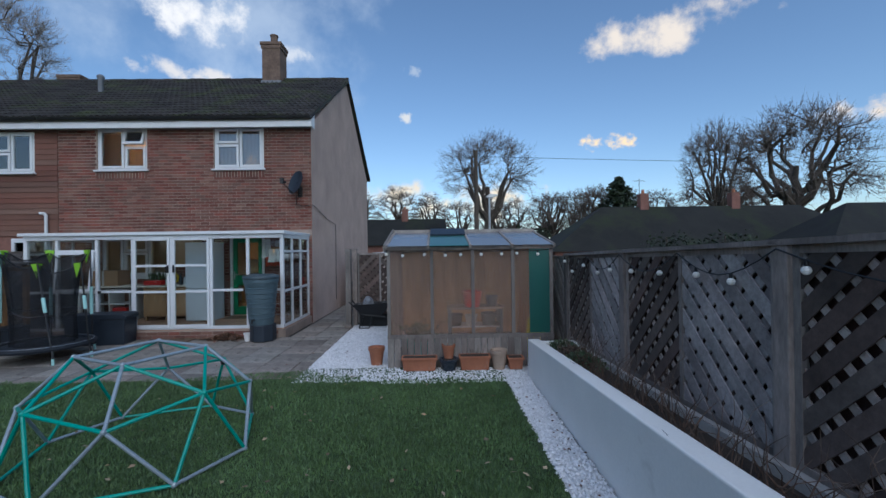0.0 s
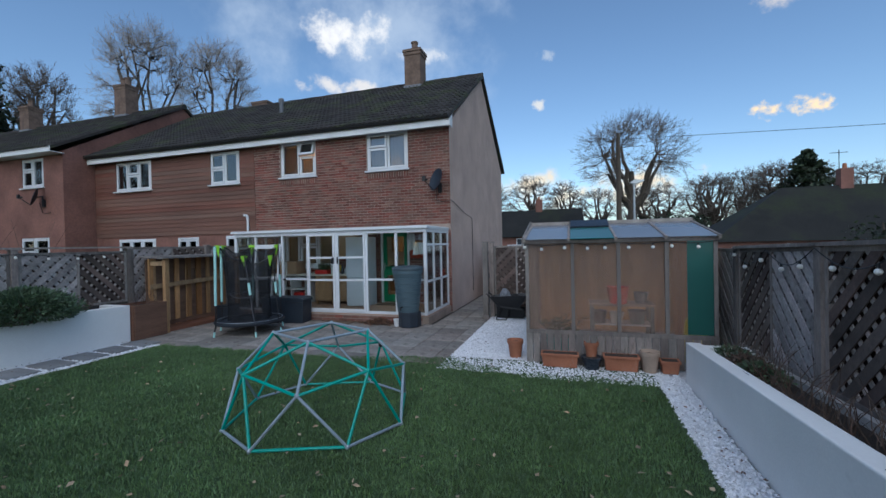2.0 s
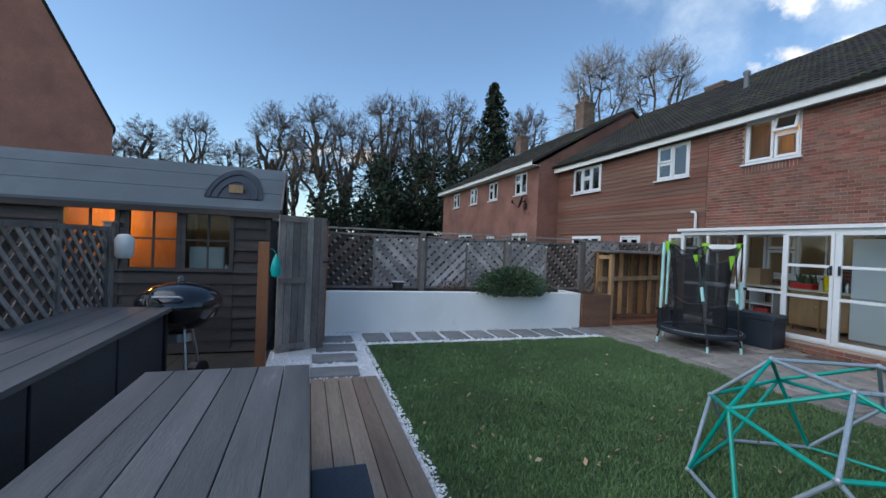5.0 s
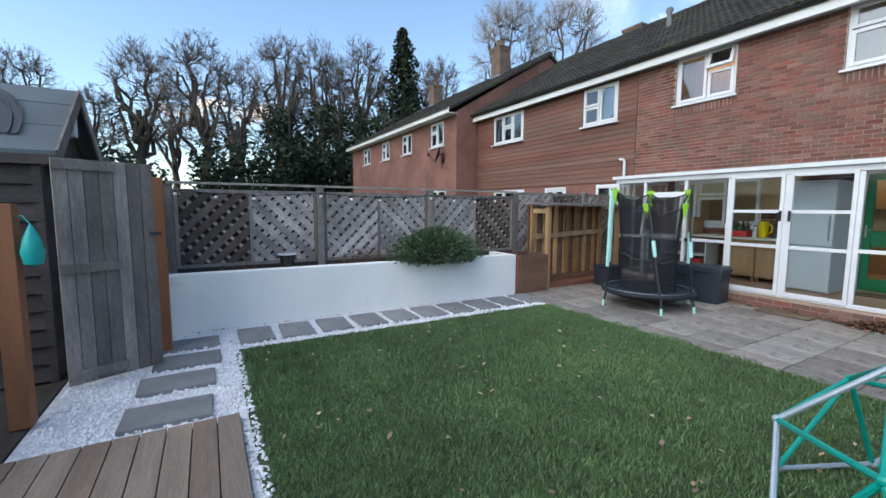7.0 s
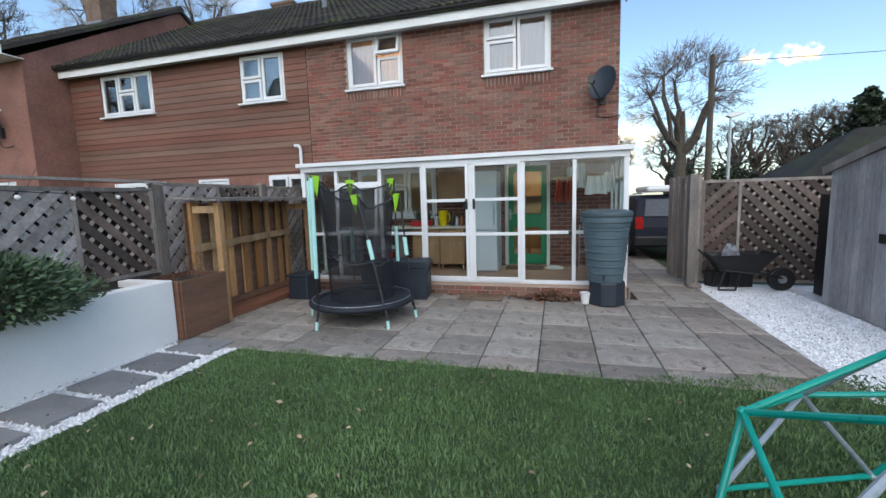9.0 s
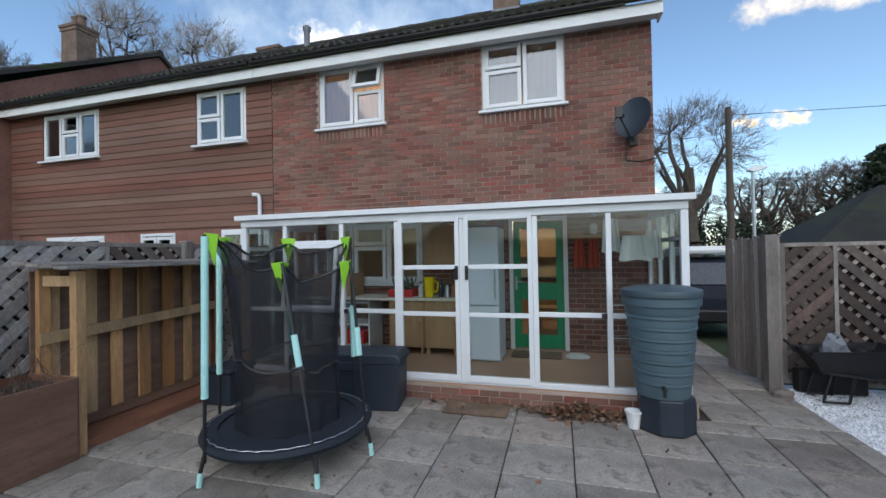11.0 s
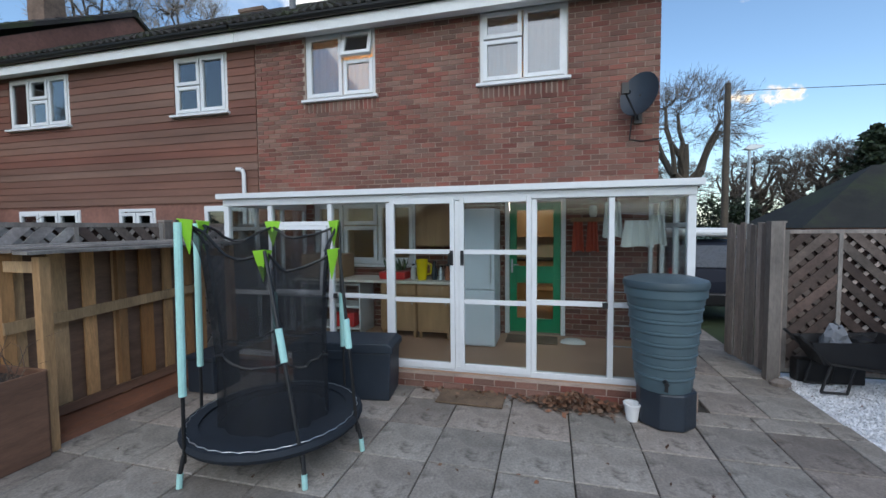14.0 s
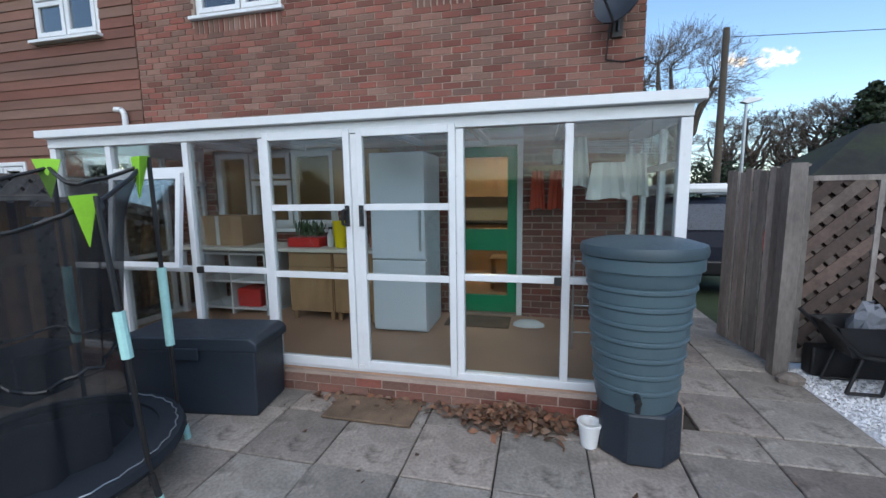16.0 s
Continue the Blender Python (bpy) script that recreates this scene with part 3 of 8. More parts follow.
def window(name, hole, y, lights, sill=True, label="white plastic framed window with clear panes", tilt=None, glass=None, nets=None):
    """lights: (a0, a1, b0, b1) as fractions of the opening, each a pane with its own sash."""
    x0, x1, z0, z1 = hole
    w = thing(name, (x0, y, z0), label, "window", kind="structure")
    f = 0.055
    part("window_frame", Shape().box(x0, x0 + f, y, y + 0.07, z0, z1).box(x1 - f, x1, y, y + 0.07, z0, z1).box(x0 + f, x1 - f, y, y + 0.07, z0, z0 + f).box(x0 + f, x1 - f, y, y + 0.07, z1 - f, z1), UPVC, w, bevel=0.006)
    if sill:
        part("window_sill", Shape().box(x0 - 0.05, x1 + 0.05, y - 0.1, y + 0.05, z0 - 0.045, z0 - 0.002), UPVC, w, bevel=0.008)
    for i, (a0, a1, b0, b1) in enumerate(lights):
        l, r, lo, hi = x0 + (x1 - x0) * a0 + 0.012, x0 + (x1 - x0) * a1 - 0.012, z0 + (z1 - z0) * b0 + 0.012, z0 + (z1 - z0) * b1 - 0.012
        g = 0.06
        s = Shape().box(l, l + g, y - 0.022, y + 0.05, lo, hi).box(r - g, r, y - 0.022, y + 0.05, lo, hi).box(l + g, r - g, y - 0.022, y + 0.05, lo, lo + g).box(l + g, r - g, y - 0.022, y + 0.05, hi - g, hi)
        p = Shape().box(l + g, r - g, y + 0.006, y + 0.018, lo + g, hi - g)
        if tilt == i:
            turn = Matrix.Translation((0, y, hi)) @ Matrix.Rotation(radians(-16), 4, "X") @ Matrix.Translation((0, -y, -hi))
            for q in (s, p): q.v = [tuple(turn @ Vector(v)) for v in q.v]
        sash = part("sash", s, UPVC, w, bevel=0.005)
        part("pane", p, glass or DARKGLASS, sash)
    if not glass:
        folds = Shape()
        n = 24
        for i in range(n):
            a, b = x0 + 0.02 + (x1 - x0 - 0.04) * i / n, x0 + 0.02 + (x1 - x0 - 0.04) * (i + 1) / n
            ya, yb = y + 0.16 + 0.012 * (i % 2), y + 0.16 + 0.012 * ((i + 1) % 2)
            folds.add([(a, ya, z0 + 0.01), (b, yb, z0 + 0.01), (b, yb, z1), (a, ya, z1)], [(0, 1, 2, 3)])
        part("curtain", folds, nets or BLIND, w, "pale curtain")
    return w


window("window_1", UP1, HY0 + 0.03, [(0.03, 0.5, 0.03, 0.6), (0.03, 0.5, 0.6, 0.97), (0.5, 0.97, 0.03, 0.97)], label="white plastic bedroom window above soldier bricks", nets=NETCURTAIN)
window("window_2", UP2, HY0 + 0.03, [(0.03, 0.54, 0.03, 0.97), (0.54, 0.97, 0.03, 0.57), (0.54, 0.97, 0.57, 0.97)], tilt=2, label="white plastic bedroom window with its small fanlight open", nets=NETCURTAIN)
window("window_3", NUP2, HY0 + 0.0, [(0.03, 0.5, 0.03, 0.5), (0.03, 0.5, 0.5, 0.97), (0.5, 0.97, 0.03, 0.97)], label="white plastic window among brown boards")
window("window_4", NUP1, HY0 + 0.0, [(0.02, 0.35, 0.03, 0.97), (0.35, 0.66, 0.03, 0.55), (0.35, 0.66, 0.55, 0.97), (0.66, 0.98, 0.03, 0.97)], label="white three-light plastic window among brown boards")
window("window_5", NLOW1, HY0 + 0.0, [(0.02, 0.35, 0.03, 0.97), (0.35, 0.66, 0.03, 0.97), (0.66, 0.98, 0.03, 0.97)])
window("window_6", NLOW2, HY0 + 0.0, [(0.03, 0.5, 0.03, 0.97), (0.5, 0.97, 0.03, 0.97)], sill=False, label="white glazed rear door of the neighbouring house")
window("window_7", NLOW3, HY0 + 0.0, [(0.02, 0.5, 0.03, 0.97), (0.5, 0.98, 0.03, 0.97)])
window("window_8", KITCHEN, HY0 + 0.03, [(0.02, 0.3, 0.03, 0.97), (0.3, 0.64, 0.03, 0.62), (0.3, 0.64, 0.62, 0.97), (0.64, 0.98, 0.03, 0.97)], glass=GLASS, label="white plastic kitchen window inside the conservatory")

# ---------- neighbouring terrace ----------
LX0, LX1, LY0 = -29.3, -16.42, 9.28
LWINS = [(-18.55, -17.4, 4.05, 5.05), (-21.5, -20.4, 4.05, 5.0), (-24.2, -23.1, 4.05, 5.0), (-27.2, -26.0, 4.05, 5.0), (-18.7, -17.2, 1.0, 2.3), (-21.6, -20.6, 0.1, 2.2), (-26.0, -23.6, 1.0, 2.3)]
setting("wall_south_far", wall_y(Shape(), holed(LX0, LX1, -0.06, 5.2, LWINS), LY0, LY0 + 0.28), FARBRICK, "red brick rear wall of the next terrace")
lg = [(LY0 + 0.002, -0.06), (17.8, -0.06), (17.8, 5.2), (13.9, 8.0), (LY0 + 0.002, 5.2)]
setting("wall_east_far", Shape().prism([(LX1 - 0.25, a, b) for a, b in lg], (0.252, 0, 0)), FARBRICK, "plain brick gable end of the next terrace")
setting("wall_west_far", Shape().prism([(LX0, a, b) for a, b in lg], (0.25, 0, 0)), FARBRICK)
setting("wall_inner_far", Shape().box(LX0 + 0.25, LX1 - 0.25, 12.5, 12.6, 0, 5.2).box(LX0 + 0.25, LX1 - 0.25, LY0 + 0.28, 12.5, 5.1, 5.2), PLASTER)
roof("roof_far", LX0 - 0.1, LX1 + 0.1, LY0 - 0.4, 18.2, 5.28, 13.9, 8.12, "low pitched roof of dark concrete tiles")
setting("trim_far", Shape().box(LX0 - 0.1, LX1 + 0.1, LY0 - 0.42, LY0 - 0.402, 5.1, 5.3).box(LX0 - 0.1, LX1 + 0.1, LY0 - 0.4, LY0, 5.1, 5.12), WHITEPAINT, "white fascia board of the next terrace")
for i, h in enumerate(LWINS):
    window("window_%d" % (9 + i), h, LY0 + 0.03, [(0.02, 0.5, 0.03, 0.6), (0.02, 0.5, 0.6, 0.97), (0.5, 0.98, 0.03, 0.97)])
chimney((-19.7, 13.8, 8.1), 0.7, 0.6, 1.2, [-0.12, 0.14])
chimney((-26.4, 13.8, 8.1), 0.7, 0.6, 1.0, [0])

# ---------- conservatory ----------
CX0, CX1, CY = -8.55, -3.22, 8.5
setting("floor", Shape().box(CX0, CX1, CY - 0.02, HY0 - 0.002, -0.05, 0.19), FLOORTILE, "tan vinyl floor on a low brick plinth")
plinth = setting("wall_plinth", Shape().box(CX0 - 0.02, CX1 + 0.02, CY - 0.06, CY - 0.022, -0.05, 0.17).box(CX1 + 0.002, CX1 + 0.04, CY - 0.06, HY0 - 0.004, -0.05, 0.17), MORTAR, "low brick plinth under the white frames")
con = thing("conservatory", (CX0, CY, 0.19), "white framed lean-to conservatory with glazed double doors", "conservatory", kind="structure")
MUL = [CX0, -7.88, -7.065, -6.33, -5.53, -4.715, -3.965, CX1]
Z0, Z1, TOP = 0.19, 2.1, 2.22


def bar(x0, x1, y0, y1, z0, z1, name="frame_bar"):
    return part(name, Shape().box(x0, x1, y0, y1, z0, z1), UPVC, con, bevel=0.005)


bar(CX0, CX1, CY - 0.03, CY + 0.05, Z0, Z0 + 0.06, "sill_rail")
bar(CX0 - 0.05, CX1 + 0.05, CY - 0.10, CY + 0.05, Z1 + 0.055, TOP, "eaves_beam")
bar(CX0, CX1, CY - 0.035, CY + 0.045, Z1 - 0.03, Z1 + 0.052, "head_rail")
for i, x in enumerate(MUL):
    w = 0.036 if i in (0, 7) else 0.028
    a = x + (0.036 if i == 0 else -0.036 if i == 7 else 0)
    bar(a - w, a + w, CY - 0.025, CY + 0.045, Z0 + 0.06, Z1 - 0.035, "mullion")
for i in range(7):
    l, r = MUL[i] + (0.072 if i == 0 else 0.028), MUL[i + 1] - (0.072 if i == 6 else 0.028)
    door = i in (3, 4)
    rails = [0.975, 1.5] if door else [0.985, 1.84] if i == 1 else [0.99]
    if door:
        leaf = part("door_leaf", Shape().box(l, l + 0.05, CY - 0.05, CY + 0.0, Z0 + 0.03, Z1).box(r - 0.05, r, CY - 0.05, CY + 0.0, Z0 + 0.03, Z1).box(l + 0.05, r - 0.05, CY - 0.05, CY, Z0 + 0.03, Z0 + 0.1).box(l + 0.05, r - 0.05, CY - 0.05, CY, Z1 - 0.06, Z1)
                    .box(l + 0.05, r - 0.05, CY - 0.045, CY - 0.005, 0.95, 1.0).box(l + 0.05, r - 0.05, CY - 0.045, CY - 0.005, 1.49, 1.54), UPVC, con, bevel=0.004)
        hx = r - 0.03 if i == 3 else l + 0.03
        s = Shape().box(hx - 0.018, hx + 0.018, CY - 0.062, CY - 0.051, 1.37, 1.53)
        s.pipe([(hx, CY - 0.06, 1.38), (hx + (0.02 if i == 4 else -0.02), CY - 0.1, 1.39), (hx + (0.02 if i == 4 else -0.02), CY - 0.1, 1.49), (hx, CY - 0.06, 1.5)], 0.011)
        part("handle", s, BLACK, leaf, "black door pull")
        for lo, hi in ((0.29, 0.95), (1.0, 1.49), (1.54, Z1 - 0.06)):
            part("pane", Shape().box(l + 0.05, r - 0.05, CY - 0.028, CY - 0.022, lo, hi), GLASS, leaf)
        continue
    zs = [Z0 + 0.06] + rails + [Z1 - 0.035]
    for z in rails: bar(l, r, CY - 0.02, CY + 0.04, z - 0.025, z + 0.025, "transom")
    for j, (lo, hi) in enumerate(zip(zs, zs[1:])):
        part("pane", Shape().box(l, r, CY + 0.008, CY + 0.014, lo + (0.025 if j else 0), hi - (0.025 if hi in rails else 0)), GLASS, con) if (i, j) != (1, 1) else None
# top-hung vent of the second bay, pushed open at its foot
l, r = MUL[1] + 0.03, MUL[2] - 0.03
vent_turn = Matrix.Translation((0, CY - 0.03, 1.81)) @ Matrix.Rotation(radians(-7), 4, "X") @ Matrix.Translation((0, -CY + 0.03, -1.81))
s = Shape().box(l, l + 0.045, CY - 0.06, CY - 0.022, 1.01, 1.81).box(r - 0.045, r, CY - 0.06, CY - 0.022, 1.01, 1.81).box(l + 0.045, r - 0.045, CY - 0.06, CY - 0.022, 1.01, 1.055).box(l + 0.045, r - 0.045, CY - 0.06, CY - 0.022, 1.765, 1.81)
g = Shape().box(l + 0.045, r - 0.045, CY - 0.044, CY - 0.038, 1.055, 1.765)
for q in (s, g): q.v = [tuple(vent_turn @ Vector(v)) for v in q.v]
vent_sash = part("vent_sash", s, UPVC, con, "top-hung vent pushed open")
part("pane", g, GLASS, vent_sash)
# catches on the transoms
for x in (-7.0, -4.02):
    part("catch", Shape().box(x - 0.025, x + 0.025, CY - 0.05, CY - 0.022, 0.96, 1.015), BLACK, con)
# ends
for sx, x in ((1, CX1), (-1, CX0)):
    xa, xb = (x - 0.045, x + 0.0) if sx > 0 else (x, x + 0.045)
    bar(xa, xb, CY + 0.06, HY0 - 0.01, Z0, Z0 + 0.06, "sill_rail")
    bar(xa, xb, CY + 0.06, HY0 - 0.01, 0.925, 0.975, "transom")
    bar(xa, xb, CY + 0.06, HY0 - 0.01, 1.76, 1.81, "transom")
    bar(xa, xb, CY + 0.06, HY0 - 0.01, Z1 - 0.03, TOP, "head_rail")
    for y in (9.05, 9.62, HY0 - 0.06):
        bar(xa, xb, y - 0.025, y + 0.03, Z0 + 0.06, Z1 - 0.03, "mullion")
    xm = (xa + xb) / 2
    for ya, yb in ((CY + 0.06, 9.025), (9.08, 9.595), (9.65, HY0 - 0.085)):
        for lo, hi in ((Z0 + 0.06, 0.925), (0.975, 1.76), (1.81, Z1 - 0.03)):
            part("pane", Shape().box(xm - 0.003, xm + 0.003, ya, yb, lo, hi), GLASS, con)
for i in range(8):
    x = CX0 + (CX1 - CX0) * i / 7
    part("roof_bar", Shape().beam((x, CY + 0.06, TOP - 0.055), (x, HY0 - 0.01, TOP - 0.03), 0.045, 0.05), UPVC, con)
    if i < 7:
        x1 = CX0 + (CX1 - CX0) * (i + 1) / 7
        part("roof_sheet", Shape().prism([(x + 0.024, CY + 0.06, TOP - 0.02), (x + 0.024, HY0 - 0.01, TOP - 0.004), (x + 0.024, HY0 - 0.01, TOP + 0.006), (x + 0.024, CY + 0.06, TOP - 0.01)], (x1 - x - 0.048, 0, 0)), POLYROOF, con)
# gutter pipe with a bent top beside the roof
vent = thing("vent_pipe", (-9.67, 10.2, 0.0), "white plastic pipe with a bent top against the boards", "pipe")
part("pipe", Shape().pipe([(-9.67, 10.19, 0.0), (-9.67, 10.19, 2.74), (-9.7, 10.18, 2.8), (-9.8, 10.17, 2.81)], 0.036, 10), UPVC, vent, smooth=True)

# ---------- garden walls, fences ----------
def slanted(x0, x1, y0, y1, za, zb):
    return Shape().prism([(x0, y0, -0.05), (x0, y1, -0.05), (x0, y1, zb), (x0, y0, za)], (x1 - x0, 0, 0))


PALECONCRETE = mat("pale_concrete", (0.46, 0.43, 0.39), 0.85, 0.15, 2.0, 60, 0.3, stain=(0.2, 0.18, 0.16), stain_at=0.6, stain_scale=3)
setting("wall_garden_west", slanted(-8.62, -8.45, 0.35, 5.69, 0.73, 0.71).add(*(lambda s: (s.v, s.f))(Shape().box(-9.1, -8.62, 5.55, 5.69, -0.05, 0.71))), MASONRY, "white rendered retaining wall of a raised bed", bevel=0.012)
setting("soil_west", Shape().box(-9.1, -8.622, 0.35, 5.55, -0.05, 0.64), SOIL, "dark bare soil in the raised bed")
setting("wall_garden_east", slanted(1.24, 1.40, -3.0, 5.62, 0.95, 0.485).add(*(lambda s: (s.v, s.f))(Shape().box(1.402, 1.9, 5.48, 5.62, -0.05, 0.46))), MASONRY, "white rendered retaining wall of a raised bed", bevel=0.012)
setting("soil_east", slanted(1.402, 1.97, -3.0, 5.475, 0.56, 0.36), SOIL, "dark bare soil in the raised bed")
setting("baseboard_east", slanted(1.87, 1.93, -3.0, 5.47, 0.66, 0.425), PALECONCRETE, "pale concrete gravel board under the fence", bevel=0.006)

BROWNSLAT = mat("brown_slat", (0.115, 0.085, 0.07), 0.9, 0.35, 2.5, 30, 0.4, rnd="object", amount=0.4)
BROWNREAR = mat("brown_rear_slats", (0.125, 0.095, 0.078), 0.9, 0.35, 2.5, 30, 0.4, rnd="island", amount=0.35)
DOTSLAT = mat("pale_rear_slats", (0.36, 0.30, 0.26), 0.9, 0.3, 2.5, 30, 0.4, rnd="island", amount=0.3)
PALESLAT = mat("pale_slat", (0.36, 0.32, 0.30), 0.9, 0.35, 2.5, 30, 0.4, rnd="object", amount=0.35)
GAPBOARD = mat("dark_gap_boards", (0.045, 0.024, 0.018), 0.85, 0.3, 2, 26, 0.3, stretch=(3, 3, 0.5), rnd="object", amount=0.3)


def fence_panel(a, b, z0, z1, ways, group, label="weathered wooden fence panel of crossed diagonal slats", backed=True, share=0.5, rise=0.0, slat=None):
    """A panel from a to b (x, y): framed, in two halves. ways gives each half its front slats' slope (1 or -1) and
    whether it is close boarded or dotted, with narrow pale slats showing behind brown ones. rise lifts the far end."""
    a, b = Vector((*a, 0)), Vector((*b, 0))
    d = b - a
    w = d.length
    d.normalize()
    n = Vector((-d.y, d.x, 0))
    p = thing("garden_fence", (a.x, a.y, z0), label, "fence", group)
    def place(s):
        q = Shape()
        q.v = [tuple(a + d * v[0] + n * v[1] + Vector((0, 0, v[2] + rise * v[0] / w))) for v in s.v]
        q.f = s.f
        return q
    f = 0.045
    for s in (Shape().box(0, f, -0.024, 0.022, z0, z1), Shape().box(w - f, w, -0.024, 0.022, z0, z1), Shape().box(f, w - f, -0.022, 0.022, z0, z0 + f), Shape().box(f, w - f, -0.022, 0.022, z1 - f, z1), Shape().box(w * share - 0.02, w * share + 0.02, -0.026, 0.026, z0 + f, z1 - f)):
        part("frame_rail", place(s), OLDWOOD, p)
    rng = random.Random(int(a.x * 100 + a.y * 37))
    for half, (k, dotted) in enumerate(ways):
        x0, x1 = (f, w * share - 0.02) if half == 0 else (w * share + 0.02, w - f)
        lo, hi = z0 + f, z1 - f
        rear = Shape()
        for layer, kk in ((0, k), (1, -k)):
            c = lo - (x1 - x0) if kk > 0 else lo
            top = hi if kk > 0 else hi + (x1 - x0)
            wide, gap = (0.092, 0.05) if layer == 0 else (0.042, 0.07) if dotted else (0.075, 0.03)
            step, t = (wide + gap) * math.sqrt(2), wide * math.sqrt(2)
            while c < top + step:
                j, sk = rng.uniform(-0.008, 0.008), rng.uniform(-0.008, 0.008)
                poly = [(x0, c + j), (x1, c + j + sk + kk * (x1 - x0)), (x1, c + j + sk + t + kk * (x1 - x0)), (x0, c + j + t)]
                poly = clip(poly, x0, x1, lo, hi)
                if len(poly) > 2:
                    y = -0.018 if layer == 0 else -0.003
                    s = Shape().prism([(q[0], y, q[1]) for q in poly], (0, 0.012, 0))
                    # dotted halves take brown front slats, the others pale ones
                    if layer == 0: part("slat", place(s), slat or (BROWNSLAT if dotted else PALESLAT), p)
                    else: rear.add(s.v, s.f)
                c += step
        part("rear_slats", place(rear), DOTSLAT if dotted else BROWNREAR if slat else FENCEWOODS, p)
    # added dark boards close the slat gaps, so the shade there is their colour
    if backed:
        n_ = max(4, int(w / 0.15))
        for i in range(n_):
            part("backing_board", place(Shape().box(w * i / n_, w * (i + 1) / n_ - 0.003, 0.03 + 0.008 * (i % 2), 0.046 + 0.008 * (i % 2), z0, z1 - 0.03)), GAPBOARD, p, "dark brown board added to darken the gaps")
    return p


def fence_post(x, y, z0, z1, w=0.1, material=None):
    p = thing("fence_post", (x, y, z0), "square weathered wooden fence post", "post", "fence posts")
    part("post", Shape().box(x - w / 2, x + w / 2, y - w / 2, y + w / 2, z0, z1), material or OLDWOOD, p, bevel=0.006)
    part("cap", Shape().box(x - w / 2 - 0.01, x + w / 2 + 0.01, y - w / 2 - 0.01, y + w / 2 + 0.01, z1, z1 + 0.02), material or OLDWOOD, p)


def cap_rail(a, b, z):
    return setting("trim", Shape().beam((*a, z), (*b, z), 0.11, 0.03), OLDWOOD, "weathered capping rail along the fence top")


LF = [0.42, 2.36, 4.26, 6.16]
for y in LF: fence_post(-9.12, y, -0.06, 1.82)
for i, (a, b) in enumerate(zip(LF, LF[1:])):
    fence_panel((-9.12, a + 0.055), (-9.12, b - 0.055), 0.72, 1.78, ((1, i == 0), (-1, i == 2)), "west fence panels")
for a, b in zip(LF, LF[1:]): setting("trim", Shape().box(-9.145, -9.105, a + 0.055, b - 0.055, 0.3, 0.715), SHEDWOOD, "dark gravel board under the fence panel")
cap_rail((-9.12, 0.4), (-9.12, 6.2), 1.86)
for y0, y1 in ((6.21, 8.1), (8.2, 10.2)):
    fence_panel((-9.12, y0), (-9.12, y1), 0.1, 1.86, ((1, False), (-1, True)), "west fence panels")
fence_post(-9.12, 8.15, -0.06, 1.88)
RF = [6.05, 4.15, 2.13, 0.2, -1.75]
def east_top(y): return 1.645 + 0.0265 * (6.05 - y)
for y in RF: fence_post(1.97, y, -0.06, east_top(y) + 0.005, 0.11)
for a, b in zip(RF, RF[1:]):
    za, zb = east_top(a), east_top(b)
    fence_panel((1.97, a - 0.055), (1.97, b + 0.055), 0.41 + 0.028 * (5.47 - a), za, ((1, True), (-1, False)), "east fence panels", rise=zb - za)
    setting("trim", Shape().beam((1.965, a, za + 0.018), (1.965, b + 0.003, zb + 0.018), 0.12, 0.034), OLDWOOD, "weathered capping rail along the fence top")
fence_post(-1.98, 9.75, -0.06, 1.80)
fence_panel((-1.92, 9.75), (-0.12, 9.75), 0.05, 1.72, ((1, False), (-1, True)), "north fence panels", share=0.3, slat=BROWNSLAT)
fence_post(-0.06, 9.75, -0.06, 1.76)
fence_panel((0.0, 9.75), (1.85, 9.75), 0.05, 1.72, ((1, True), (-1, True)), "north fence panels")
fence_post(1.97, 9.75, -0.06, 1.76)
fence_panel((1.97, 9.69), (1.97, 7.95), 0.05, 1.64, ((1, True), (-1, False)), "east fence panels")
fence_panel((1.97, 7.85), (1.97, 6.12), 0.05, 1.64, ((1, True), (-1, False)), "east fence panels")

# ---------- plain buildings that close the place behind ----------
setting("wall_behind", Shape().box(-24, 30, -30, -29.7, -0.06, 3.0), FARBRICK, "plain brick wall closing the far side")
setting("fence_behind", Shape().box(-9.2, 2.05, -5.06, -5.0, -0.06, 1.8).box(-9.15, -9.09, -5.0, 0.36, -0.06, 1.78).box(1.95, 2.0, -5.0, -2.0, -0.06, 1.75), OLDWOOD, "plain boarded fence closing the garden")

# ---------- inside the conservatory ----------
door = thing("door_1", (DOOR[0], HY0, 0.2), "green painted half-glazed back door in a white frame", "door", kind="structure")
dx0, dx1 = DOOR[0], DOOR[1]
part("door_frame", Shape().box(dx0, dx0 + 0.06, HY0 - 0.01, HY0 + 0.12, 0.2, 2.2).box(dx1 - 0.06, dx1, HY0 - 0.01, HY0 + 0.12, 0.2, 2.2).box(dx0 + 0.06, dx1 - 0.06, HY0 - 0.01, HY0 + 0.12, 2.14, 2.2), UPVC, door, "white frame")
leaf = part("door_leaf", Shape().box(dx0 + 0.065, dx0 + 0.17, HY0 + 0.02, HY0 + 0.065, 0.22, 2.13).box(dx1 - 0.17, dx1 - 0.065, HY0 + 0.02, HY0 + 0.065, 0.22, 2.13).box(dx0 + 0.17, dx1 - 0.17, HY0 + 0.02, HY0 + 0.065, 0.22, 0.42)
            .box(dx0 + 0.17, dx1 - 0.17, HY0 + 0.02, HY0 + 0.065, 0.95, 1.2).box(dx0 + 0.17, dx1 - 0.17, HY0 + 0.02, HY0 + 0.065, 2.02, 2.13), GREENPAINT, door, bevel=0.004)
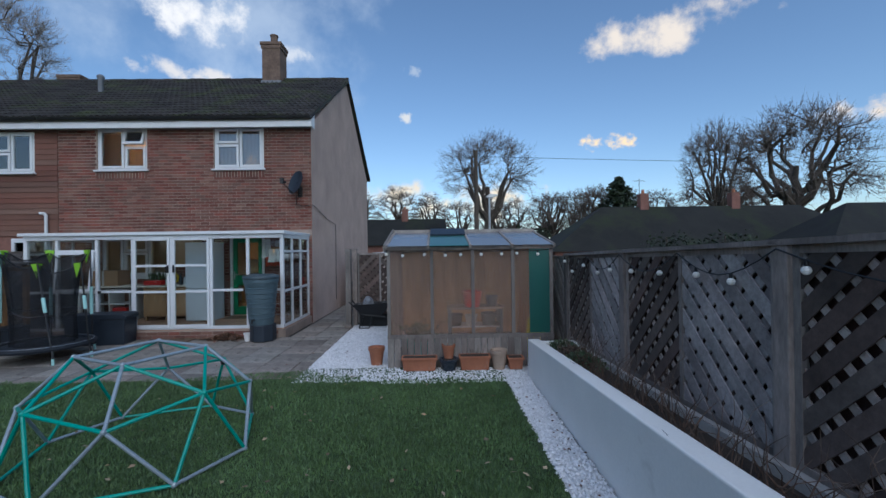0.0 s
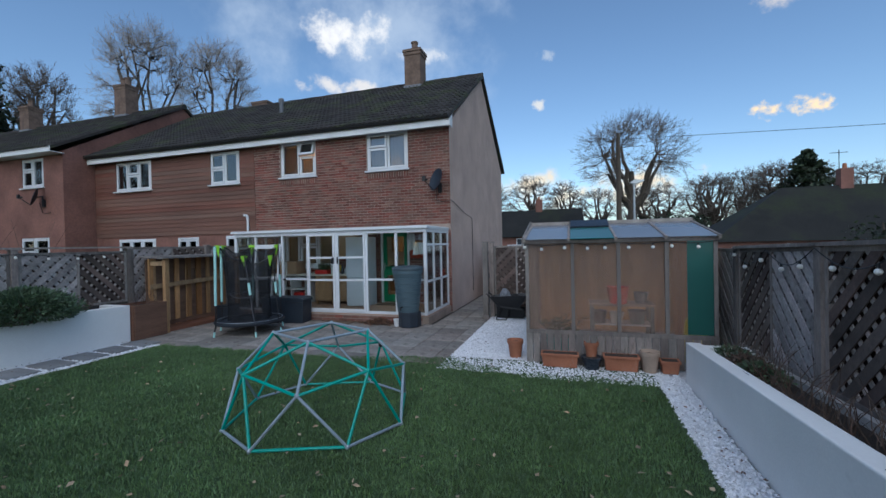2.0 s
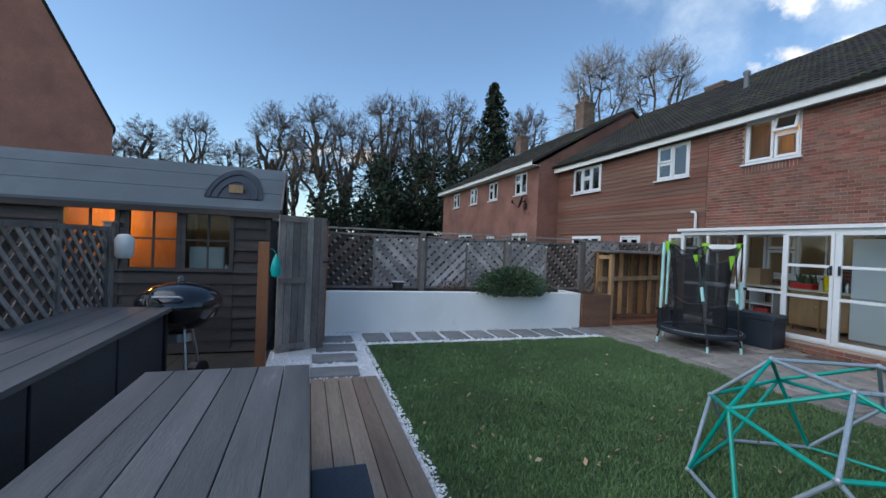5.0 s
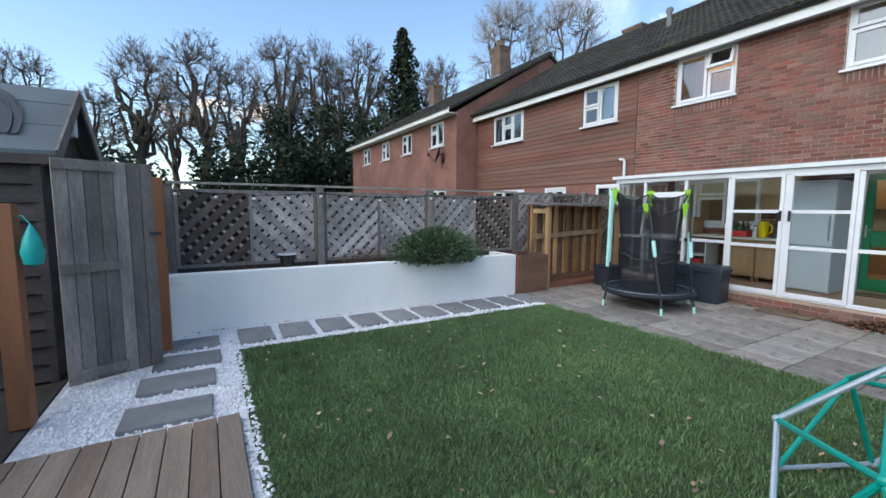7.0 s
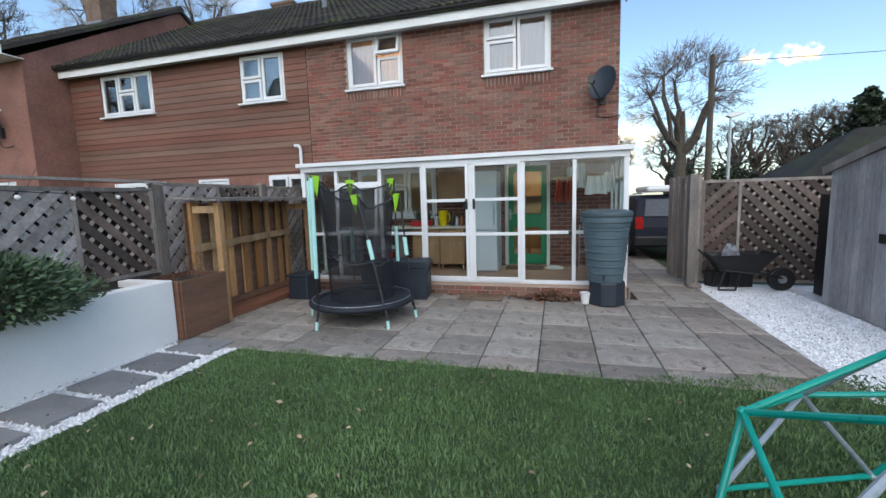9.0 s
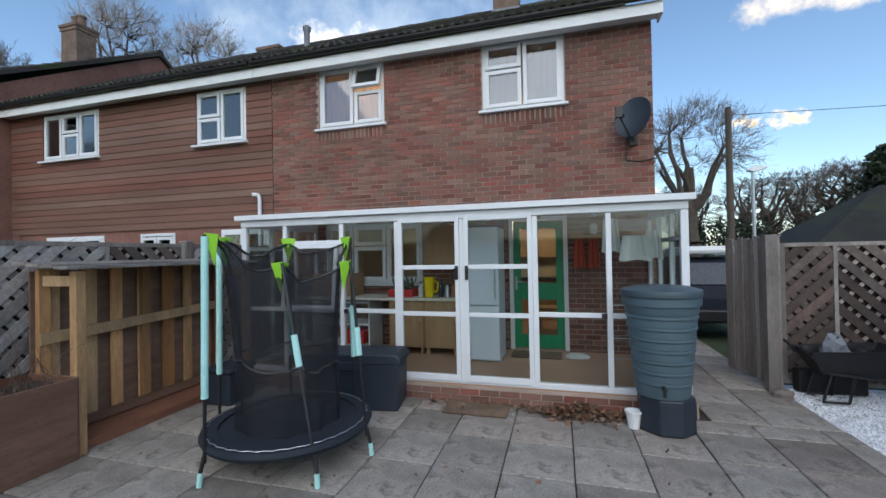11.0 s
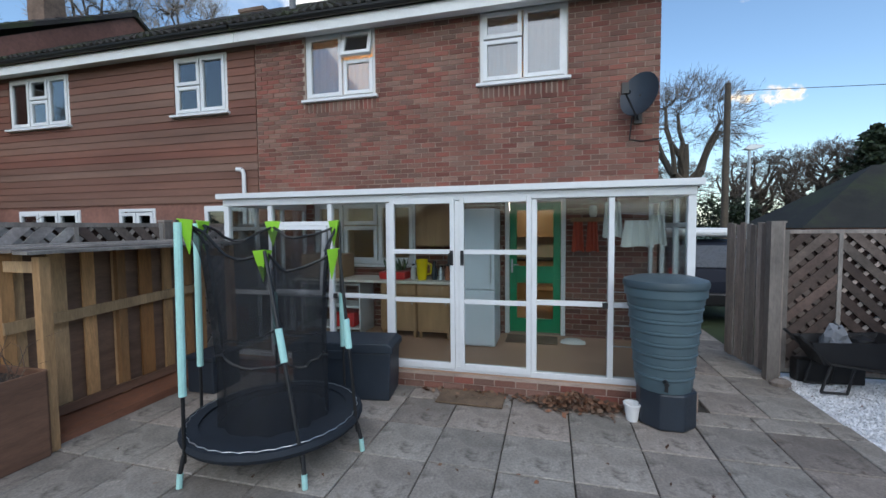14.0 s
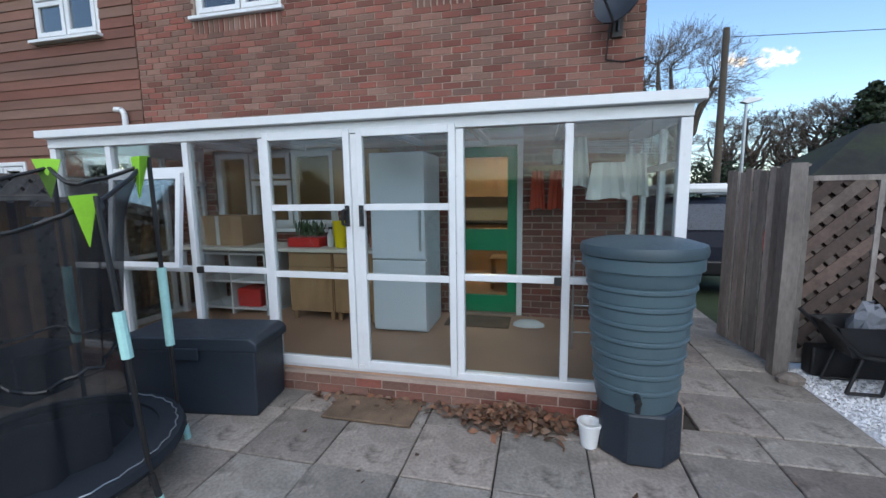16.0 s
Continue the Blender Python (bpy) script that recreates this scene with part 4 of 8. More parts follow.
part("pane", Shape().box(dx0 + 0.17, dx1 - 0.17, HY0 + 0.038, HY0 + 0.044, 1.2, 2.02), GLASS, leaf)
part("pane", Shape().box(dx0 + 0.17, dx1 - 0.17, HY0 + 0.038, HY0 + 0.044, 0.42, 0.95), GLASS, leaf)
part("handle", Shape().box(dx0 + 0.085, dx0 + 0.115, HY0 + 0.005, HY0 + 0.018, 1.1, 1.3).tube((dx0 + 0.1, HY0 - 0.02, 1.22), (dx0 + 0.2, HY0 - 0.02, 1.22), 0.009), STEEL, leaf, "chrome lever handle")

fridge = thing("fridge_freezer", (-5.8, 9.43, 0.19), "tall white fridge freezer with one long handle", "fridge")
part("body", Shape().box(-5.82, -5.25, 9.49, 10.06, 0.19, 2.02), FRIDGE, fridge, bevel=0.012)
part("upper_door", Shape().box(-5.82, -5.25, 9.43, 9.488, 0.96, 2.02), FRIDGE, fridge, bevel=0.012)
part("lower_door", Shape().box(-5.82, -5.25, 9.43, 9.488, 0.22, 0.95), FRIDGE, fridge, bevel=0.012)
part("handle", Shape().box(-5.31, -5.29, 9.4, 9.43, 1.05, 1.45), STEEL, fridge)


def cabinet(x0, x1, label):
    c = thing("kitchen_cabinet", (x0, 9.66, 0.19), label, "cabinet", "kitchen cabinets")
    part("body", Shape().box(x0, x1, 9.68, 10.24, 0.29, 0.98).box(x0 + 0.02, x0 + 0.06, 9.7, 9.74, 0.19, 0.289).box(x1 - 0.06, x1 - 0.02, 9.7, 9.74, 0.19, 0.289).box(x0 + 0.02, x0 + 0.06, 10.15, 10.2, 0.19, 0.289).box(x1 - 0.06, x1 - 0.02, 10.15, 10.2, 0.19, 0.289), OAK, c)
    part("drawer", Shape().box(x0 + 0.01, x1 - 0.01, 9.658, 9.679, 0.82, 0.97), OAK, c, bevel=0.004)
    n = 2 if x1 - x0 > 0.6 else 1
    for i in range(n):
        a, b = x0 + (x1 - x0) * i / n + 0.01, x0 + (x1 - x0) * (i + 1) / n - 0.01
        d = part("door", Shape().box(a, b, 9.658, 9.679, 0.3, 0.81), OAK, c, bevel=0.004)
        part("handle", Shape().ball(((b - 0.05) if i == 0 else (a + 0.05), 9.645, 0.7), 0.014), STEEL, d)
    return c


cabinet(-6.95, -6.4, "oak kitchen base unit with a drawer over a door")
cabinet(-6.39, -5.9, "oak kitchen base unit with a drawer over a door")
wt = thing("worktop", (-8.5, 9.65, 0.98), "long cream worktop across the base units", "worktop")
part("top", Shape().box(-8.5, -5.88, 9.62, 10.25, 0.982, 1.02), WORKTOP, wt, bevel=0.006)
part("leg", Shape().box(-8.48, -8.42, 9.68, 9.74, 0.19, 0.98), UPVC, wt)
shelf = thing("shelf_unit", (-8.35, 9.7, 0.19), "white open shelf unit below the worktop", "shelf")
for z in (0.25, 0.58, 0.92): part("shelf", Shape().box(-8.3, -7.3, 9.72, 10.2, z, z + 0.025), UPVC, shelf)
for x in (-8.3, -7.8, -7.32): part("upright", Shape().box(x, x + 0.02, 9.72, 10.2, 0.19, 0.98), UPVC, shelf)
crate = thing("red_crate", (-7.65, 9.9, 0.28), "red plastic storage box on the shelf", "box")
part("body", Shape().box(-7.74, -7.42, 9.75, 10.1, 0.276, 0.5), REDPLASTIC, crate, bevel=0.02)
carton = thing("cardboard_box", (-7.95, 9.9, 1.02), "brown cardboard box on the worktop", "box")
part("body", Shape().box(-8.3, -7.6, 9.75, 10.15, 1.022, 1.38), CARD, carton, bevel=0.004)
part("tape", Shape().box(-7.97, -7.92, 9.747, 9.75, 1.03, 1.38), CLOTH, carton)
tray = thing("seed_tray", (-6.9, 9.95, 1.02), "red tray of small plants on the worktop", "tray")
part("tray", Shape().box(-7.0, -6.6, 9.75, 10.05, 1.022, 1.13), REDPLASTIC, tray, bevel=0.01)
s = Shape()
rng = random.Random(3)
for i in range(60):
    p = Vector((rng.uniform(-6.95, -6.65), rng.uniform(9.8, 10.0), 1.13))
    q = p + Vector((rng.uniform(-0.06, 0.06), rng.uniform(-0.06, 0.06), rng.uniform(0.04, 0.16)))
    r = Vector((rng.uniform(-1, 1), rng.uniform(-1, 1), 0)).normalized() * 0.02
    s.add([p, q - r, q + (q - p) * 0.4, q + r], [(0, 1, 2, 3)])
part("seedlings", s, SHRUB, tray)
jug = thing("yellow_jug", (-6.35, 9.85, 1.02), "bright yellow plastic jug on the worktop", "jug")
part("body", Shape().lathe((-6.35, 9.8, 1.022), [(0.06, 0), (0.075, 0.1), (0.085, 0.3), (0.08, 0.3), (0.05, 0.05)], 16), YELLOW, jug, smooth=True)
part("handle", Shape().pipe([(-6.27, 9.8, 1.27), (-6.21, 9.8, 1.24), (-6.22, 9.8, 1.12), (-6.28, 9.8, 1.1)], 0.012), YELLOW, jug)
for i, (x, h, m, lab) in enumerate([(-6.18, 0.26, BLUEPOT, "dark bottle on the worktop"), (-6.08, 0.2, STEEL, "metal canister on the worktop"), (-5.98, 0.22, TERRA, "brown bottle on the worktop"), (-6.5, 0.22, CLOTH, "white plastic bottle on the worktop")]):
    b = thing("bottle", (x, 9.85, 1.02), lab, "bottle")
    part("body", Shape().lathe((x, 9.85, 1.022), [(0.04, 0), (0.042, h * 0.6), (0.02, h * 0.8), (0.018, h * 0.92)], 12), m, b, smooth=True)
    part("cap", Shape().lathe((x, 9.85, 1.022 + h * 0.92), [(0.022, 0), (0.022, h * 0.12), (0.0, h * 0.12)], 10), BLACK, b)
upper = thing("wall_cabinet", (-6.3, 10.0, 1.5), "oak wall cabinet by the kitchen window", "cabinet")
part("body", Shape().box(-6.48, -5.9, 9.93, 10.25, 1.5, 2.12), OAK, upper)
part("door", Shape().box(-6.47, -5.91, 9.908, 9.929, 1.51, 2.11), OAK, upper, bevel=0.006)
rack = thing("coat_rack", (-4.1, 10.22, 1.85), "wooden peg rail on the brick wall", "rack")
part("board", Shape().box(-4.28, -3.75, 10.2, 10.25, 1.84, 1.9), OAK, rack)
for x in (-4.2, -4.05, -3.9, -3.8): part("peg", Shape().tube((x, 10.2, 1.86), (x, 10.14, 1.88), 0.01), OAK, rack)


def hanging(name, x, y, z, w, h, m, label, category, d=0.06):
    t = thing(name, (x, y, z), label, category)
    s = Shape()
    n = 9
    top = [(x - w / 2 * 0.7 + w * 0.7 * i / n, y + d * 0.3 * math.sin(i * 2.1), z) for i in range(n + 1)]
    bot = [(x - w / 2 + w * i / n, y - d * (0.3 + 0.5 * math.sin(i * 1.7)), z - h * (0.97 + 0.03 * math.sin(i * 0.9))) for i in range(n + 1)]
    back = [(p[0], p[1] + 0.025, p[2]) for p in top], [(p[0], p[1] + 0.025, p[2]) for p in bot]
    k = n + 1
    s.add(top + bot + back[0] + back[1], [(i, i + 1, k + i + 1, k + i) for i in range(n)] + [(2 * k + i + 1, 2 * k + i, 3 * k + i, 3 * k + i + 1) for i in range(n)]
          + [(k + i, k + i + 1, 3 * k + i + 1, 3 * k + i) for i in range(n)] + [(i + 1, i, 2 * k + i, 2 * k + i + 1) for i in range(n)] + [(0, k, 3 * k, 2 * k), (n, 2 * k + n, 3 * k + n, k + n)])
    part("cloth", s, m, t, smooth=True)


hanging("hanging_apron", -4.18, 10.14, 1.84, 0.17, 0.42, ORANGECLOTH, "red cloth bag hanging from the peg rail", "bag")
hanging("hanging_apron", -3.99, 10.14, 1.84, 0.17, 0.42, ORANGECLOTH, "orange cloth bag hanging from the peg rail", "bag")
hanging("hanging_bag", -3.86, 9.2, 2.06, 0.22, 0.42, CLOTH, "pale carrier bag hanging from the frame", "bag")
hanging("hanging_towel", -3.62, 9.1, 1.84, 0.34, 0.3, CLOTH, "pale cloth pegged on the clothes airer", "cloth")
hanging("hanging_towel", -3.42, 9.1, 1.9, 0.2, 0.34, CLOTH, "white towel pegged on the clothes airer", "cloth")
airer = thing("clothes_airer", (-3.55, 9.1, 2.0), "wire clothes airer hung under the roof", "airer")
for i in range(6): part("wire", Shape().tube((-3.95, 9.0 + 0.06 * i, 1.93 + 0.02 * i), (-3.25, 9.0 + 0.06 * i, 1.88 + 0.03 * i), 0.004, n=5), STEEL, airer)
part("hanger", Shape().tube((-3.9, 9.15, 1.95), (-3.9, 9.15, 2.2), 0.004, n=5).tube((-3.3, 9.15, 1.95), (-3.3, 9.15, 2.2), 0.004, n=5), STEEL, airer)
chair = thing("folding_rack", (-3.55, 9.0, 0.19), "folded grey metal drying rack leaning inside", "rack")
for z in (0.35, 0.6, 0.85, 1.0): part("rail", Shape().tube((-3.85, 9.3, z), (-3.35, 9.3, z), 0.008, n=6), STEEL, chair)
for x in (-3.85, -3.35): part("upright", Shape().tube((x, 9.3, 0.19), (x, 9.3, 1.05), 0.009, n=6), STEEL, chair)
lantern = thing("wall_lantern", (-3.98, 10.1, 1.95), "pale glass jar on the peg rail", "jar")
part("jar", Shape().lathe((-3.98, 10.16, 1.905), [(0.04, 0), (0.055, 0.05), (0.05, 0.14), (0.035, 0.16), (0.0, 0.16)], 12), CLOTH, lantern, smooth=True)
imat = thing("door_mat", (-4.8, 9.9, 0.19), "dark mat on the floor before the green door", "mat")
part("mat", Shape().box(-5.15, -4.45, 9.75, 10.15, 0.193, 0.205), COIR, imat, bevel=0.003)
ibag = thing("paper_bag", (-4.25, 9.9, 0.19), "pale cloth lying on the floor", "cloth")
part("cloth", Shape().lathe((-4.25, 9.9, 0.193), [(0.17, 0), (0.16, 0.03), (0.1, 0.06), (0.0, 0.07)], 11, 0.5), CLOTH, ibag, smooth=True)
kchair = thing("kitchen_chair", (-4.6, 12.0, 0.2), "pale wooden chair in the kitchen", "chair")
for x in (-4.85, -4.45):
    part("back_leg", Shape().box(x, x + 0.04, 11.95, 11.99, 0.2, 1.05), OAK, kchair)
    part("leg", Shape().box(x, x + 0.04, 11.55, 11.59, 0.2, 0.63), OAK, kchair)
part("seat", Shape().box(-4.87, -4.39, 11.52, 12.0, 0.631, 0.66), OAK, kchair, bevel=0.006)
for z in (0.8, 0.95): part("back_rail", Shape().box(-4.81, -4.45, 11.955, 11.985, z, z + 0.06), OAK, kchair)
kunit = thing("kitchen_cabinet", (-5.5, 12.95, 0.2), "oak kitchen units against the inner wall", "cabinet", "kitchen cabinets")
part("base_unit", Shape().box(-6.2, -3.5, 13.0, 13.58, 0.2, 1.05), OAK, kunit)
part("wall_unit", Shape().box(-6.2, -3.5, 13.2, 13.58, 1.55, 2.25), OAK, kunit)
part("worktop", Shape().box(-6.2, -3.5, 12.96, 13.58, 1.051, 1.09), BLACK, kunit)


def room_lamp(x, y, z, power, label):
    l = thing("pendant_lamp", (x, y, z), label, "lamp")
    part("shade", Shape().lathe((x, y, z - 0.12), [(0.16, 0), (0.12, 0.14), (0.05, 0.24), (0.0, 0.24)], 18), WARM, l, "glowing warm shade")
    part("flex", Shape().tube((x, y, z + 0.12), (x, y, 5.0), 0.005, n=5), UPVC, l)
    d = bpy.data.lights.new("window_glow_light", "POINT")
    d.energy, d.color, d.shadow_soft_size = power, (1.0, 0.36, 0.06), 0.08
    o = new("window_glow_light", d)
    o.location = (x, y + 0.2, z - 0.2)


# added lamp, no such source known: brightens the kitchen behind the door glass
klamp = thing("ceiling_lamp", (-4.9, 12.0, 2.4), "round ceiling lamp added to brighten the kitchen", "lamp")
part("shade", Shape().lathe((-4.9, 12.0, 2.36), [(0.0, 0.0), (0.12, 0.015), (0.16, 0.05), (0.16, 0.09)], 20), WARM, klamp, "glowing round shade")
kl = bpy.data.lights.new("kitchen_fill_light", "POINT")
kl.energy, kl.color, kl.shadow_soft_size = 22.0, (1.0, 0.8, 0.56), 0.12
new("kitchen_fill_light", kl).location = (-4.9, 12.0, 2.2)
room_lamp(-5.05, 11.2, 4.3, 2, "warm pendant lamp added for the window's orange glow")
# added lamp: stands in for orange sky reflected in the open fanlight
room_lamp(-7.45, 11.0, 4.72, 15, "warm pendant lamp added for the window's orange glow")

# ---------- on the brick wall ----------
dish = thing("satellite_dish", (-3.45, 10.2, 3.4), "grey satellite dish on a bracket on the brick wall", "satellite dish")
s = Shape()
n = 22
face = Vector((-0.55, -0.78, 0.3)).normalized()
cx = Vector((-3.46, 9.98, 3.48))
su = face.cross(Vector((0, 0, 1))).normalized()
sv = su.cross(face)
rings = [(0.0, 0.0), (0.13, 0.012), (0.22, 0.035), (0.29, 0.06)]
v = [cx - face * 0.06]
for r, h in rings[1:]:
    v += [cx + face * (h - 0.06) + su * (r * 0.85 * math.cos(2 * math.pi * i / n)) + sv * (r * 1.05 * math.sin(2 * math.pi * i / n)) for i in range(n)]
f = [(0, 1 + i, 1 + (i + 1) % n) for i in range(n)] + [(1 + k * n + i, 1 + (k + 1) * n + i, 1 + (k + 1) * n + (i + 1) % n, 1 + k * n + (i + 1) % n) for k in range(2) for i in range(n)]
m0 = len(v)
v += [p - face * 0.012 for p in v]
f += [tuple(reversed([m0 + i for i in q])) for q in f]
f += [(1 + 2 * n + i, m0 + 1 + 2 * n + i, m0 + 1 + 2 * n + (i + 1) % n, 1 + 2 * n + (i + 1) % n) for i in range(n)]
part("reflector", s.add(v, f), DARKPLASTIC, dish, smooth=True)
tip = cx + face * 0.34 - sv * 0.16
part("feed_arm", Shape().tube(cx - sv * 0.3 - face * 0.02, tip, 0.012), BLACK, dish)
part("receiver", Shape().tube(tip + sv * 0.0, tip + (cx - tip).normalized() * 0.1, 0.035, 0.03, 10).box(tip.x - 0.04, tip.x + 0.04, tip.y - 0.03, tip.y + 0.03, tip.z - 0.03, tip.z + 0.1), BLACK, dish)
part("bracket", Shape().tube(cx - face * 0.06, (-3.42, 10.2, 3.5), 0.02).tube((-3.42, 10.2, 3.5), (-3.42, 10.2, 3.2), 0.02).box(-3.47, -3.37, 10.2, 10.262, 3.15, 3.4), BLACK, dish)
part("cable", Shape().pipe([(-3.5, 10.15, 3.3), (-3.52, 10.24, 2.95), (-3.35, 10.245, 2.92), (-3.12, 10.24, 2.95), (-3.12, 10.6, 2.9), (-3.12, 11.6, 2.7), (-3.12, 12.6, 2.6), (-3.12, 12.6, 0.3)], 0.008, 5), BLACK, dish)
vp = thing("soil_vent", (-10.3, 12.9, 6.8), "grey vent pipe standing through the roof", "pipe")
part("pipe", Shape().lathe((-10.3, 12.7, 6.4), [(0.07, 0), (0.07, 0.75), (0.1, 0.8), (0.1, 0.88), (0.05, 0.92)], 12), LEADWORK, vp, smooth=True)

for x_, z_ in ((-17.4, 3.6),): copy_thing(dish, pose(x_, 9.22, z_))

# ---------- patio things ----------
LIDPLASTIC = mat("slate_lid_plastic", (0.05, 0.074, 0.088), 0.5, 0.12, 2, 60, 0.1)
butt = thing("water_butt", (-3.555, 8.17, 0.0), "slate blue ribbed water butt on a dark stand", "water butt")
part("stand", Shape().prism([(-3.53 + 0.25 * math.cos(a), 8.18 + 0.25 * math.sin(a), 0.0) for a in [math.pi * (2 * k + 1) / 8 for k in range(8)]], (0, 0, 0.33)), DARKPLASTIC, butt, bevel=0.02)
prof = [(0.225, 0.33)]
for i in range(7):
    z, r = 0.38 + i * 0.1, 0.232 + 0.075 * (i * 0.1 + 0.05) / 0.8
    prof += [(r, z), (r + 0.002, z + 0.06), (r + 0.014, z + 0.072), (r + 0.014, z + 0.088), (r + 0.003, z + 0.096)]
prof += [(0.312, 1.1), (0.315, 1.16), (0.335, 1.165), (0.335, 1.235), (0.31, 1.24)]
part("barrel", Shape().lathe((-3.555, 8.17, 0), prof, 40), GREYPLASTIC, butt, smooth=True)
part("lid", Shape().lathe((-3.555, 8.17, 1.242), [(0.345, 0), (0.35, 0.03), (0.34, 0.06), (0.25, 0.085), (0.0, 0.09)], 40), LIDPLASTIC, butt, "dark slate domed lid", smooth=True)
part("tap", Shape().tube((-3.595, 7.94, 0.45), (-3.605, 7.84, 0.45), 0.02).tube((-3.605, 7.85, 0.45), (-3.605, 7.85, 0.39), 0.015), BLACK, butt)
pot = thing("plastic_pot", (-3.82, 8.14, 0.0), "small white plastic pot beside the water butt", "pot")
part("pot", Shape().lathe((-3.82, 8.12, 0), [(0.05, 0), (0.068, 0.14), (0.077, 0.145), (0.077, 0.162), (0.064, 0.162), (0.05, 0.03), (0, 0.03)], 18), WHITEPAINT, pot, smooth=True)
sb = thing("storage_box", (-6.68, 8.12, 0.0), "dark blue grey plastic garden storage box set askew", "storage box")
box_turn = pose(-6.68, 8.12, 0, 0, 0, 8)
s = Shape().prism([(-0.51, -0.21, 0.0), (0.51, -0.21, 0.0), (0.53, -0.225, 0.5), (-0.53, -0.225, 0.5)], (0, 0.43, 0))
ls = Shape().prism([(-0.555, -0.245, 0.502), (0.555, -0.245, 0.502), (0.555, -0.245, 0.565), (0.5, -0.245, 0.605), (-0.5, -0.245, 0.605), (-0.555, -0.245, 0.565)], (0, 0.47, 0))
hs = Shape().box(-0.12, 0.12, -0.262, -0.246, 0.44, 0.53)
for q in (s, ls, hs): q.v = [tuple(box_turn @ Vector(v)) for v in q.v]
part("body", s, DARKPLASTIC, sb, bevel=0.015)
part("lid", ls, DARKPLASTIC, sb, bevel=0.012)
part("catch", hs, DARKPLASTIC, sb, bevel=0.006)
cm = thing("door_mat", (-5.35, 8.2, 0.0), "worn brown coir mat outside the glazed doors", "mat")
part("mat", Shape().box(-5.68, -5.0, 8.06, 8.4, 0.003, 0.022), COIR, cm, bevel=0.006)


def leaves(name, count, place, label, size=(0.03, 0.06), seed=1, material=None):
    rng = random.Random(seed)
    s = Shape()
    for i in range(count):
        p = Vector(place(rng))
        a = rng.uniform(0, 6.28)
        w = rng.uniform(*size)
        d, q = Vector((math.cos(a), math.sin(a), rng.uniform(-0.3, 0.5))), Vector((-math.sin(a), math.cos(a), rng.uniform(-0.4, 0.4)))
        s.add([p - d * w, p - d * w * 0.2 + q * w * 0.55, p + d * w, p - d * w * 0.1 - q * w * 0.5 + Vector((0, 0, w * 0.3))], [(0, 1, 3), (1, 2, 3)])
    o = part(name, s, material or LEAF, None, label)
    return tagged(o, label, "leaves", kind="stuff")


def heap(r):
    a, d = r.uniform(0, 6.28), abs(r.gauss(0, 0.5))
    x, y = -4.3 + 0.5 * d * math.cos(a), 8.28 + 0.17 * d * math.sin(a)
    return (x, min(y, 8.42), 0.02 + max(0, 0.13 * (1 - d)) * r.random())


leaves("leaf_pile", 1100, heap, "heap of brown dead leaves against the plinth", (0.025, 0.05), 2)
leaves("fallen_leaves", 130, lambda r: (r.uniform(-5.9, -3.7), 8.43 - abs(r.gauss(0, 0.1)), 0.012 + 0.01 * r.random()), "brown dead leaves blown along the plinth", (0.025, 0.045), 4)

# trampoline
TX, TY, TR = -6.73, 6.98, 0.66
tr = thing("trampoline", (TX, TY, 0), "small round trampoline with a sagging black safety net", "trampoline")
part("jump_mat", Shape().lathe((TX, TY, 0.255), [(0.0, 0.0), (TR - 0.1, 0.0), (TR - 0.1, 0.012), (0.0, 0.012)], 36), RUBBER, tr)
part("edge_pad", Shape().lathe((TX, TY, 0.25), [(TR - 0.1, 0.0), (TR + 0.02, -0.03), (TR + 0.035, 0.0), (TR + 0.02, 0.035), (TR - 0.1, 0.035), (TR - 0.1, 0.0)], 36), RUBBER, tr, smooth=True)
part("lacing_cord", Shape().pipe([(TX + (TR - 0.02 + 0.012 * (k % 2)) * math.cos(2 * math.pi * k / 72), TY + (TR - 0.02 + 0.012 * (k % 2)) * math.sin(2 * math.pi * k / 72), 0.29) for k in range(73)], 0.004, 5), STEEL, tr, "pale lacing cord")
s = Shape()
s.pipe([(TX + TR * math.cos(2 * math.pi * k / 30), TY + TR * math.sin(2 * math.pi * k / 30), 0.225) for k in range(31)], 0.016, 7)
part("ring", s, BLACK, tr)
POLES = [math.radians(a) for a in (6, 66, 126, 186, 246, 320)]
tops = []
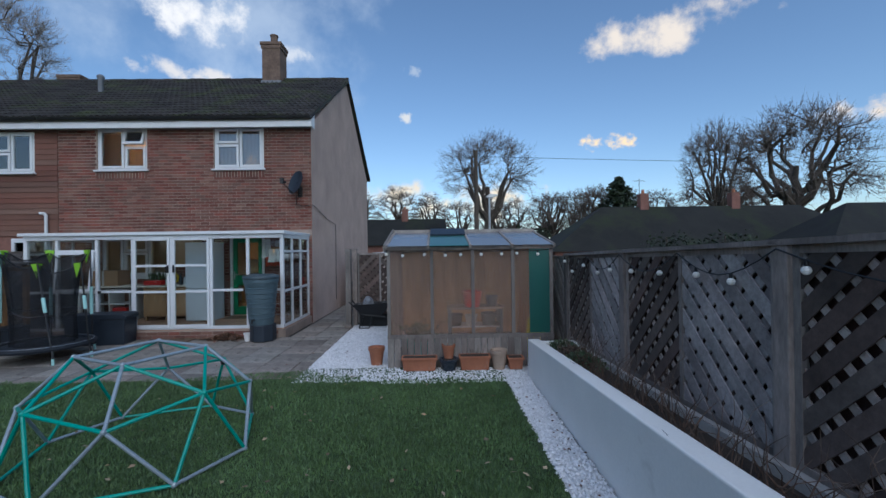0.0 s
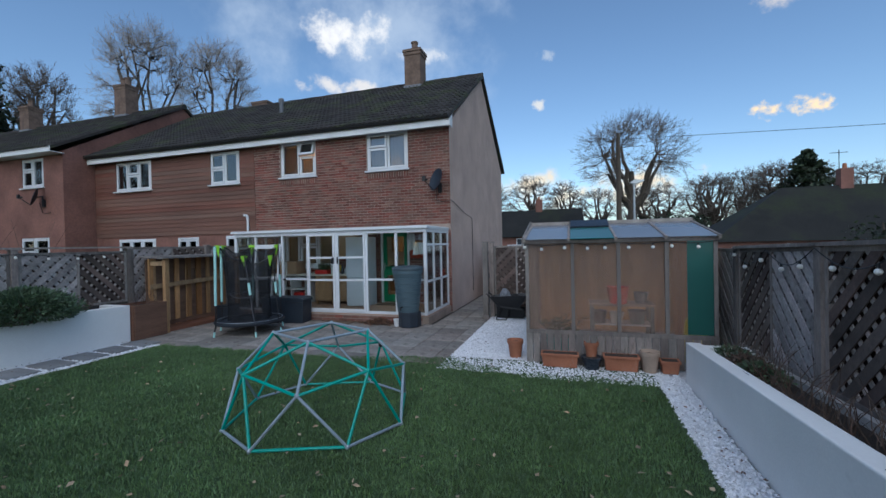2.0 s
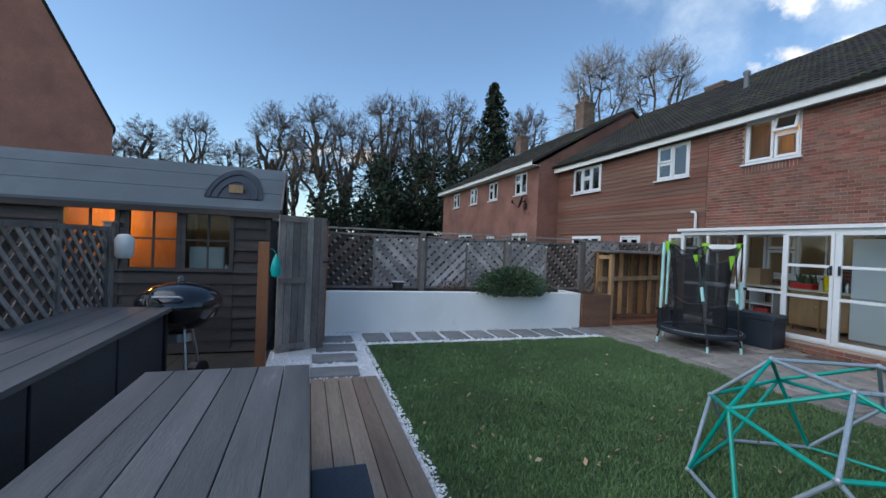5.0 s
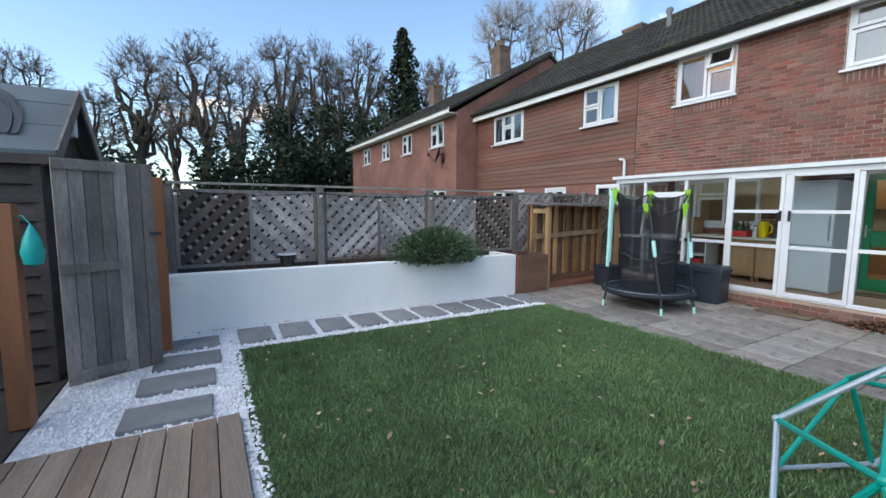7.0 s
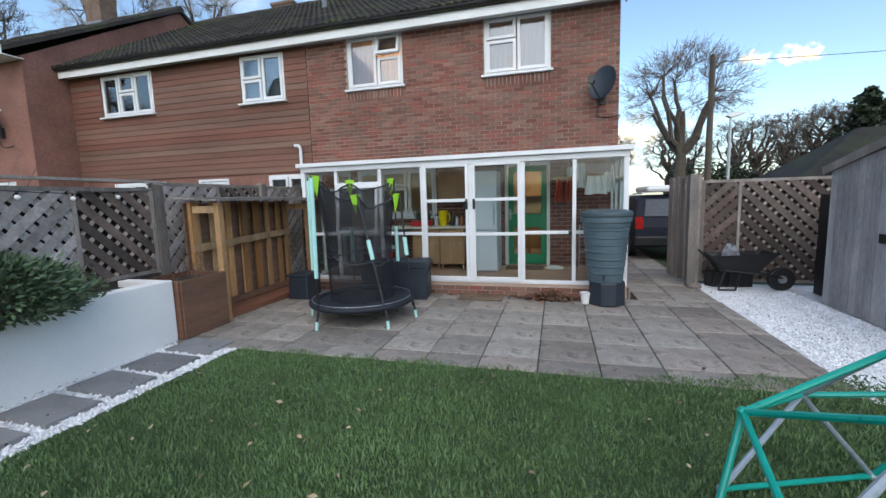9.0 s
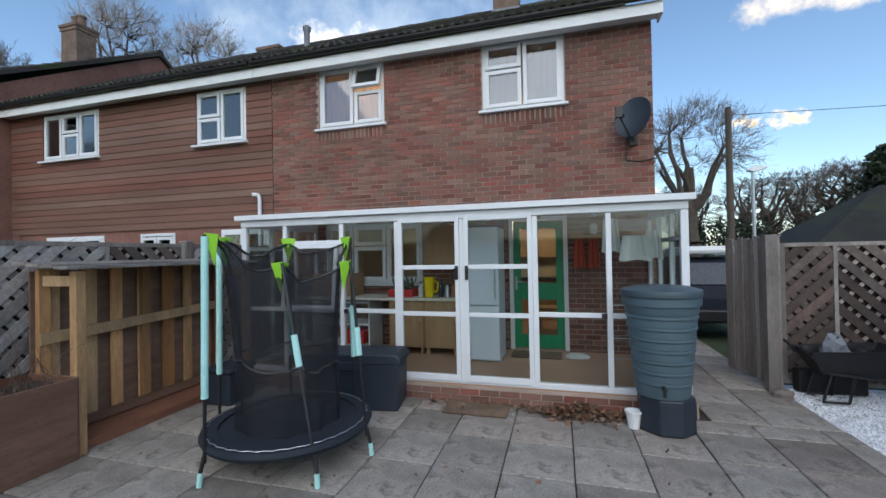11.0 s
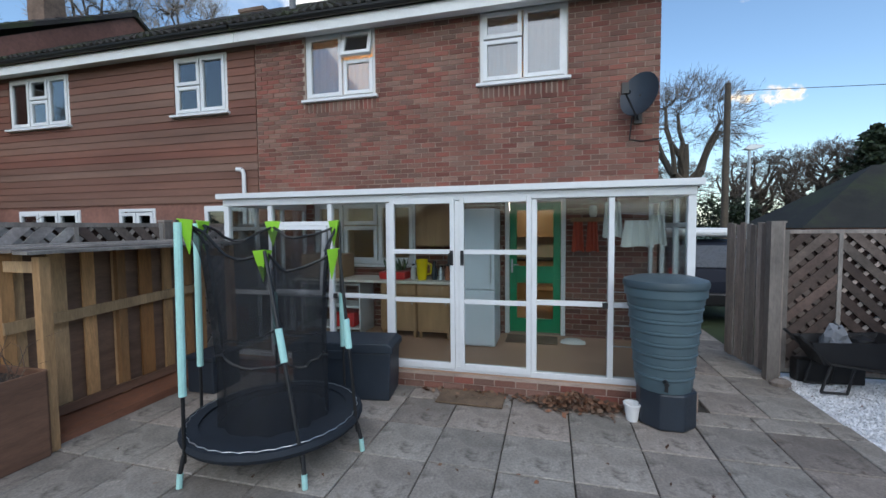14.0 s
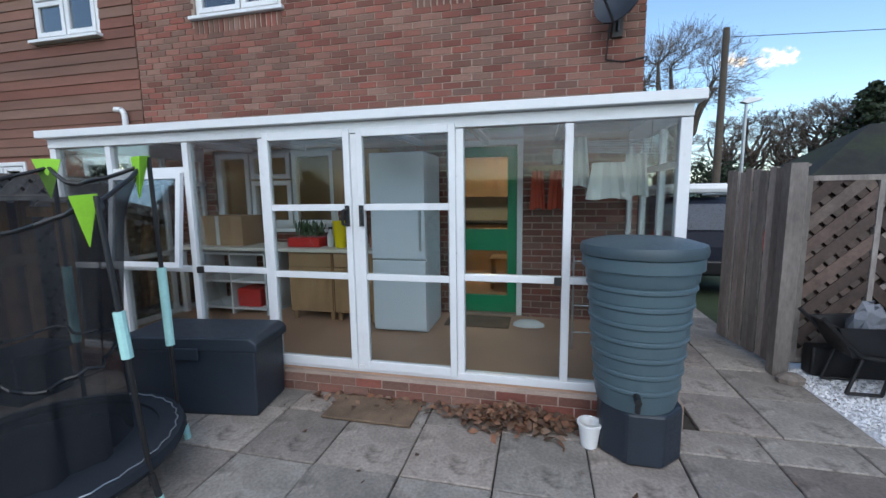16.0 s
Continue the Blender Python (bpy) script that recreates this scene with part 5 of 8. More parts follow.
for i, a in enumerate(POLES):
    bx, by = TX + (TR + 0.03) * math.cos(a), TY + (TR + 0.03) * math.sin(a)
    lean = Vector((math.cos(a), math.sin(a), 0)) * (-0.02 if i not in (0, 5) else -0.12)
    if i == 5: lean += Vector((-0.30, 0.1, 0))
    top = Vector((bx, by, 1.85 if i not in (0, 5) else 1.62)) + lean
    tops.append(top)
    p = part("pole", Shape().tube((bx, by, 0.16), top, 0.013, n=8), BLACK, tr)
    for lo, hi in ((0.28, 0.99),) if i in (3, 4) else ((0.46, 0.62),) if i in (0, 5) else ((0.3, 0.6),):
        q0, q1 = Vector((bx, by, 0.16)).lerp(top, lo), Vector((bx, by, 0.16)).lerp(top, hi)
        part("foam_sleeve", Shape().tube(q0, q1, 0.026, n=10), AQUA, p, "aqua foam sleeve")
    part("leg", Shape().tube((bx, by, 0.22), (bx + 0.03 * math.cos(a), by + 0.03 * math.sin(a), 0.1), 0.016, n=8), BLACK, tr)
    part("foot", Shape().tube((bx + 0.03 * math.cos(a), by + 0.03 * math.sin(a), 0.1), (bx + 0.04 * math.cos(a), by + 0.04 * math.sin(a), 0.0), 0.02, n=8), AQUA, tr, "aqua foot sleeve")
    inn = top + Vector((-math.cos(a), -math.sin(a), 0)) * 0.07
    t2 = Vector((-math.sin(a), math.cos(a), 0))
    part("corner_tab", Shape().prism([top + Vector((0, 0, 0.01)), top - t2 * 0.07 + Vector((0, 0, 0.0)) + (inn - top), inn - Vector((0, 0, 0.24)), top + t2 * 0.07 + (inn - top)], Vector((math.cos(a), math.sin(a), 0)) * 0.006), LIME, tr, "lime green corner tab")
s = Shape()
seg, levels = 8, 9
grid = []
for k in range(6):
    a, b = tops[k], tops[(k + 1) % 6]
    for j in range(seg):
        u = j / seg
        top = a.lerp(b, u) - Vector((0, 0, 0.03 + 0.13 * math.sin(math.pi * u) + 0.02 * math.sin(9 * u + k)))
        ang = POLES[k] + ((POLES[(k + 1) % 6] - POLES[k]) % (2 * math.pi)) * u
        inset = 0.05 + 0.06 * math.sin(math.pi * u)
        out = Vector((TX, TY, 0)) + Vector((math.cos(ang), math.sin(ang), 0)) * (TR - 0.25)
        col_ = []
        for l in range(levels):
            h = l / (levels - 1)
            fold = 0.02 * math.sin(5 * ang * 2 + 3 * h) + 0.015 * math.sin(17 * u + 4 * h)
            c = Vector((TX, TY, 0))
            rim = Vector((top.x, top.y, 0)) - (Vector((top.x, top.y, 0)) - c).normalized() * inset
            pos = rim.lerp(out, h ** 0.6) - (rim - c).normalized() * (0.03 * math.sin(math.pi * h) + fold)
            col_.append(Vector((pos.x, pos.y, top.z + (0.275 - top.z) * h)))
        grid.append(col_)
N = len(grid)
s.add([p for c in grid for p in c], [(i * levels + l, ((i + 1) % N) * levels + l, ((i + 1) % N) * levels + l + 1, i * levels + l + 1) for i in range(N) for l in range(levels - 1)])
part("safety_net", s, NET, tr, "torn sagging black mesh net", smooth=True)
part("net_hem", Shape().pipe([c[0] for c in grid] + [grid[0][0]], 0.012, 6), BLACK, tr)
part("net_band", Shape().pipe([c[5] for c in grid] + [grid[0][5]], 0.009, 6), BLACK, tr)

# pallet store with a board roof
ps = thing("pallet_store", (-8.75, 7.3, 0.0), "open store knocked up from pine pallets with a board roof", "log store")
# added dark sheet: gives the gaps between the planks their darkness
part("backing", Shape().box(-9.0, -8.985, 6.42, 8.46, 0.05, 1.58), REDWOOD, ps, "dark brown board added to darken the gaps")
for i in range(7):
    y = 6.5 + i * 0.285
    part("plank", Shape().box(-8.95, -8.925, y, y + 0.11 + 0.035 * (i % 3 == 1), 0.02, 1.6), NEWWOOD, ps)
for y in (6.42, 7.36, 8.38):
    part("post", Shape().box(-8.925, -8.872, y, y + 0.09, 0.0, 1.6), NEWWOOD, ps, bevel=0.004)
part("cross_rail", Shape().beam((-8.86, 6.42, 0.98), (-8.86, 8.47, 1.06), 0.022, 0.1), NEWWOOD, ps)
part("cross_rail", Shape().box(-8.87, -8.85, 6.42, 8.47, 0.1, 0.19), REDWOOD, ps)
for y in (6.42, 8.4):
    part("front_post", Shape().box(-8.5, -8.42, y, y + 0.08, 0.0, 1.58), NEWWOOD, ps, bevel=0.004)
    for z in (0.1, 1.45): part("side_rail", Shape().box(-8.86, -8.5, y + 0.02, y + 0.05, z, z + 0.09), NEWWOOD, ps)
for i in range(4):
    part("roof_board", Shape().prism([(-9.0 + i * 0.17, 6.3, 1.605 + 0.012 * (3 - i)), (-8.84 + i * 0.17, 6.3, 1.603 + 0.012 * (3 - i)), (-8.84 + i * 0.17, 6.3, 1.628 + 0.012 * (3 - i)), (-9.0 + i * 0.17, 6.3, 1.63 + 0.012 * (3 - i))], (0, 2.3, 0)), OLDWOOD, ps)
part("skid", Shape().box(-8.9, -8.5, 6.45, 8.45, 0.003, 0.08), REDWOOD, ps)
wb = thing("wooden_planter", (-8.65, 6.05, 0.0), "square brown wooden planter box with dead grass", "planter")
part("board", Shape().box(-8.4, -8.375, 5.73, 6.4, 0.004, 0.69), REDWOOD, wb, bevel=0.004)
part("board", Shape().box(-8.96, -8.4, 5.705, 5.73, 0.004, 0.69), REDWOOD, wb, bevel=0.004)
part("board", Shape().box(-8.96, -8.4, 6.4, 6.425, 0.004, 0.69), REDWOOD, wb, bevel=0.004)
part("back", Shape().box(-8.985, -8.96, 5.72, 6.41, 0.0, 0.69), REDWOOD, wb)
part("soil", Shape().box(-8.958, -8.402, 5.732, 6.398, 0.02, 0.63), SOIL, wb)


def stems(name, base, count, height, spread, material, label, category, seed=1, thick=0.004, leafy=0):
    """A clump of thin bent stems, with small leaves where leafy is given."""
    rng = random.Random(seed)
    t = thing(name, (base[0], base[1], base[2]), label, category)
    s, lf = Shape(), Shape()
    for i in range(count):
        p = Vector(base) + Vector((rng.uniform(-1, 1) * spread[0], rng.uniform(-1, 1) * spread[1], 0))
        d = Vector((rng.gauss(0, 0.35), rng.gauss(0, 0.35), 1)).normalized()
        h = height * rng.uniform(0.5, 1.1)
        for k in range(4):
            q = p + d * h / 4
            s.tube(p, q, thick * (1 - k * 0.2), thick * (0.8 - k * 0.2), 4, False)
            for j in range(leafy):
                e = p.lerp(q, rng.random())
                o = Vector((rng.gauss(0, 1), rng.gauss(0, 1), rng.gauss(0.4, 0.6))).normalized()
                w = o.cross(Vector((rng.gauss(0, 1), rng.gauss(0, 1), rng.gauss(0, 1)))).normalized() * 0.006
                l = rng.uniform(0.04, 0.08)
                lf.add([e - w, e + w, e + o * l + w * 0.6, e + o * l - w * 0.6], [(0, 1, 2, 3)])
            d = (d + Vector((rng.gauss(0, 0.25), rng.gauss(0, 0.25), rng.gauss(-0.12, 0.2)))).normalized()
            p = q
    tagged(part("stem_clump", s, DRY if leafy else material, t), kind="stuff")
    if leafy: part("foliage", lf, material, t)
    return t


stems("dead_grass", (-8.66, 6.05, 0.62), 34, 0.5, (0.22, 0.28), DRY, "dry bent stalks of dead grass in the planter", "plant", 4)
bin_ = thing("dark_tub", (-8.25, 7.95, 0.0), "dark plastic lidded tub beside the pallets", "tub")
part("tub", Shape().box(-8.4, -8.05, 7.7, 8.1, 0.0, 0.36), DARKPLASTIC, bin_, bevel=0.02)
part("lid", Shape().box(-8.42, -8.03, 7.68, 8.12, 0.362, 0.41), DARKPLASTIC, bin_, bevel=0.015)

# ---------- lawn things ----------
DX, DY, DR = -2.71, 3.61, 0.96
dome = thing("climbing_dome", (DX, DY, 0), "low climbing dome of green and silver tubes with a square top", "climbing frame")
rings = {"A": (0.87, 0.50, 4, 0), "B": (0.49, 0.88, 4, 0), "M": (0.60, 0.82, 4, 45), "P": (0.02, DR, 4, -26), "Q": (0.02, DR, 4, 26)}
node = {}
for k, (z, r, n, off) in rings.items():
    for i in range(n):
        a = radians(-70 + off + 90 * i)
        node[k, i] = Vector((DX + r * math.cos(a), DY + r * math.sin(a), z))
bars = []
for i in range(4):
    j = (i + 1) % 4
    bars += [("A", i, "A", j, 1), ("A", i, "B", i, 1), ("A", i, "M", i, 0), ("A", j, "M", i, 0), ("B", i, "M", i, 0), ("B", j, "M", i, 0)]
    bars += [("B", i, "P", i, 1), ("B", i, "Q", i, 1), ("M", i, "Q", i, 0), ("M", i, "P", j, 0), ("P", i, "Q", i, 0), ("Q", i, "P", j, 1)]
for a, b, c, d, silver in bars:
    part("tube", Shape().tube(node[a, b], node[c, d], 0.0145, n=8), GREYTUBE if silver else GREENTUBE, dome, "silver tube" if silver else "")
for k, p in node.items():
    part("joint", Shape().ball(p, 0.024, 8, 5), GREENTUBE if k[0] == "M" else GREYTUBE, dome)
part("climbing_hold", Shape().ball(node["M", 1] + Vector((0, 0, -0.03)), 0.035, 8, 5), BLACK, dome)

# ---------- greenhouse ----------
SILVERWOOD = mat("silvered_boards", (0.40, 0.38, 0.365), 0.88, 0.3, 2.0, 24, 0.35, stretch=(2, 2, 0.5), rnd="object", amount=0.2)
gh = thing("greenhouse", (0.48, 6.04, 0.0), "wooden greenhouse with milky polycarbonate front and a boarded side", "greenhouse")
GX0, GX1, GY0, GY1, GE, GRY, GRZ = -0.78, 1.73, 6.04, 8.6, 1.76, 7.32, 2.07
for x in (GX0, -0.13, 0.49, 1.1, GX1 - 0.05):
    part("post", Shape().box(x, x + 0.05, GY0, GY0 + 0.05, 0.0, GE), OLDWOOD, gh)
part("head_rail", Shape().box(GX0 - 0.02, GX1 + 0.02, GY0 - 0.012, GY0 + 0.06, GE, GE + 0.05), OLDWOOD, gh)
part("mid_rail", Shape().box(GX0, GX1, GY0 - 0.02, GY0 - 0.001, 0.43, 0.49), OLDWOOD, gh)
k = 25
for i in range(k):
    a = GX0 + (GX1 - GX0) * i / k
    part("plank", Shape().box(a, a + (GX1 - GX0) / k - 0.008, GY0 - 0.014 - 0.003 * (i % 2), GY0 - 0.001, 0.0, 0.428), OLDWOOD, gh)
xs = [GX0 + 0.05, -0.13, 0.49, 1.1, GX1 - 0.05]
xs[-1:] = [1.37]
for a, b in zip(xs, xs[1:]):
    part("sheet", Shape().box(a + (0.05 if a > GX0 + 0.06 else 0), b, GY0 + 0.018, GY0 + 0.024, 0.49, GE), POLY, gh, "milky polycarbonate sheet")
part("sheet", Shape().box(1.372, GX1 - 0.05, GY0 + 0.018, GY0 + 0.024, 0.49, GE), TEALSHEET, gh, "teal plastic sheet")
d = Vector((0, GRY - GY0 + 0.1, GRZ - GE - 0.05))
for i in range(4):
    a, b = GX0 + (GX1 - GX0) * i / 4, GX0 + (GX1 - GX0) * (i + 1) / 4
    p = Vector((a + 0.02, GY0 - 0.1, GE + 0.055))
    part("roof_sheet", Shape().prism([p, p + Vector((b - a - 0.04, 0, 0)), p + Vector((b - a - 0.04, 0, 0)) + d, p + d], (0, -0.003, 0.008)), GREENSHEET if i == 1 else POLYROOF, gh, "green roof sheet" if i == 1 else "white roof sheet")
for i in range(5):
    a = GX0 + (GX1 - GX0) * i / 4
    part("rafter", Shape().beam((a, GY0 - 0.1, GE + 0.05), Vector((a, GY0 - 0.1, GE + 0.05)) + d, 0.035, 0.05), OLDWOOD, gh)
part("ridge_board", Shape().box(GX0 - 0.02, GX1 + 0.02, GRY - 0.02, GRY + 0.04, GRZ - 0.04, GRZ + 0.06), OLDWOOD, gh)
p = Vector((GX0 + 0.65, GY0 + 0.85, GE + 0.055 + 0.19))
part("roof_vent", Shape().prism([p, p + Vector((0.6, 0, 0)), p + Vector((0.6, 0.42, 0.12)), p + Vector((0, 0.42, 0.12))], (0, -0.01, 0.025)), DARKPLASTIC, gh, "dark roof vent propped open")
part("rear_roof", Shape().prism([(GX0 - 0.02, GRY + 0.04, GRZ), (GX0 - 0.02, GY1 + 0.12, GE - 0.02), (GX0 - 0.02, GY1 + 0.12, GE - 0.05), (GX0 - 0.02, GRY + 0.04, GRZ - 0.03)], (GX1 - GX0 + 0.04, 0, 0)), FELT, gh)
part("rear_wall", Shape().box(GX0 + 0.03, GX1, GY1 - 0.03, GY1, 0.0, GE), NEWWOOD, gh)
part("east_sheet", Shape().prism([(GX1 - 0.02, GY0 + 0.06, 0.0), (GX1 - 0.02, GY0 + 0.75, 0.0), (GX1 - 0.02, GY0 + 0.75, GE + 0.1), (GX1 - 0.02, GY0 + 0.06, GE)], (0.01, 0, 0)), TEALSHEET, gh, "teal plastic end sheet")
part("east_wall", Shape().prism([(GX1 - 0.02, GY0 + 0.76, 0.0), (GX1 - 0.02, GY1 - 0.032, 0.0), (GX1 - 0.02, GY1 - 0.032, GE), (GX1 - 0.02, GRY, GRZ - 0.06), (GX1 - 0.02, GY0 + 0.76, GE + 0.1)], (0.018, 0, 0)), NEWWOOD, gh)
n = 20
for i in range(n):
    ya, yb = GY0 + 0.055 + (GY1 - GY0 - 0.06) * i / n, GY0 + 0.055 + (GY1 - GY0 - 0.06) * (i + 1) / n - 0.006
    za, zb = [GE + (GRZ - GE - 0.05) * (1 - abs(y - GRY) / (GRY - GY0)) for y in (ya, yb)]
    off = 0.012 if 6 <= i <= 11 else 0.0
    part("side_plank", Shape().prism([(GX0 - off, ya, 0.01), (GX0 - off, yb, 0.01), (GX0 - off, yb, min(zb, 1.85) if off else zb), (GX0 - off, ya, min(za, 1.85) if off else za)], (0.016, 0, 0)), SILVERWOOD, gh)
part("latch", Shape().box(GX0 - 0.035, GX0 - 0.013, 7.55, 7.63, 0.92, 1.02), BLACK, gh)
for y0, z0, y1, z1 in ((GY0 - 0.1, GE + 0.03, GRY, GRZ + 0.03), (GRY, GRZ + 0.03, GY1 + 0.12, GE + 0.0)):
    part("barge_board", Shape().beam((GX0 - 0.03, y0, z0), (GX0 - 0.03, y1, z1), 0.02, 0.1), OLDWOOD, gh)
bench = thing("potting_bench", (0.6, 6.4, 0.0), "slatted potting bench inside the greenhouse", "bench")
part("top", Shape().box(0.12, 1.0, 6.13, 6.6, 0.84, 0.87), OLDWOOD, bench)
for x in (0.14, 0.93):
    for y in (6.15, 6.53): part("leg", Shape().box(x, x + 0.05, y, y + 0.05, 0.0, 0.84), GREYPLASTIC, bench)
part("shelf", Shape().box(0.17, 0.95, 6.16, 6.56, 0.56, 0.58), UPVC, bench)
for (x, y, z, r, m, lab) in [(0.52, 6.26, 0.872, 0.15, REDPLASTIC, "red plastic bucket in the greenhouse"), (0.83, 6.28, 0.872, 0.1, GREYPLASTIC, "blue grey plastic tub on the bench"), (0.26, 6.27, 0.582, 0.11, BLUEPOT, "dark pot on the bench shelf"), (0.5, 6.26, 0.582, 0.1, CLOTH, "white pot on the bench shelf"), (0.77, 6.26, 0.582, 0.12, GREYPLASTIC, "blue grey pot on the bench shelf"), (-0.3, 6.3, 0.003, 0.22, TEAL, "green plastic tub in the greenhouse"), (-0.5, 6.28, 0.003, 0.14, GREYPLASTIC, "blue grey tub in the greenhouse")]:
    b = thing("bucket", (x, y, z), lab, "bucket")
    part("bucket", Shape().lathe((x, y, z), [(r * 0.75, 0), (r, r * 1.5), (r * 1.05, r * 1.5), (r * 1.05, r * 1.6), (r * 0.95, r * 1.6), (r * 0.7, 0.02), (0, 0.02)], 18), m, b, smooth=True)
stems("greenhouse_plant", (-0.3, 6.28, 0.33), 34, 0.38, (0.16, 0.1), SHRUB, "leafy green plant in a tub in the greenhouse", "plant", 9, 0.004, 7)
ys = thing("yellow_sack", (1.5, 6.22, 0.0), "yellow compost sack standing in the greenhouse", "sack")
part("sack", Shape().lathe((1.5, 6.22, 0.0), [(0.12, 0.0), (0.15, 0.1), (0.15, 0.5), (0.13, 0.66), (0.08, 0.72), (0.0, 0.73)], 9, 0.6), YELLOW, ys, smooth=True)


def round_pot(x, y, r, h, m, label):
    p = thing("plant_pot", (x, y, 0), label, "plant pot", "pots before the greenhouse")
    part("pot", Shape().lathe((x, y, 0), [(r * 0.7, 0), (r * 0.95, h * 0.78), (r * 1.06, h * 0.8), (r * 1.06, h), (r * 0.9, h), (r * 0.85, h * 0.85), (0, h * 0.84)], 22), m, p, smooth=True)
    part("soil", Shape().lathe((x, y, h * 0.845), [(r * 0.84, 0), (0, 0.012)], 18), SOIL, p)
    return p


def trough(x0, x1, y, h, m, label):
    p = thing("plant_trough", ((x0 + x1) / 2, y, 0), label, "plant trough", "pots before the greenhouse")
    d = 0.09
    part("trough", Shape().prism([(x0 + 0.02, y - d + 0.015, 0), (x1 - 0.02, y - d + 0.015, 0), (x1, y - d, h), (x0, y - d, h)], (0, 2 * d - 0.02, 0)), m, p, bevel=0.008)
    part("rim", Shape().box(x0 - 0.012, x1 + 0.012, y - d - 0.012, y - d + 0.006, h - 0.03, h + 0.006).box(x0 - 0.012, x1 + 0.012, y + d - 0.02, y + d, h - 0.03, h + 0.006).box(x0 - 0.012, x0 + 0.012, y - d + 0.006, y + d - 0.02, h - 0.03, h + 0.006).box(x1 - 0.012, x1 + 0.012, y - d + 0.006, y + d - 0.02, h - 0.03, h + 0.006), m, p, bevel=0.004)
    part("soil", Shape().box(x0 + 0.012, x1 - 0.012, y - d + 0.006, y + d - 0.02, h - 0.01, h + 0.001), SOIL, p)


round_pot(-0.98, 6.25, 0.12, 0.27, TERRA, "terracotta pot alone on the white gravel")
trough(-0.55, -0.05, 5.9, 0.19, TERRA, "long terracotta trough before the greenhouse")
round_pot(0.13, 5.88, 0.135, 0.17, BLUEPOT, "dark glazed bowl before the greenhouse")
pp = round_pot(0.13, 6.0 - 0.02, 0.095, 0.2, TERRA, "terracotta pot standing on a dark bowl")
pp.location.z = 0.15
trough(0.29, 0.73, 5.9, 0.2, TERRA, "terracotta trough with dry stems")
round_pot(0.87, 5.9, 0.12, 0.28, CREAMPOT, "pale clay pot before the greenhouse")
trough(1.0, 1.22, 5.9, 0.17, TERRA, "short terracotta trough by the white wall")
stems("dry_plant", (0.5, 5.88, 0.2), 9, 0.25, (0.15, 0.04), DRY, "dry stems standing in a terracotta trough", "plant", 12)

# ---------- side gate, wheelbarrow, car ----------
gate = thing("side_gate", (-2.05, 9.5, 0.0), "open boarded wooden side gate", "gate")
ga, gb = Vector((-2.06, 9.62, 0)), Vector((-2.22, 10.5, 0))
gd = (gb - ga).normalized()
for i in range(9):
    p = ga + gd * (0.1 * i) + Vector((gd.y, -gd.x, 0)) * (-0.016 * (i % 2))
    part("board", Shape().beam(p + gd * 0.048 + Vector((0, 0, 0.05)), p + gd * 0.048 + Vector((0, 0, 1.78 + 0.015 * (i % 3))), 0.086, 0.02, (gd.y, -gd.x, 0)), OLDWOOD, gate)
for z in (0.3, 0.95, 1.55):
    part("ledge", Shape().beam(ga + Vector((0.022, 0, z)), ga + gd * 0.9 + Vector((0.022, 0, z)), 0.02, 0.09), OLDWOOD, gate)
part("post", Shape().box(-2.16, -2.04, 9.5, 9.61, 0.0, 1.82), OLDWOOD, gate)
st = thing("rough_stone", (-2.05, 9.36, 0), "small rough stone by the gate post", "stone")
part("stone", Shape().lathe((-2.08, 9.38, 0), [(0.1, 0), (0.11, 0.04), (0.06, 0.075), (0, 0.08)], 9, 0.7), CREAMSTONE, st)

bar_ = thing("wheelbarrow", (-1.35, 9.35, 0.0), "dark wheelbarrow full of scraps parked by the fence", "wheelbarrow")
part("tray", Shape().add([(-1.8, 9.15, 0.55), (-0.95, 9.1, 0.6), (-0.95, 9.6, 0.6), (-1.8, 9.55, 0.55), (-1.65, 9.22, 0.3), (-1.15, 9.2, 0.3), (-1.15, 9.5, 0.3), (-1.65, 9.48, 0.3),
                       (-1.78, 9.17, 0.55), (-0.97, 9.12, 0.6), (-0.97, 9.58, 0.6), (-1.78, 9.53, 0.55), (-1.63, 9.24, 0.33), (-1.17, 9.22, 0.33), (-1.17, 9.48, 0.33), (-1.63, 9.46, 0.33)],
                      [(4, 7, 6, 5), (0, 4, 5, 1), (1, 5, 6, 2), (2, 6, 7, 3), (3, 7, 4, 0), (12, 13, 14, 15), (8, 9, 13, 12), (9, 10, 14, 13), (10, 11, 15, 14), (11, 8, 12, 15), (0, 1, 9, 8), (1, 2, 10, 9), (2, 3, 11, 10), (3, 0, 8, 11)]), BLACK, bar_)
for y in (9.2, 9.5):
    part("handle", Shape().pipe([(-2.0 + 0.1, y - 0.03, 0.62), (-1.6, y, 0.32), (-1.1, y, 0.27), (-0.8, 9.35 + (y - 9.35) * 0.3, 0.2)], 0.016), BLACK, bar_)
    part("leg", Shape().pipe([(-1.6, y, 0.3), (-1.68, y, 0.02), (-1.45, y, 0.02), (-1.4, y, 0.28)], 0.014), BLACK, bar_)
wh = part("wheel", Shape().tube((-0.8, 9.31, 0.18), (-0.8, 9.39, 0.18), 0.18, 0.18, 20), BLACK, bar_, bevel=0.02)
part("hub", Shape().tube((-0.8, 9.295, 0.18), (-0.8, 9.405, 0.18), 0.06, 0.06, 12), STEEL, wh)
junk = thing("clear_bag", (-1.45, 9.35, 0.35), "grey plastic bag lying in the wheelbarrow", "bag")
crumple = random.Random(31)
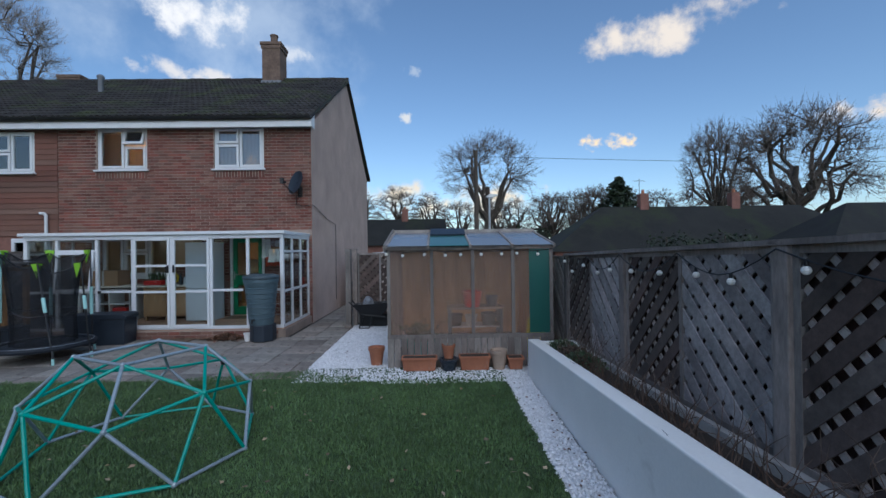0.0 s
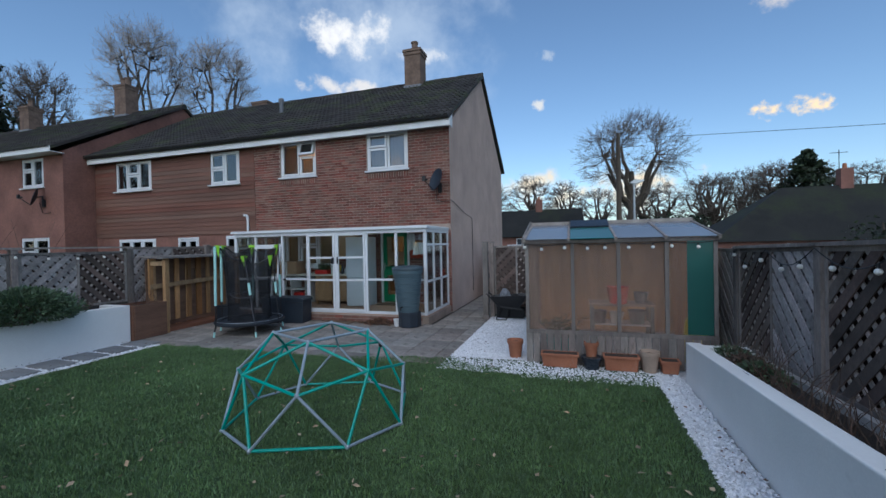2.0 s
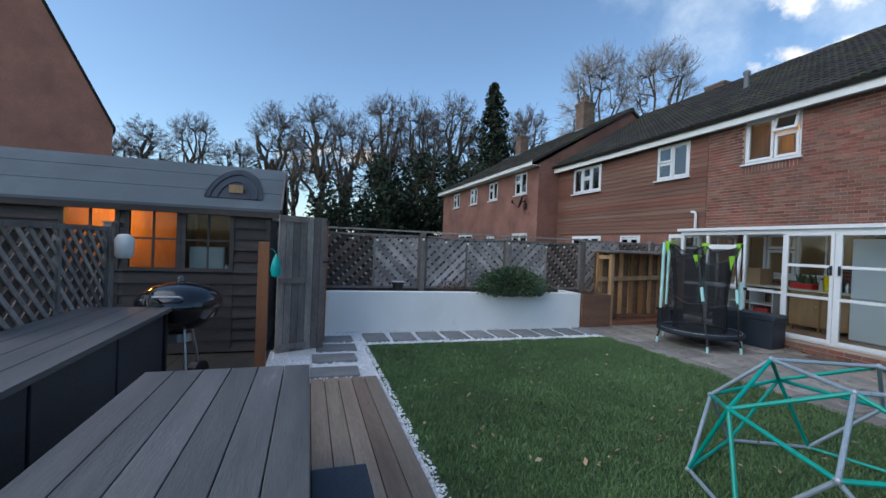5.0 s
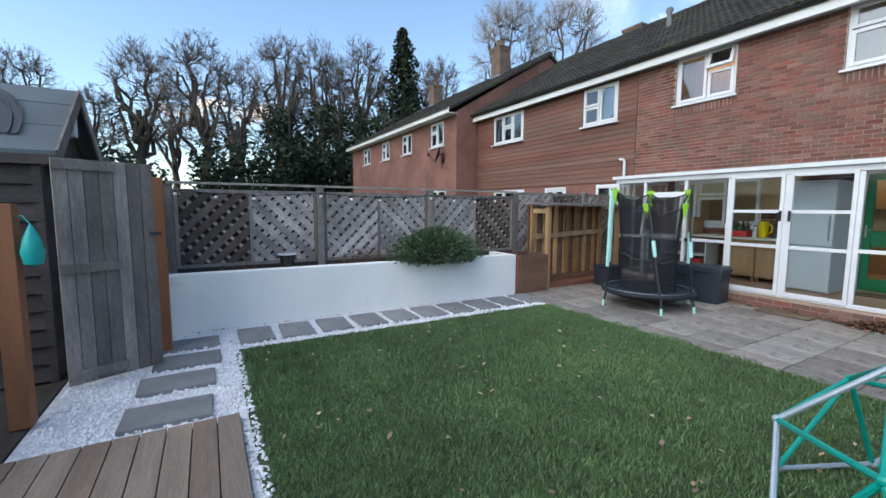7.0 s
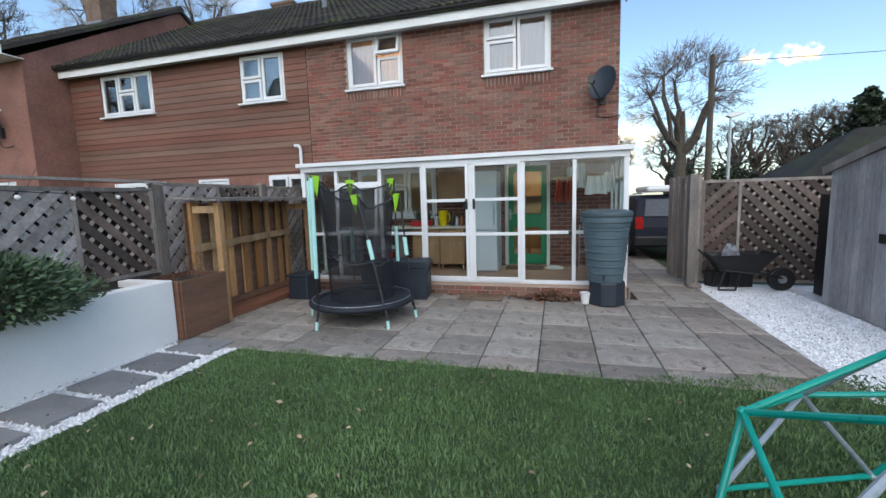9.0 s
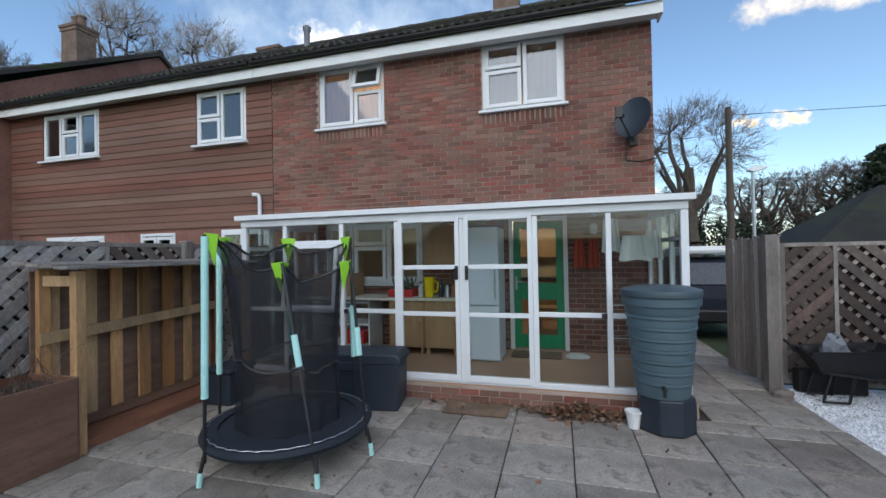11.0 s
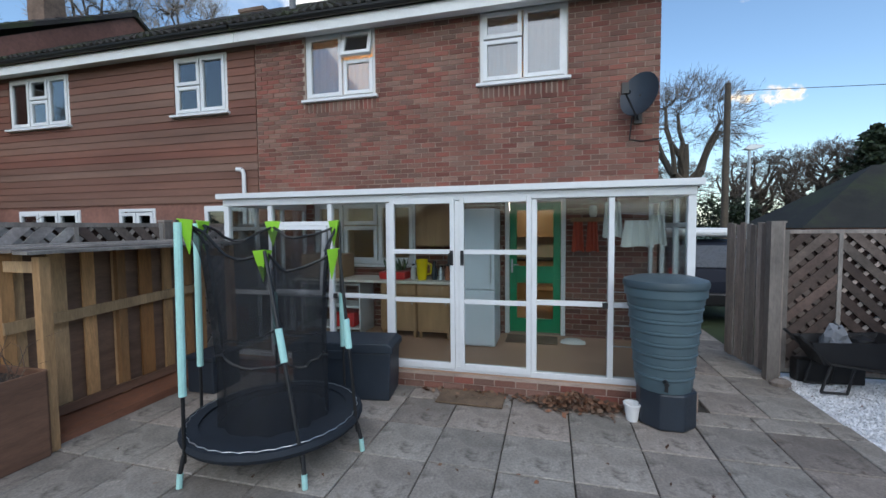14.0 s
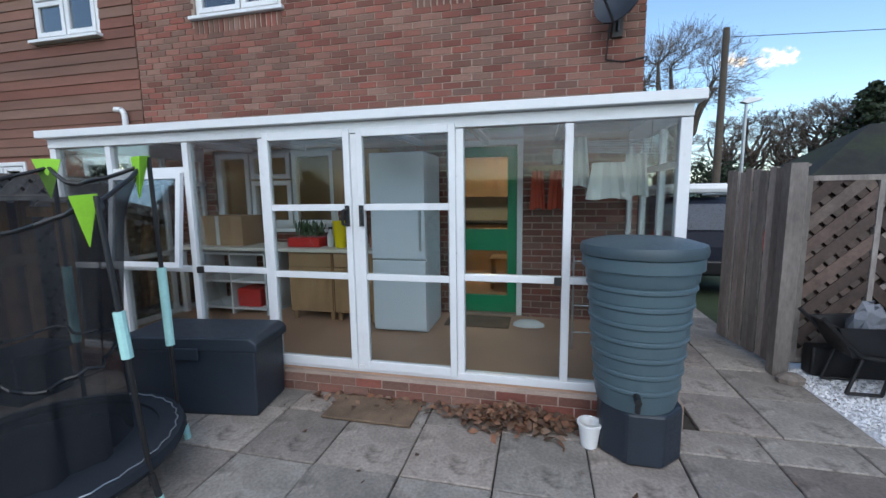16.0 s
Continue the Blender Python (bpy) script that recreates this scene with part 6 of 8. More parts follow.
s = Shape().lathe((-1.48, 9.35, 0.335), [(0.1, 0), (0.15, 0.08), (0.16, 0.16), (0.12, 0.24), (0.09, 0.3), (0.05, 0.36), (0.0, 0.37)], 13, 0.8)
s.v = [(v[0] + crumple.uniform(-0.03, 0.03), v[1] + crumple.uniform(-0.03, 0.03), max(0.335, v[2] + crumple.uniform(-0.03, 0.03))) for v in s.v]
part("bag", s, LEADWORK, junk)
junk2 = thing("dark_bag", (-1.25, 9.35, 0.35), "black plastic sack lying in the wheelbarrow", "bag")
part("bag", Shape().lathe((-1.25, 9.35, 0.335), [(0.08, 0), (0.12, 0.1), (0.1, 0.24), (0.0, 0.28)], 11), BLACK, junk2, smooth=True)
bt = thing("black_trough", (-1.6, 9.62, 0), "black plastic trough against the lattice fence", "tub")
part("trough", Shape().box(-1.85, -1.2, 9.55, 9.7, 0.0, 0.26), BLACK, bt, bevel=0.02)
for ob in (bar_, junk, junk2): ob.location.x -= 0.12
dp = thing("black_board", (-0.55, 9.3, 0), "tall black board leaning by the greenhouse", "board")
part("board", Shape().prism([(-0.55, 8.75, 0.0), (-0.5, 8.75, 0.0), (-0.5, 8.75, 1.45), (-0.55, 8.75, 1.45)], (0, 0.5, 0)), BLACK, dp)

car = thing("parked_car", (-1.64, 14.4, 0.0), "dark hatchback parked at the end of the side path", "car")
cx, cy = -1.64, 12.5
sil = [(0.0, 0.35), (0.03, 0.75), (0.1, 0.95), (0.45, 1.42), (0.9, 1.5), (2.1, 1.46), (2.9, 1.0), (3.8, 0.82), (3.95, 0.6), (3.9, 0.32), (0.1, 0.28)]
s = Shape()
n = len(sil)
ring = [[(cx + sx * (0.84 - 0.12 * max(0, z - 0.9) / 0.6), cy + y, z) for y, z in sil] for sx in (-1, 1)]
s.add(ring[0] + ring[1], [(i, (i + 1) % n, n + (i + 1) % n, n + i) for i in range(n)] + [tuple(reversed(range(n))), tuple(range(n, 2 * n))])
part("body", s, CARPAINT, car, bevel=0.06)
part("rear_window", Shape().prism([(cx - 0.6, cy + 0.12, 1.0), (cx + 0.6, cy + 0.12, 1.0), (cx + 0.52, cy + 0.42, 1.39), (cx - 0.52, cy + 0.42, 1.39)], (0, -0.012, 0.004)), BLUEPOT, car, "dark rear window")
part("bumper", Shape().box(cx - 0.82, cx + 0.82, cy - 0.06, cy + 0.1, 0.32, 0.55), BLACK, car, bevel=0.03)
for sx in (-1, 1):
    part("tail_light", Shape().box(cx + sx * 0.72 - 0.08, cx + sx * 0.72 + 0.08, cy - 0.01, cy + 0.06, 0.72, 1.0), REDLIGHT, car, "red tail light")
    for y in (0.7, 3.1):
        w = part("wheel", Shape().tube((cx + sx * 0.7, cy + y, 0.3), (cx + sx * 0.86, cy + y, 0.3), 0.31, 0.31, 24), BLACK, car)
        part("rim", Shape().tube((cx + sx * 0.861, cy + y, 0.3), (cx + sx * 0.87, cy + y, 0.3), 0.2, 0.18, 16), STEEL, w)
for sx in (-0.55, 0.55):
    part("roof_rail", Shape().tube((cx + sx, cy + 0.6, 1.55), (cx + sx, cy + 2.0, 1.53), 0.02), UPVC, car)
part("roof_box", Shape().box(cx - 0.5, cx + 0.45, cy + 0.5, cy + 2.0, 1.56, 1.72), UPVC, car, "white roof box", bevel=0.07)

# ---------- west side: shed, gate, deck, table, barbecue ----------
SX0, SX1, SY0, SY1, SE, SRX, SRZ = -9.0, -7.4, -4.6, -0.38, 2.02, -8.2, 2.66
shed = thing("garden_shed", (-7.4, -0.4, 0.0), "dark boarded garden shed with felt roof and lit windows", "shed")
WINS = [(-1.42, -0.84, 1.14, 1.94), (-2.06, -1.48, 1.14, 1.94), (-2.75, -2.17, 1.14, 1.94)]
rows = 13
for i in range(rows):
    z0, z1 = 0.02 + i * SE / rows, 0.02 + (i + 1) * SE / rows
    for a, b, c, d in holed(SY0, SY1, z0, z1, [(w[0] - 0.03, w[1] + 0.03, w[2] - 0.03, w[3] + 0.03) for w in WINS]):
        part("board", Shape().prism([(SX1 - 0.02, a, c), (SX1 + 0.034, a, c), (SX1 + 0.004, a, d), (SX1 - 0.02, a, d)], (0, b - a, 0)), SHEDWOOD, shed)
    part("board", Shape().prism([(SX0, SY1 - 0.02, z0), (SX0, SY1 + 0.022, z0), (SX0, SY1 + 0.004, z1), (SX0, SY1 - 0.02, z1)], (SX1 - SX0 - 0.022, 0, 0)), SHEDWOOD, shed)
part("gable", Shape().prism([(SX0, SY1 - 0.018, SE), (SX1 - 0.022, SY1 - 0.018, SE), (SRX, SY1 - 0.018, SRZ - 0.04)], (0, 0.03, 0)), SHEDWOOD, shed)
part("corner_post", Shape().box(SX1 - 0.022, SX1 + 0.03, SY1 - 0.03, SY1 + 0.03, 0.0, SE), SHEDWOOD, shed)
part("rear_wall", Shape().box(SX0 - 0.02, SX0, SY0, SY1, 0.0, SE).box(SX0, SX1 - 0.022, SY0 - 0.02, SY0, 0.0, SE), NEWWOOD, shed)
part("back_lining", Shape().box(SX0 + 0.75, SX0 + 0.77, SY0 + 0.05, SY1 - 0.05, 0.05, SE), NEWWOOD, shed)
# added wall that keeps the bulb's glow out of the first window
part("partition", Shape().box(SX0 + 0.78, SX1 - 0.03, -1.47, -1.45, 0.05, SE), NEWWOOD, shed)
part("floor", Shape().box(SX0, SX1 - 0.022, SY0, SY1 - 0.02, 0.0, 0.04), NEWWOOD, shed)
for sx, x in ((1, SX1 + 0.1), (-1, SX0 - 0.1)):
    part("roof_slope", Shape().prism([(x, SY0 - 0.1, SE - 0.05), (SRX, SY0 - 0.1, SRZ), (SRX, SY0 - 0.1, SRZ + 0.035), (x, SY0 - 0.1, SE - 0.015)], (0, SY1 - SY0 + 0.25, 0)), FELT, shed)
    part("barge_board", Shape().beam((x, SY1 + 0.165, SE - 0.06), (SRX, SY1 + 0.165, SRZ - 0.01), 0.02, 0.12), OLDWOOD, shed)
for f_ in (0.36, 0.72):
    xa_, xb_ = SX1 + 0.1 + (SRX - SX1 - 0.1) * f_, SX1 + 0.1 + (SRX - SX1 - 0.1) * (f_ + 0.03)
    za_, zb_ = SE - 0.015 + (SRZ - SE + 0.05) * f_, SE - 0.015 + (SRZ - SE + 0.05) * (f_ + 0.03)
    part("felt_lap", Shape().prism([(xa_, SY0 - 0.1, za_), (xb_, SY0 - 0.1, zb_), (xb_, SY0 - 0.1, zb_ + 0.006), (xa_, SY0 - 0.1, za_ + 0.01)], (0, SY1 - SY0 + 0.25, 0)), FELT, shed)
part("eaves_board", Shape().box(SX1 + 0.08, SX1 + 0.1, SY0 - 0.1, SY1 + 0.15, SE - 0.13, SE - 0.052), SHEDWOOD, shed)
for a, b, c, d in WINS:
    w = part("window", Shape().box(SX1 - 0.02, SX1 + 0.035, a - 0.028, a + 0.025, c - 0.028, d + 0.028).box(SX1 - 0.02, SX1 + 0.035, b - 0.025, b + 0.028, c - 0.028, d + 0.028).box(SX1 - 0.02, SX1 + 0.035, a + 0.025, b - 0.025, c - 0.028, c + 0.02).box(SX1 - 0.02, SX1 + 0.035, a + 0.025, b - 0.025, d - 0.02, d + 0.028)
             .box(SX1 - 0.005, SX1 + 0.02, (a + b) / 2 - 0.012, (a + b) / 2 + 0.012, c + 0.02, d - 0.02).box(SX1 - 0.005, SX1 + 0.02, a + 0.025, (a + b) / 2 - 0.012, (c + d) / 2 - 0.012, (c + d) / 2 + 0.012).box(SX1 - 0.005, SX1 + 0.02, (a + b) / 2 + 0.012, b - 0.025, (c + d) / 2 - 0.012, (c + d) / 2 + 0.012), SHEDWOOD, shed)
    part("pane", Shape().box(SX1 + 0.002, SX1 + 0.006, a + 0.02, b - 0.02, c + 0.015, d - 0.015), GLASS, w)
sl = bpy.data.lights.new("shed_bulb", "POINT")
sl.energy, sl.color, sl.shadow_soft_size = 15.0, (1.0, 0.38, 0.06), 0.05
new("shed_bulb", sl).location = (-7.75, -2.5, 1.85)
inside = thing("white_sheet", (-7.55, -1.1, 0.9), "pale folded sheets stacked behind the shed window", "cloth")
part("sheet", Shape().box(-7.62, -7.5, -1.38, -0.95, 1.0, 1.45).box(-7.62, -7.5, -0.94, -0.7, 1.0, 1.2).box(-7.62, -7.5, -1.38, -0.6, 0.05, 0.998), CLOTH, inside, bevel=0.02)
ven = thing("roof_arch", (-7.7, -0.95, 2.45), "half round wire arch lying on the shed roof", "wire arch")
slope = (SRZ - SE + 0.05) / (SRX - SX1 - 0.1)
def on_roof(x, lift=0.03): return SE - 0.015 + slope * (x - SX1 - 0.1) + lift
for k, r in enumerate((0.36, 0.3, 0.2)):
    part("wire", Shape().pipe([(-7.45 - 0.62 * r / 0.36 * math.sin(a), -0.85 + r * math.cos(a), on_roof(-7.45 - 0.62 * r / 0.36 * math.sin(a))) for a in [math.pi * q / 14 for q in range(15)]], 0.007, 5), BLACK, ven)
part("panel", Shape().prism([(-7.46 - 0.6 * math.sin(a), -0.85 + 0.35 * math.cos(a), on_roof(-7.46 - 0.6 * math.sin(a), 0.008)) for a in [math.pi * q / 14 for q in range(15)]], (0, 0, 0.012)), DARKPLASTIC, ven)
part("badge", Shape().box(-7.66, -7.55, -0.93, -0.75, on_roof(-7.55), on_roof(-7.66) + 0.03), OAK, ven, "small yellow wooden house")
for (y, z, lab) in ((-0.2, 1.86, "white security lamp under the shed gable"), (-0.2, 2.21, "small white camera under the shed gable")):
    q = thing("wall_lamp", (-7.75, -0.3, z), lab, "lamp")
    part("box", Shape().box(-7.72 if z < 2.2 else -8.05, -7.6 if z < 2.2 else -7.93, -0.35, -0.22, z, z + (0.1 if z < 2.2 else 0.2)), UPVC, q, bevel=0.01)
gp = thing("gate_post", (-6.5, -0.32, 0), "orange brown stained square post", "post")
part("post", Shape().box(-6.57, -6.45, -0.4, -0.28, 0.0, 1.56), POSTWOOD, gp, bevel=0.006)
tb = thing("hanging_net_bag", (-6.45, -0.2, 1.2), "turquoise plastic peg bag hanging on the post", "bag")
part("bag", Shape().lathe((-6.47, -0.2, 1.13), [(0.0, 0), (0.05, 0.02), (0.065, 0.1), (0.045, 0.2), (0.012, 0.28), (0.0, 0.3)], 14), TEAL, tb, smooth=True)
part("loop", Shape().pipe([(-6.47, -0.2, 1.42), (-6.48, -0.24, 1.48), (-6.5, -0.28, 1.47)], 0.004, 5), TEAL, tb)
sg = thing("garden_gate", (-7.1, 0.0, 0.0), "tall grey boarded gate standing open", "gate")
ga, gb = Vector((-7.07, -0.22, 0)), Vector((-7.36, 0.42, 0))
gd = (gb - ga).normalized()
for i in range(7):
    p = ga + gd * (0.1 * i + 0.05)
    part("board", Shape().beam(p + Vector((0, 0, 0.04)), p + Vector((0, 0, 1.93)), 0.094, 0.022, (gd.y, -gd.x, 0)), OLDWOOD, sg)
gn = Vector((gd.y, -gd.x, 0))
for z in (0.12, 1.03, 1.88):
    part("ledge", Shape().beam(ga + gn * 0.022 + Vector((0, 0, z)), ga + gd * 0.42 + gn * 0.022 + Vector((0, 0, z)), 0.022, 0.075), OLDWOOD, sg)
part("latch", Shape().box(-7.33, -7.29, 0.38, 0.47, 1.28, 1.31), BLACK, sg)
ep = thing("end_post", (-7.87, 0.41, 0), "orange brown post at the end of the fence", "post")
part("post", Shape().box(-7.93, -7.81, 0.36, 0.46, 0.0, 1.84), POSTWOOD, ep, bevel=0.005)
part("board", Shape().box(-9.1, -8.46, 0.27, 0.3, 0.05, 1.8), OLDWOOD, ep)

# kettle barbecue
bx, by = -6.06, -1.1
bq = thing("kettle_barbecue", (bx, by, 0), "black kettle barbecue on steel legs", "barbecue")
bq.scale = (1.1, 1.1, 1.08)
part("bowl", Shape().lathe((bx, by, 0.55), [(0.05, 0), (0.2, 0.04), (0.31, 0.14), (0.345, 0.25), (0.36, 0.25), (0.36, 0.27)], 30), ENAMEL, bq, smooth=True)
part("lid", Shape().lathe((bx, by, 0.823), [(0.365, 0), (0.36, 0.03), (0.325, 0.1), (0.22, 0.165), (0.08, 0.195), (0, 0.2)], 30), ENAMEL, bq, smooth=True)
part("handle", Shape().pipe([(bx + 0.33, by - 0.1, 0.9), (bx + 0.42, by - 0.1, 0.93), (bx + 0.42, by + 0.1, 0.93), (bx + 0.33, by + 0.1, 0.9)], 0.013).pipe([(bx - 0.05, by, 1.03), (bx - 0.05, by, 1.07), (bx + 0.07, by, 1.07), (bx + 0.07, by, 1.03)], 0.011), STEEL, bq)
part("ash_catcher", Shape().lathe((bx, by, 0.44), [(0.09, 0), (0.11, 0.01), (0.11, 0.09), (0.06, 0.11)], 18), STEEL, bq, smooth=True)
for a in (30, 150, 270):
    c, q = math.cos(radians(a)), math.sin(radians(a))
    part("leg", Shape().tube((bx + 0.14 * c, by + 0.14 * q, 0.6), (bx + 0.27 * c, by + 0.27 * q, 0.0 if a != 150 else 0.09), 0.013), STEEL, bq)
part("wheel", Shape().tube((bx - 0.27, by + 0.08, 0.09), (bx - 0.22, by + 0.16, 0.09), 0.09, 0.09, 16), BLACK, bq)

# outdoor kitchen counter and lattice screen
ct = thing("outdoor_counter", (-5.0, -1.3, 0), "dark outdoor kitchen counter with a grey wooden top", "counter")
part("body", Shape().box(-5.62, -2.6, -1.7, -1.14, 0.05, 0.86), DARKPLASTIC, ct)
for x in (-5.6, -4.6, -3.6): part("door", Shape().box(x, x + 0.97, -1.138, -1.118, 0.1, 0.84), DARKPLASTIC, ct, bevel=0.006)
for i in range(4): part("plank", Shape().box(-5.7, -2.55, -1.8 + i * 0.185, -1.62 + i * 0.185, 0.862, 0.9), TABLEWOOD, ct, bevel=0.004)
part("leg", Shape().box(-5.68, -5.625, -1.16, -1.1, 0.0, 0.86), BLACK, ct)
fence_panel((-6.3, -1.86), (-4.5, -1.86), 0.75, 1.66, ((-1, True), (-1, True)), "lattice screen", "weathered lattice screen behind the outdoor counter", False)
fence_post(-6.35, -1.86, 0.0, 1.7, 0.08)
fence_post(-4.45, -1.86, 0.0, 1.7, 0.08)
lan = thing("hanging_lantern", (-6.3, -1.7, 1.3), "white lantern hanging from the lattice post", "lantern")
part("lantern", Shape().lathe((-6.3, -1.7, 1.33), [(0.06, 0), (0.085, 0.03), (0.09, 0.2), (0.06, 0.25), (0.02, 0.26)], 14), BULB, lan, smooth=True)
part("hook", Shape().pipe([(-6.3, -1.7, 1.59), (-6.3, -1.7, 1.64), (-6.33, -1.82, 1.66)], 0.004, 5), BLACK, lan)

# deck
deck = thing("deck", (-3.0, 0.3, 0), "timber deck of long grooved boards", "deck", kind="structure")
for i in range(16):
    y1 = 0.99 - i * 0.15
    part("board", Shape().box(-5.93, 1.1, y1 - 0.143, y1, 0.0, 0.03), DECKWOOD, deck, bevel=0.003)
part("joist", Shape().box(-5.9, 1.05, -1.4, 0.95, -0.05, -0.002), SOIL, deck)
setting("patio_behind", Shape().box(-9.0, 1.2, -5.0, -1.41, -0.05, -0.005).box(-9.0, -5.94, -1.4, -0.31, -0.05, -0.005), JOINT, "bare ground beside the deck")

# table and bench
tab = thing("garden_table", (-3.2, -0.25, 0.03), "long grey weathered plank garden table", "table")
for i in range(6):
    y0 = -0.75 + i * 0.16
    part("plank", Shape().box(-4.0, -2.0, y0, y0 + 0.155, 0.725, 0.76), TABLEWOOD, tab, bevel=0.004)
part("apron", Shape().box(-3.9, -2.1, -0.68, -0.65, 0.62, 0.724).box(-3.9, -2.1, 0.11, 0.14, 0.62, 0.724).box(-3.9, -3.87, -0.65, 0.11, 0.62, 0.724).box(-2.13, -2.1, -0.65, 0.11, 0.62, 0.724), TABLEWOOD, tab)
for x in (-3.86, -2.22):
    for y in (-0.64, 0.03): part("leg", Shape().box(x, x + 0.08, y, y + 0.08, 0.03, 0.724), TABLEWOOD, tab)
bn = thing("garden_bench", (-2.9, 0.4, 0.03), "low dark bench pushed under the table", "bench")
part("seat", Shape().box(-3.22, -2.3, 0.22, 0.5, 0.41, 0.45), DARKPLASTIC, bn, bevel=0.008)
for x in (-3.16, -2.42):
    for y in (0.25, 0.43): part("leg", Shape().box(x, x + 0.04, y, y + 0.04, 0.03, 0.41), AQUA, bn)

# raised beds
bp = thing("black_pot", (-8.75, 1.85, 0.64), "small black pot standing in the raised bed", "pot")
part("pale_rim", Shape().lathe((-8.72, 1.8, 0.883), [(0.098, 0), (0.122, 0), (0.122, 0.012), (0.098, 0.012), (0.098, 0)], 20), UPVC, bp, "pale rim")
part("pot", Shape().lathe((-8.72, 1.8, 0.642), [(0.07, 0), (0.1, 0.2), (0.12, 0.21), (0.12, 0.24), (0.1, 0.24), (0.07, 0.05), (0, 0.05)], 18), BLACK, bp, smooth=True)


def bush(name, centre, radii, count, label, material, seed=1, leaf=(0.05, 0.09), width=0.012):
    rng = random.Random(seed)
    t = thing(name, centre, label, "shrub")
    s, w = Shape(), Shape()
    for i in range(count):
        u, a = rng.uniform(-0.35, 1), rng.uniform(0, 6.28)
        k = math.sqrt(max(0, 1 - u * u)) * rng.uniform(0.65, 1.12)
        droop = 1.0 if rng.random() > 0.2 else 1.25
        e = Vector((centre[0] + radii[0] * k * math.cos(a) * droop, centre[1] + radii[1] * k * math.sin(a) * droop, centre[2] + radii[2] * u * rng.uniform(0.7, 1.1)))
        o = (e - Vector(centre) + Vector((0, 0, rng.uniform(-0.1, 0.15)))).normalized() + Vector((rng.gauss(0, 0.4), rng.gauss(0, 0.4), rng.gauss(0, 0.4)))
        o.normalize()
        side = o.cross(Vector((rng.gauss(0, 1), rng.gauss(0, 1), rng.gauss(0, 1)))).normalized() * width
        l = rng.uniform(*leaf)
        s.add([e - side * 0.5, e + o * l * 0.5 - side, e + o * l, e + o * l * 0.5 + side], [(0, 1, 2, 3)])
        if i % 60 == 0: w.tube(Vector(centre) - Vector((0, 0, radii[2] * 0.5)), e, 0.008, 0.003, 4, False)
    tagged(part("stem_clump", w, DRY, t), kind="stuff")
    part("foliage", s, material, t)
    return t


bush("rosemary_bush", (-8.45, 4.05, 0.82), (0.36, 0.6, 0.36), 9000, "spreading grey green bush hanging over the white wall", SHRUB, 7)
for i, (y, h) in enumerate([(2.9, 0.3), (3.2, 0.35), (5.0, 0.35), (1.2, 0.2)]):
    stems("dead_plant", (-8.8, y, 0.64), 26, h, (0.12, 0.22), DRY, "brown dead stems standing in the raised bed", "plant", 20 + i, 0.004, 3 if i in (0, 2) else 0)
for i in range(16):
    y = 5.0 - i * 0.34
    z = 0.36 + 0.0236 * (5.475 - y)
    stems("bare_shrub", (1.66, y, z), 17, 0.52, (0.14, 0.2), DRY, "bare brown winter stems in the raised bed", "plant", 40 + i, 0.005)
for i, (y, r) in enumerate([(5.2, 0.1), (4.8, 0.09), (4.5, 0.07)]):
    z = 0.36 + 0.0236 * (5.475 - y)
    bush("low_bush", (1.62, y, z + 0.06), (0.16, 0.24, 0.1), 500, "low green and brown plant in the raised bed", SHRUB if i != 1 else DRY, 60 + i, (0.03, 0.06), 0.014)
for i in range(14):
    y = 5.2 - i * 0.2
    z = 0.362 + 0.0236 * (5.475 - y)
    q = thing("bed_stone", (1.5, y, z), "rough grey stone on the raised bed soil", "stone", "stones in the raised bed")
    part("stone", Shape().lathe((1.47 + 0.06 * math.sin(i * 2.3), y, z), [(0.05, 0), (0.06, 0.025), (0.035, 0.06), (0, 0.065)], 7, 0.8), CREAMSTONE, q)


def festoon(name, points, sag, count, label):
    """A dark cable hung between points, with small white globes."""
    t = thing(name, points[0], label, "string lights")
    line = []
    for a, b in zip(points, points[1:]):
        a, b = Vector(a), Vector(b)
        for k in range(8): line.append(a.lerp(b, k / 8) - Vector((0, 0, sag * math.sin(math.pi * k / 8))))
    line.append(Vector(points[-1]))
    part("cable", Shape().pipe(line, 0.005, 5), BLACK, t)
    for i in range(count):
        p = line[min(len(line) - 1, int(i * len(line) / count))]
        part("socket", Shape().tube(p, p - Vector((0, 0, 0.035)), 0.011, n=7), BLACK, t)
        part("globe", Shape().ball(p - Vector((0, 0, 0.054)), 0.025, 10, 6), BULB, t, "white globe")


festoon("string_lights", [(GX0, GY0 - 0.04, 1.76), (-0.13, GY0 - 0.04, 1.76), (0.49, GY0 - 0.04, 1.76), (1.1, GY0 - 0.04, 1.76), (GX1, GY0 - 0.04, 1.76)], 0.03, 9, "string of white globe lights along the greenhouse")
festoon("string_lights", [(1.9, 6.0, 1.62), (1.9, 5.1, 1.65), (1.9, 4.15, 1.68), (1.9, 3.1, 1.7), (1.9, 2.13, 1.73), (1.9, 0.6, 1.74)], 0.16, 11, "string of white globe lights along the fence")
festoon("string_lights", [(-9.05, 0.5, 1.76), (-9.05, 2.36, 1.76), (-9.05, 4.26, 1.76), (-9.05, 6.1, 1.76)], 0.05, 12, "string of white globe lights along the fence")

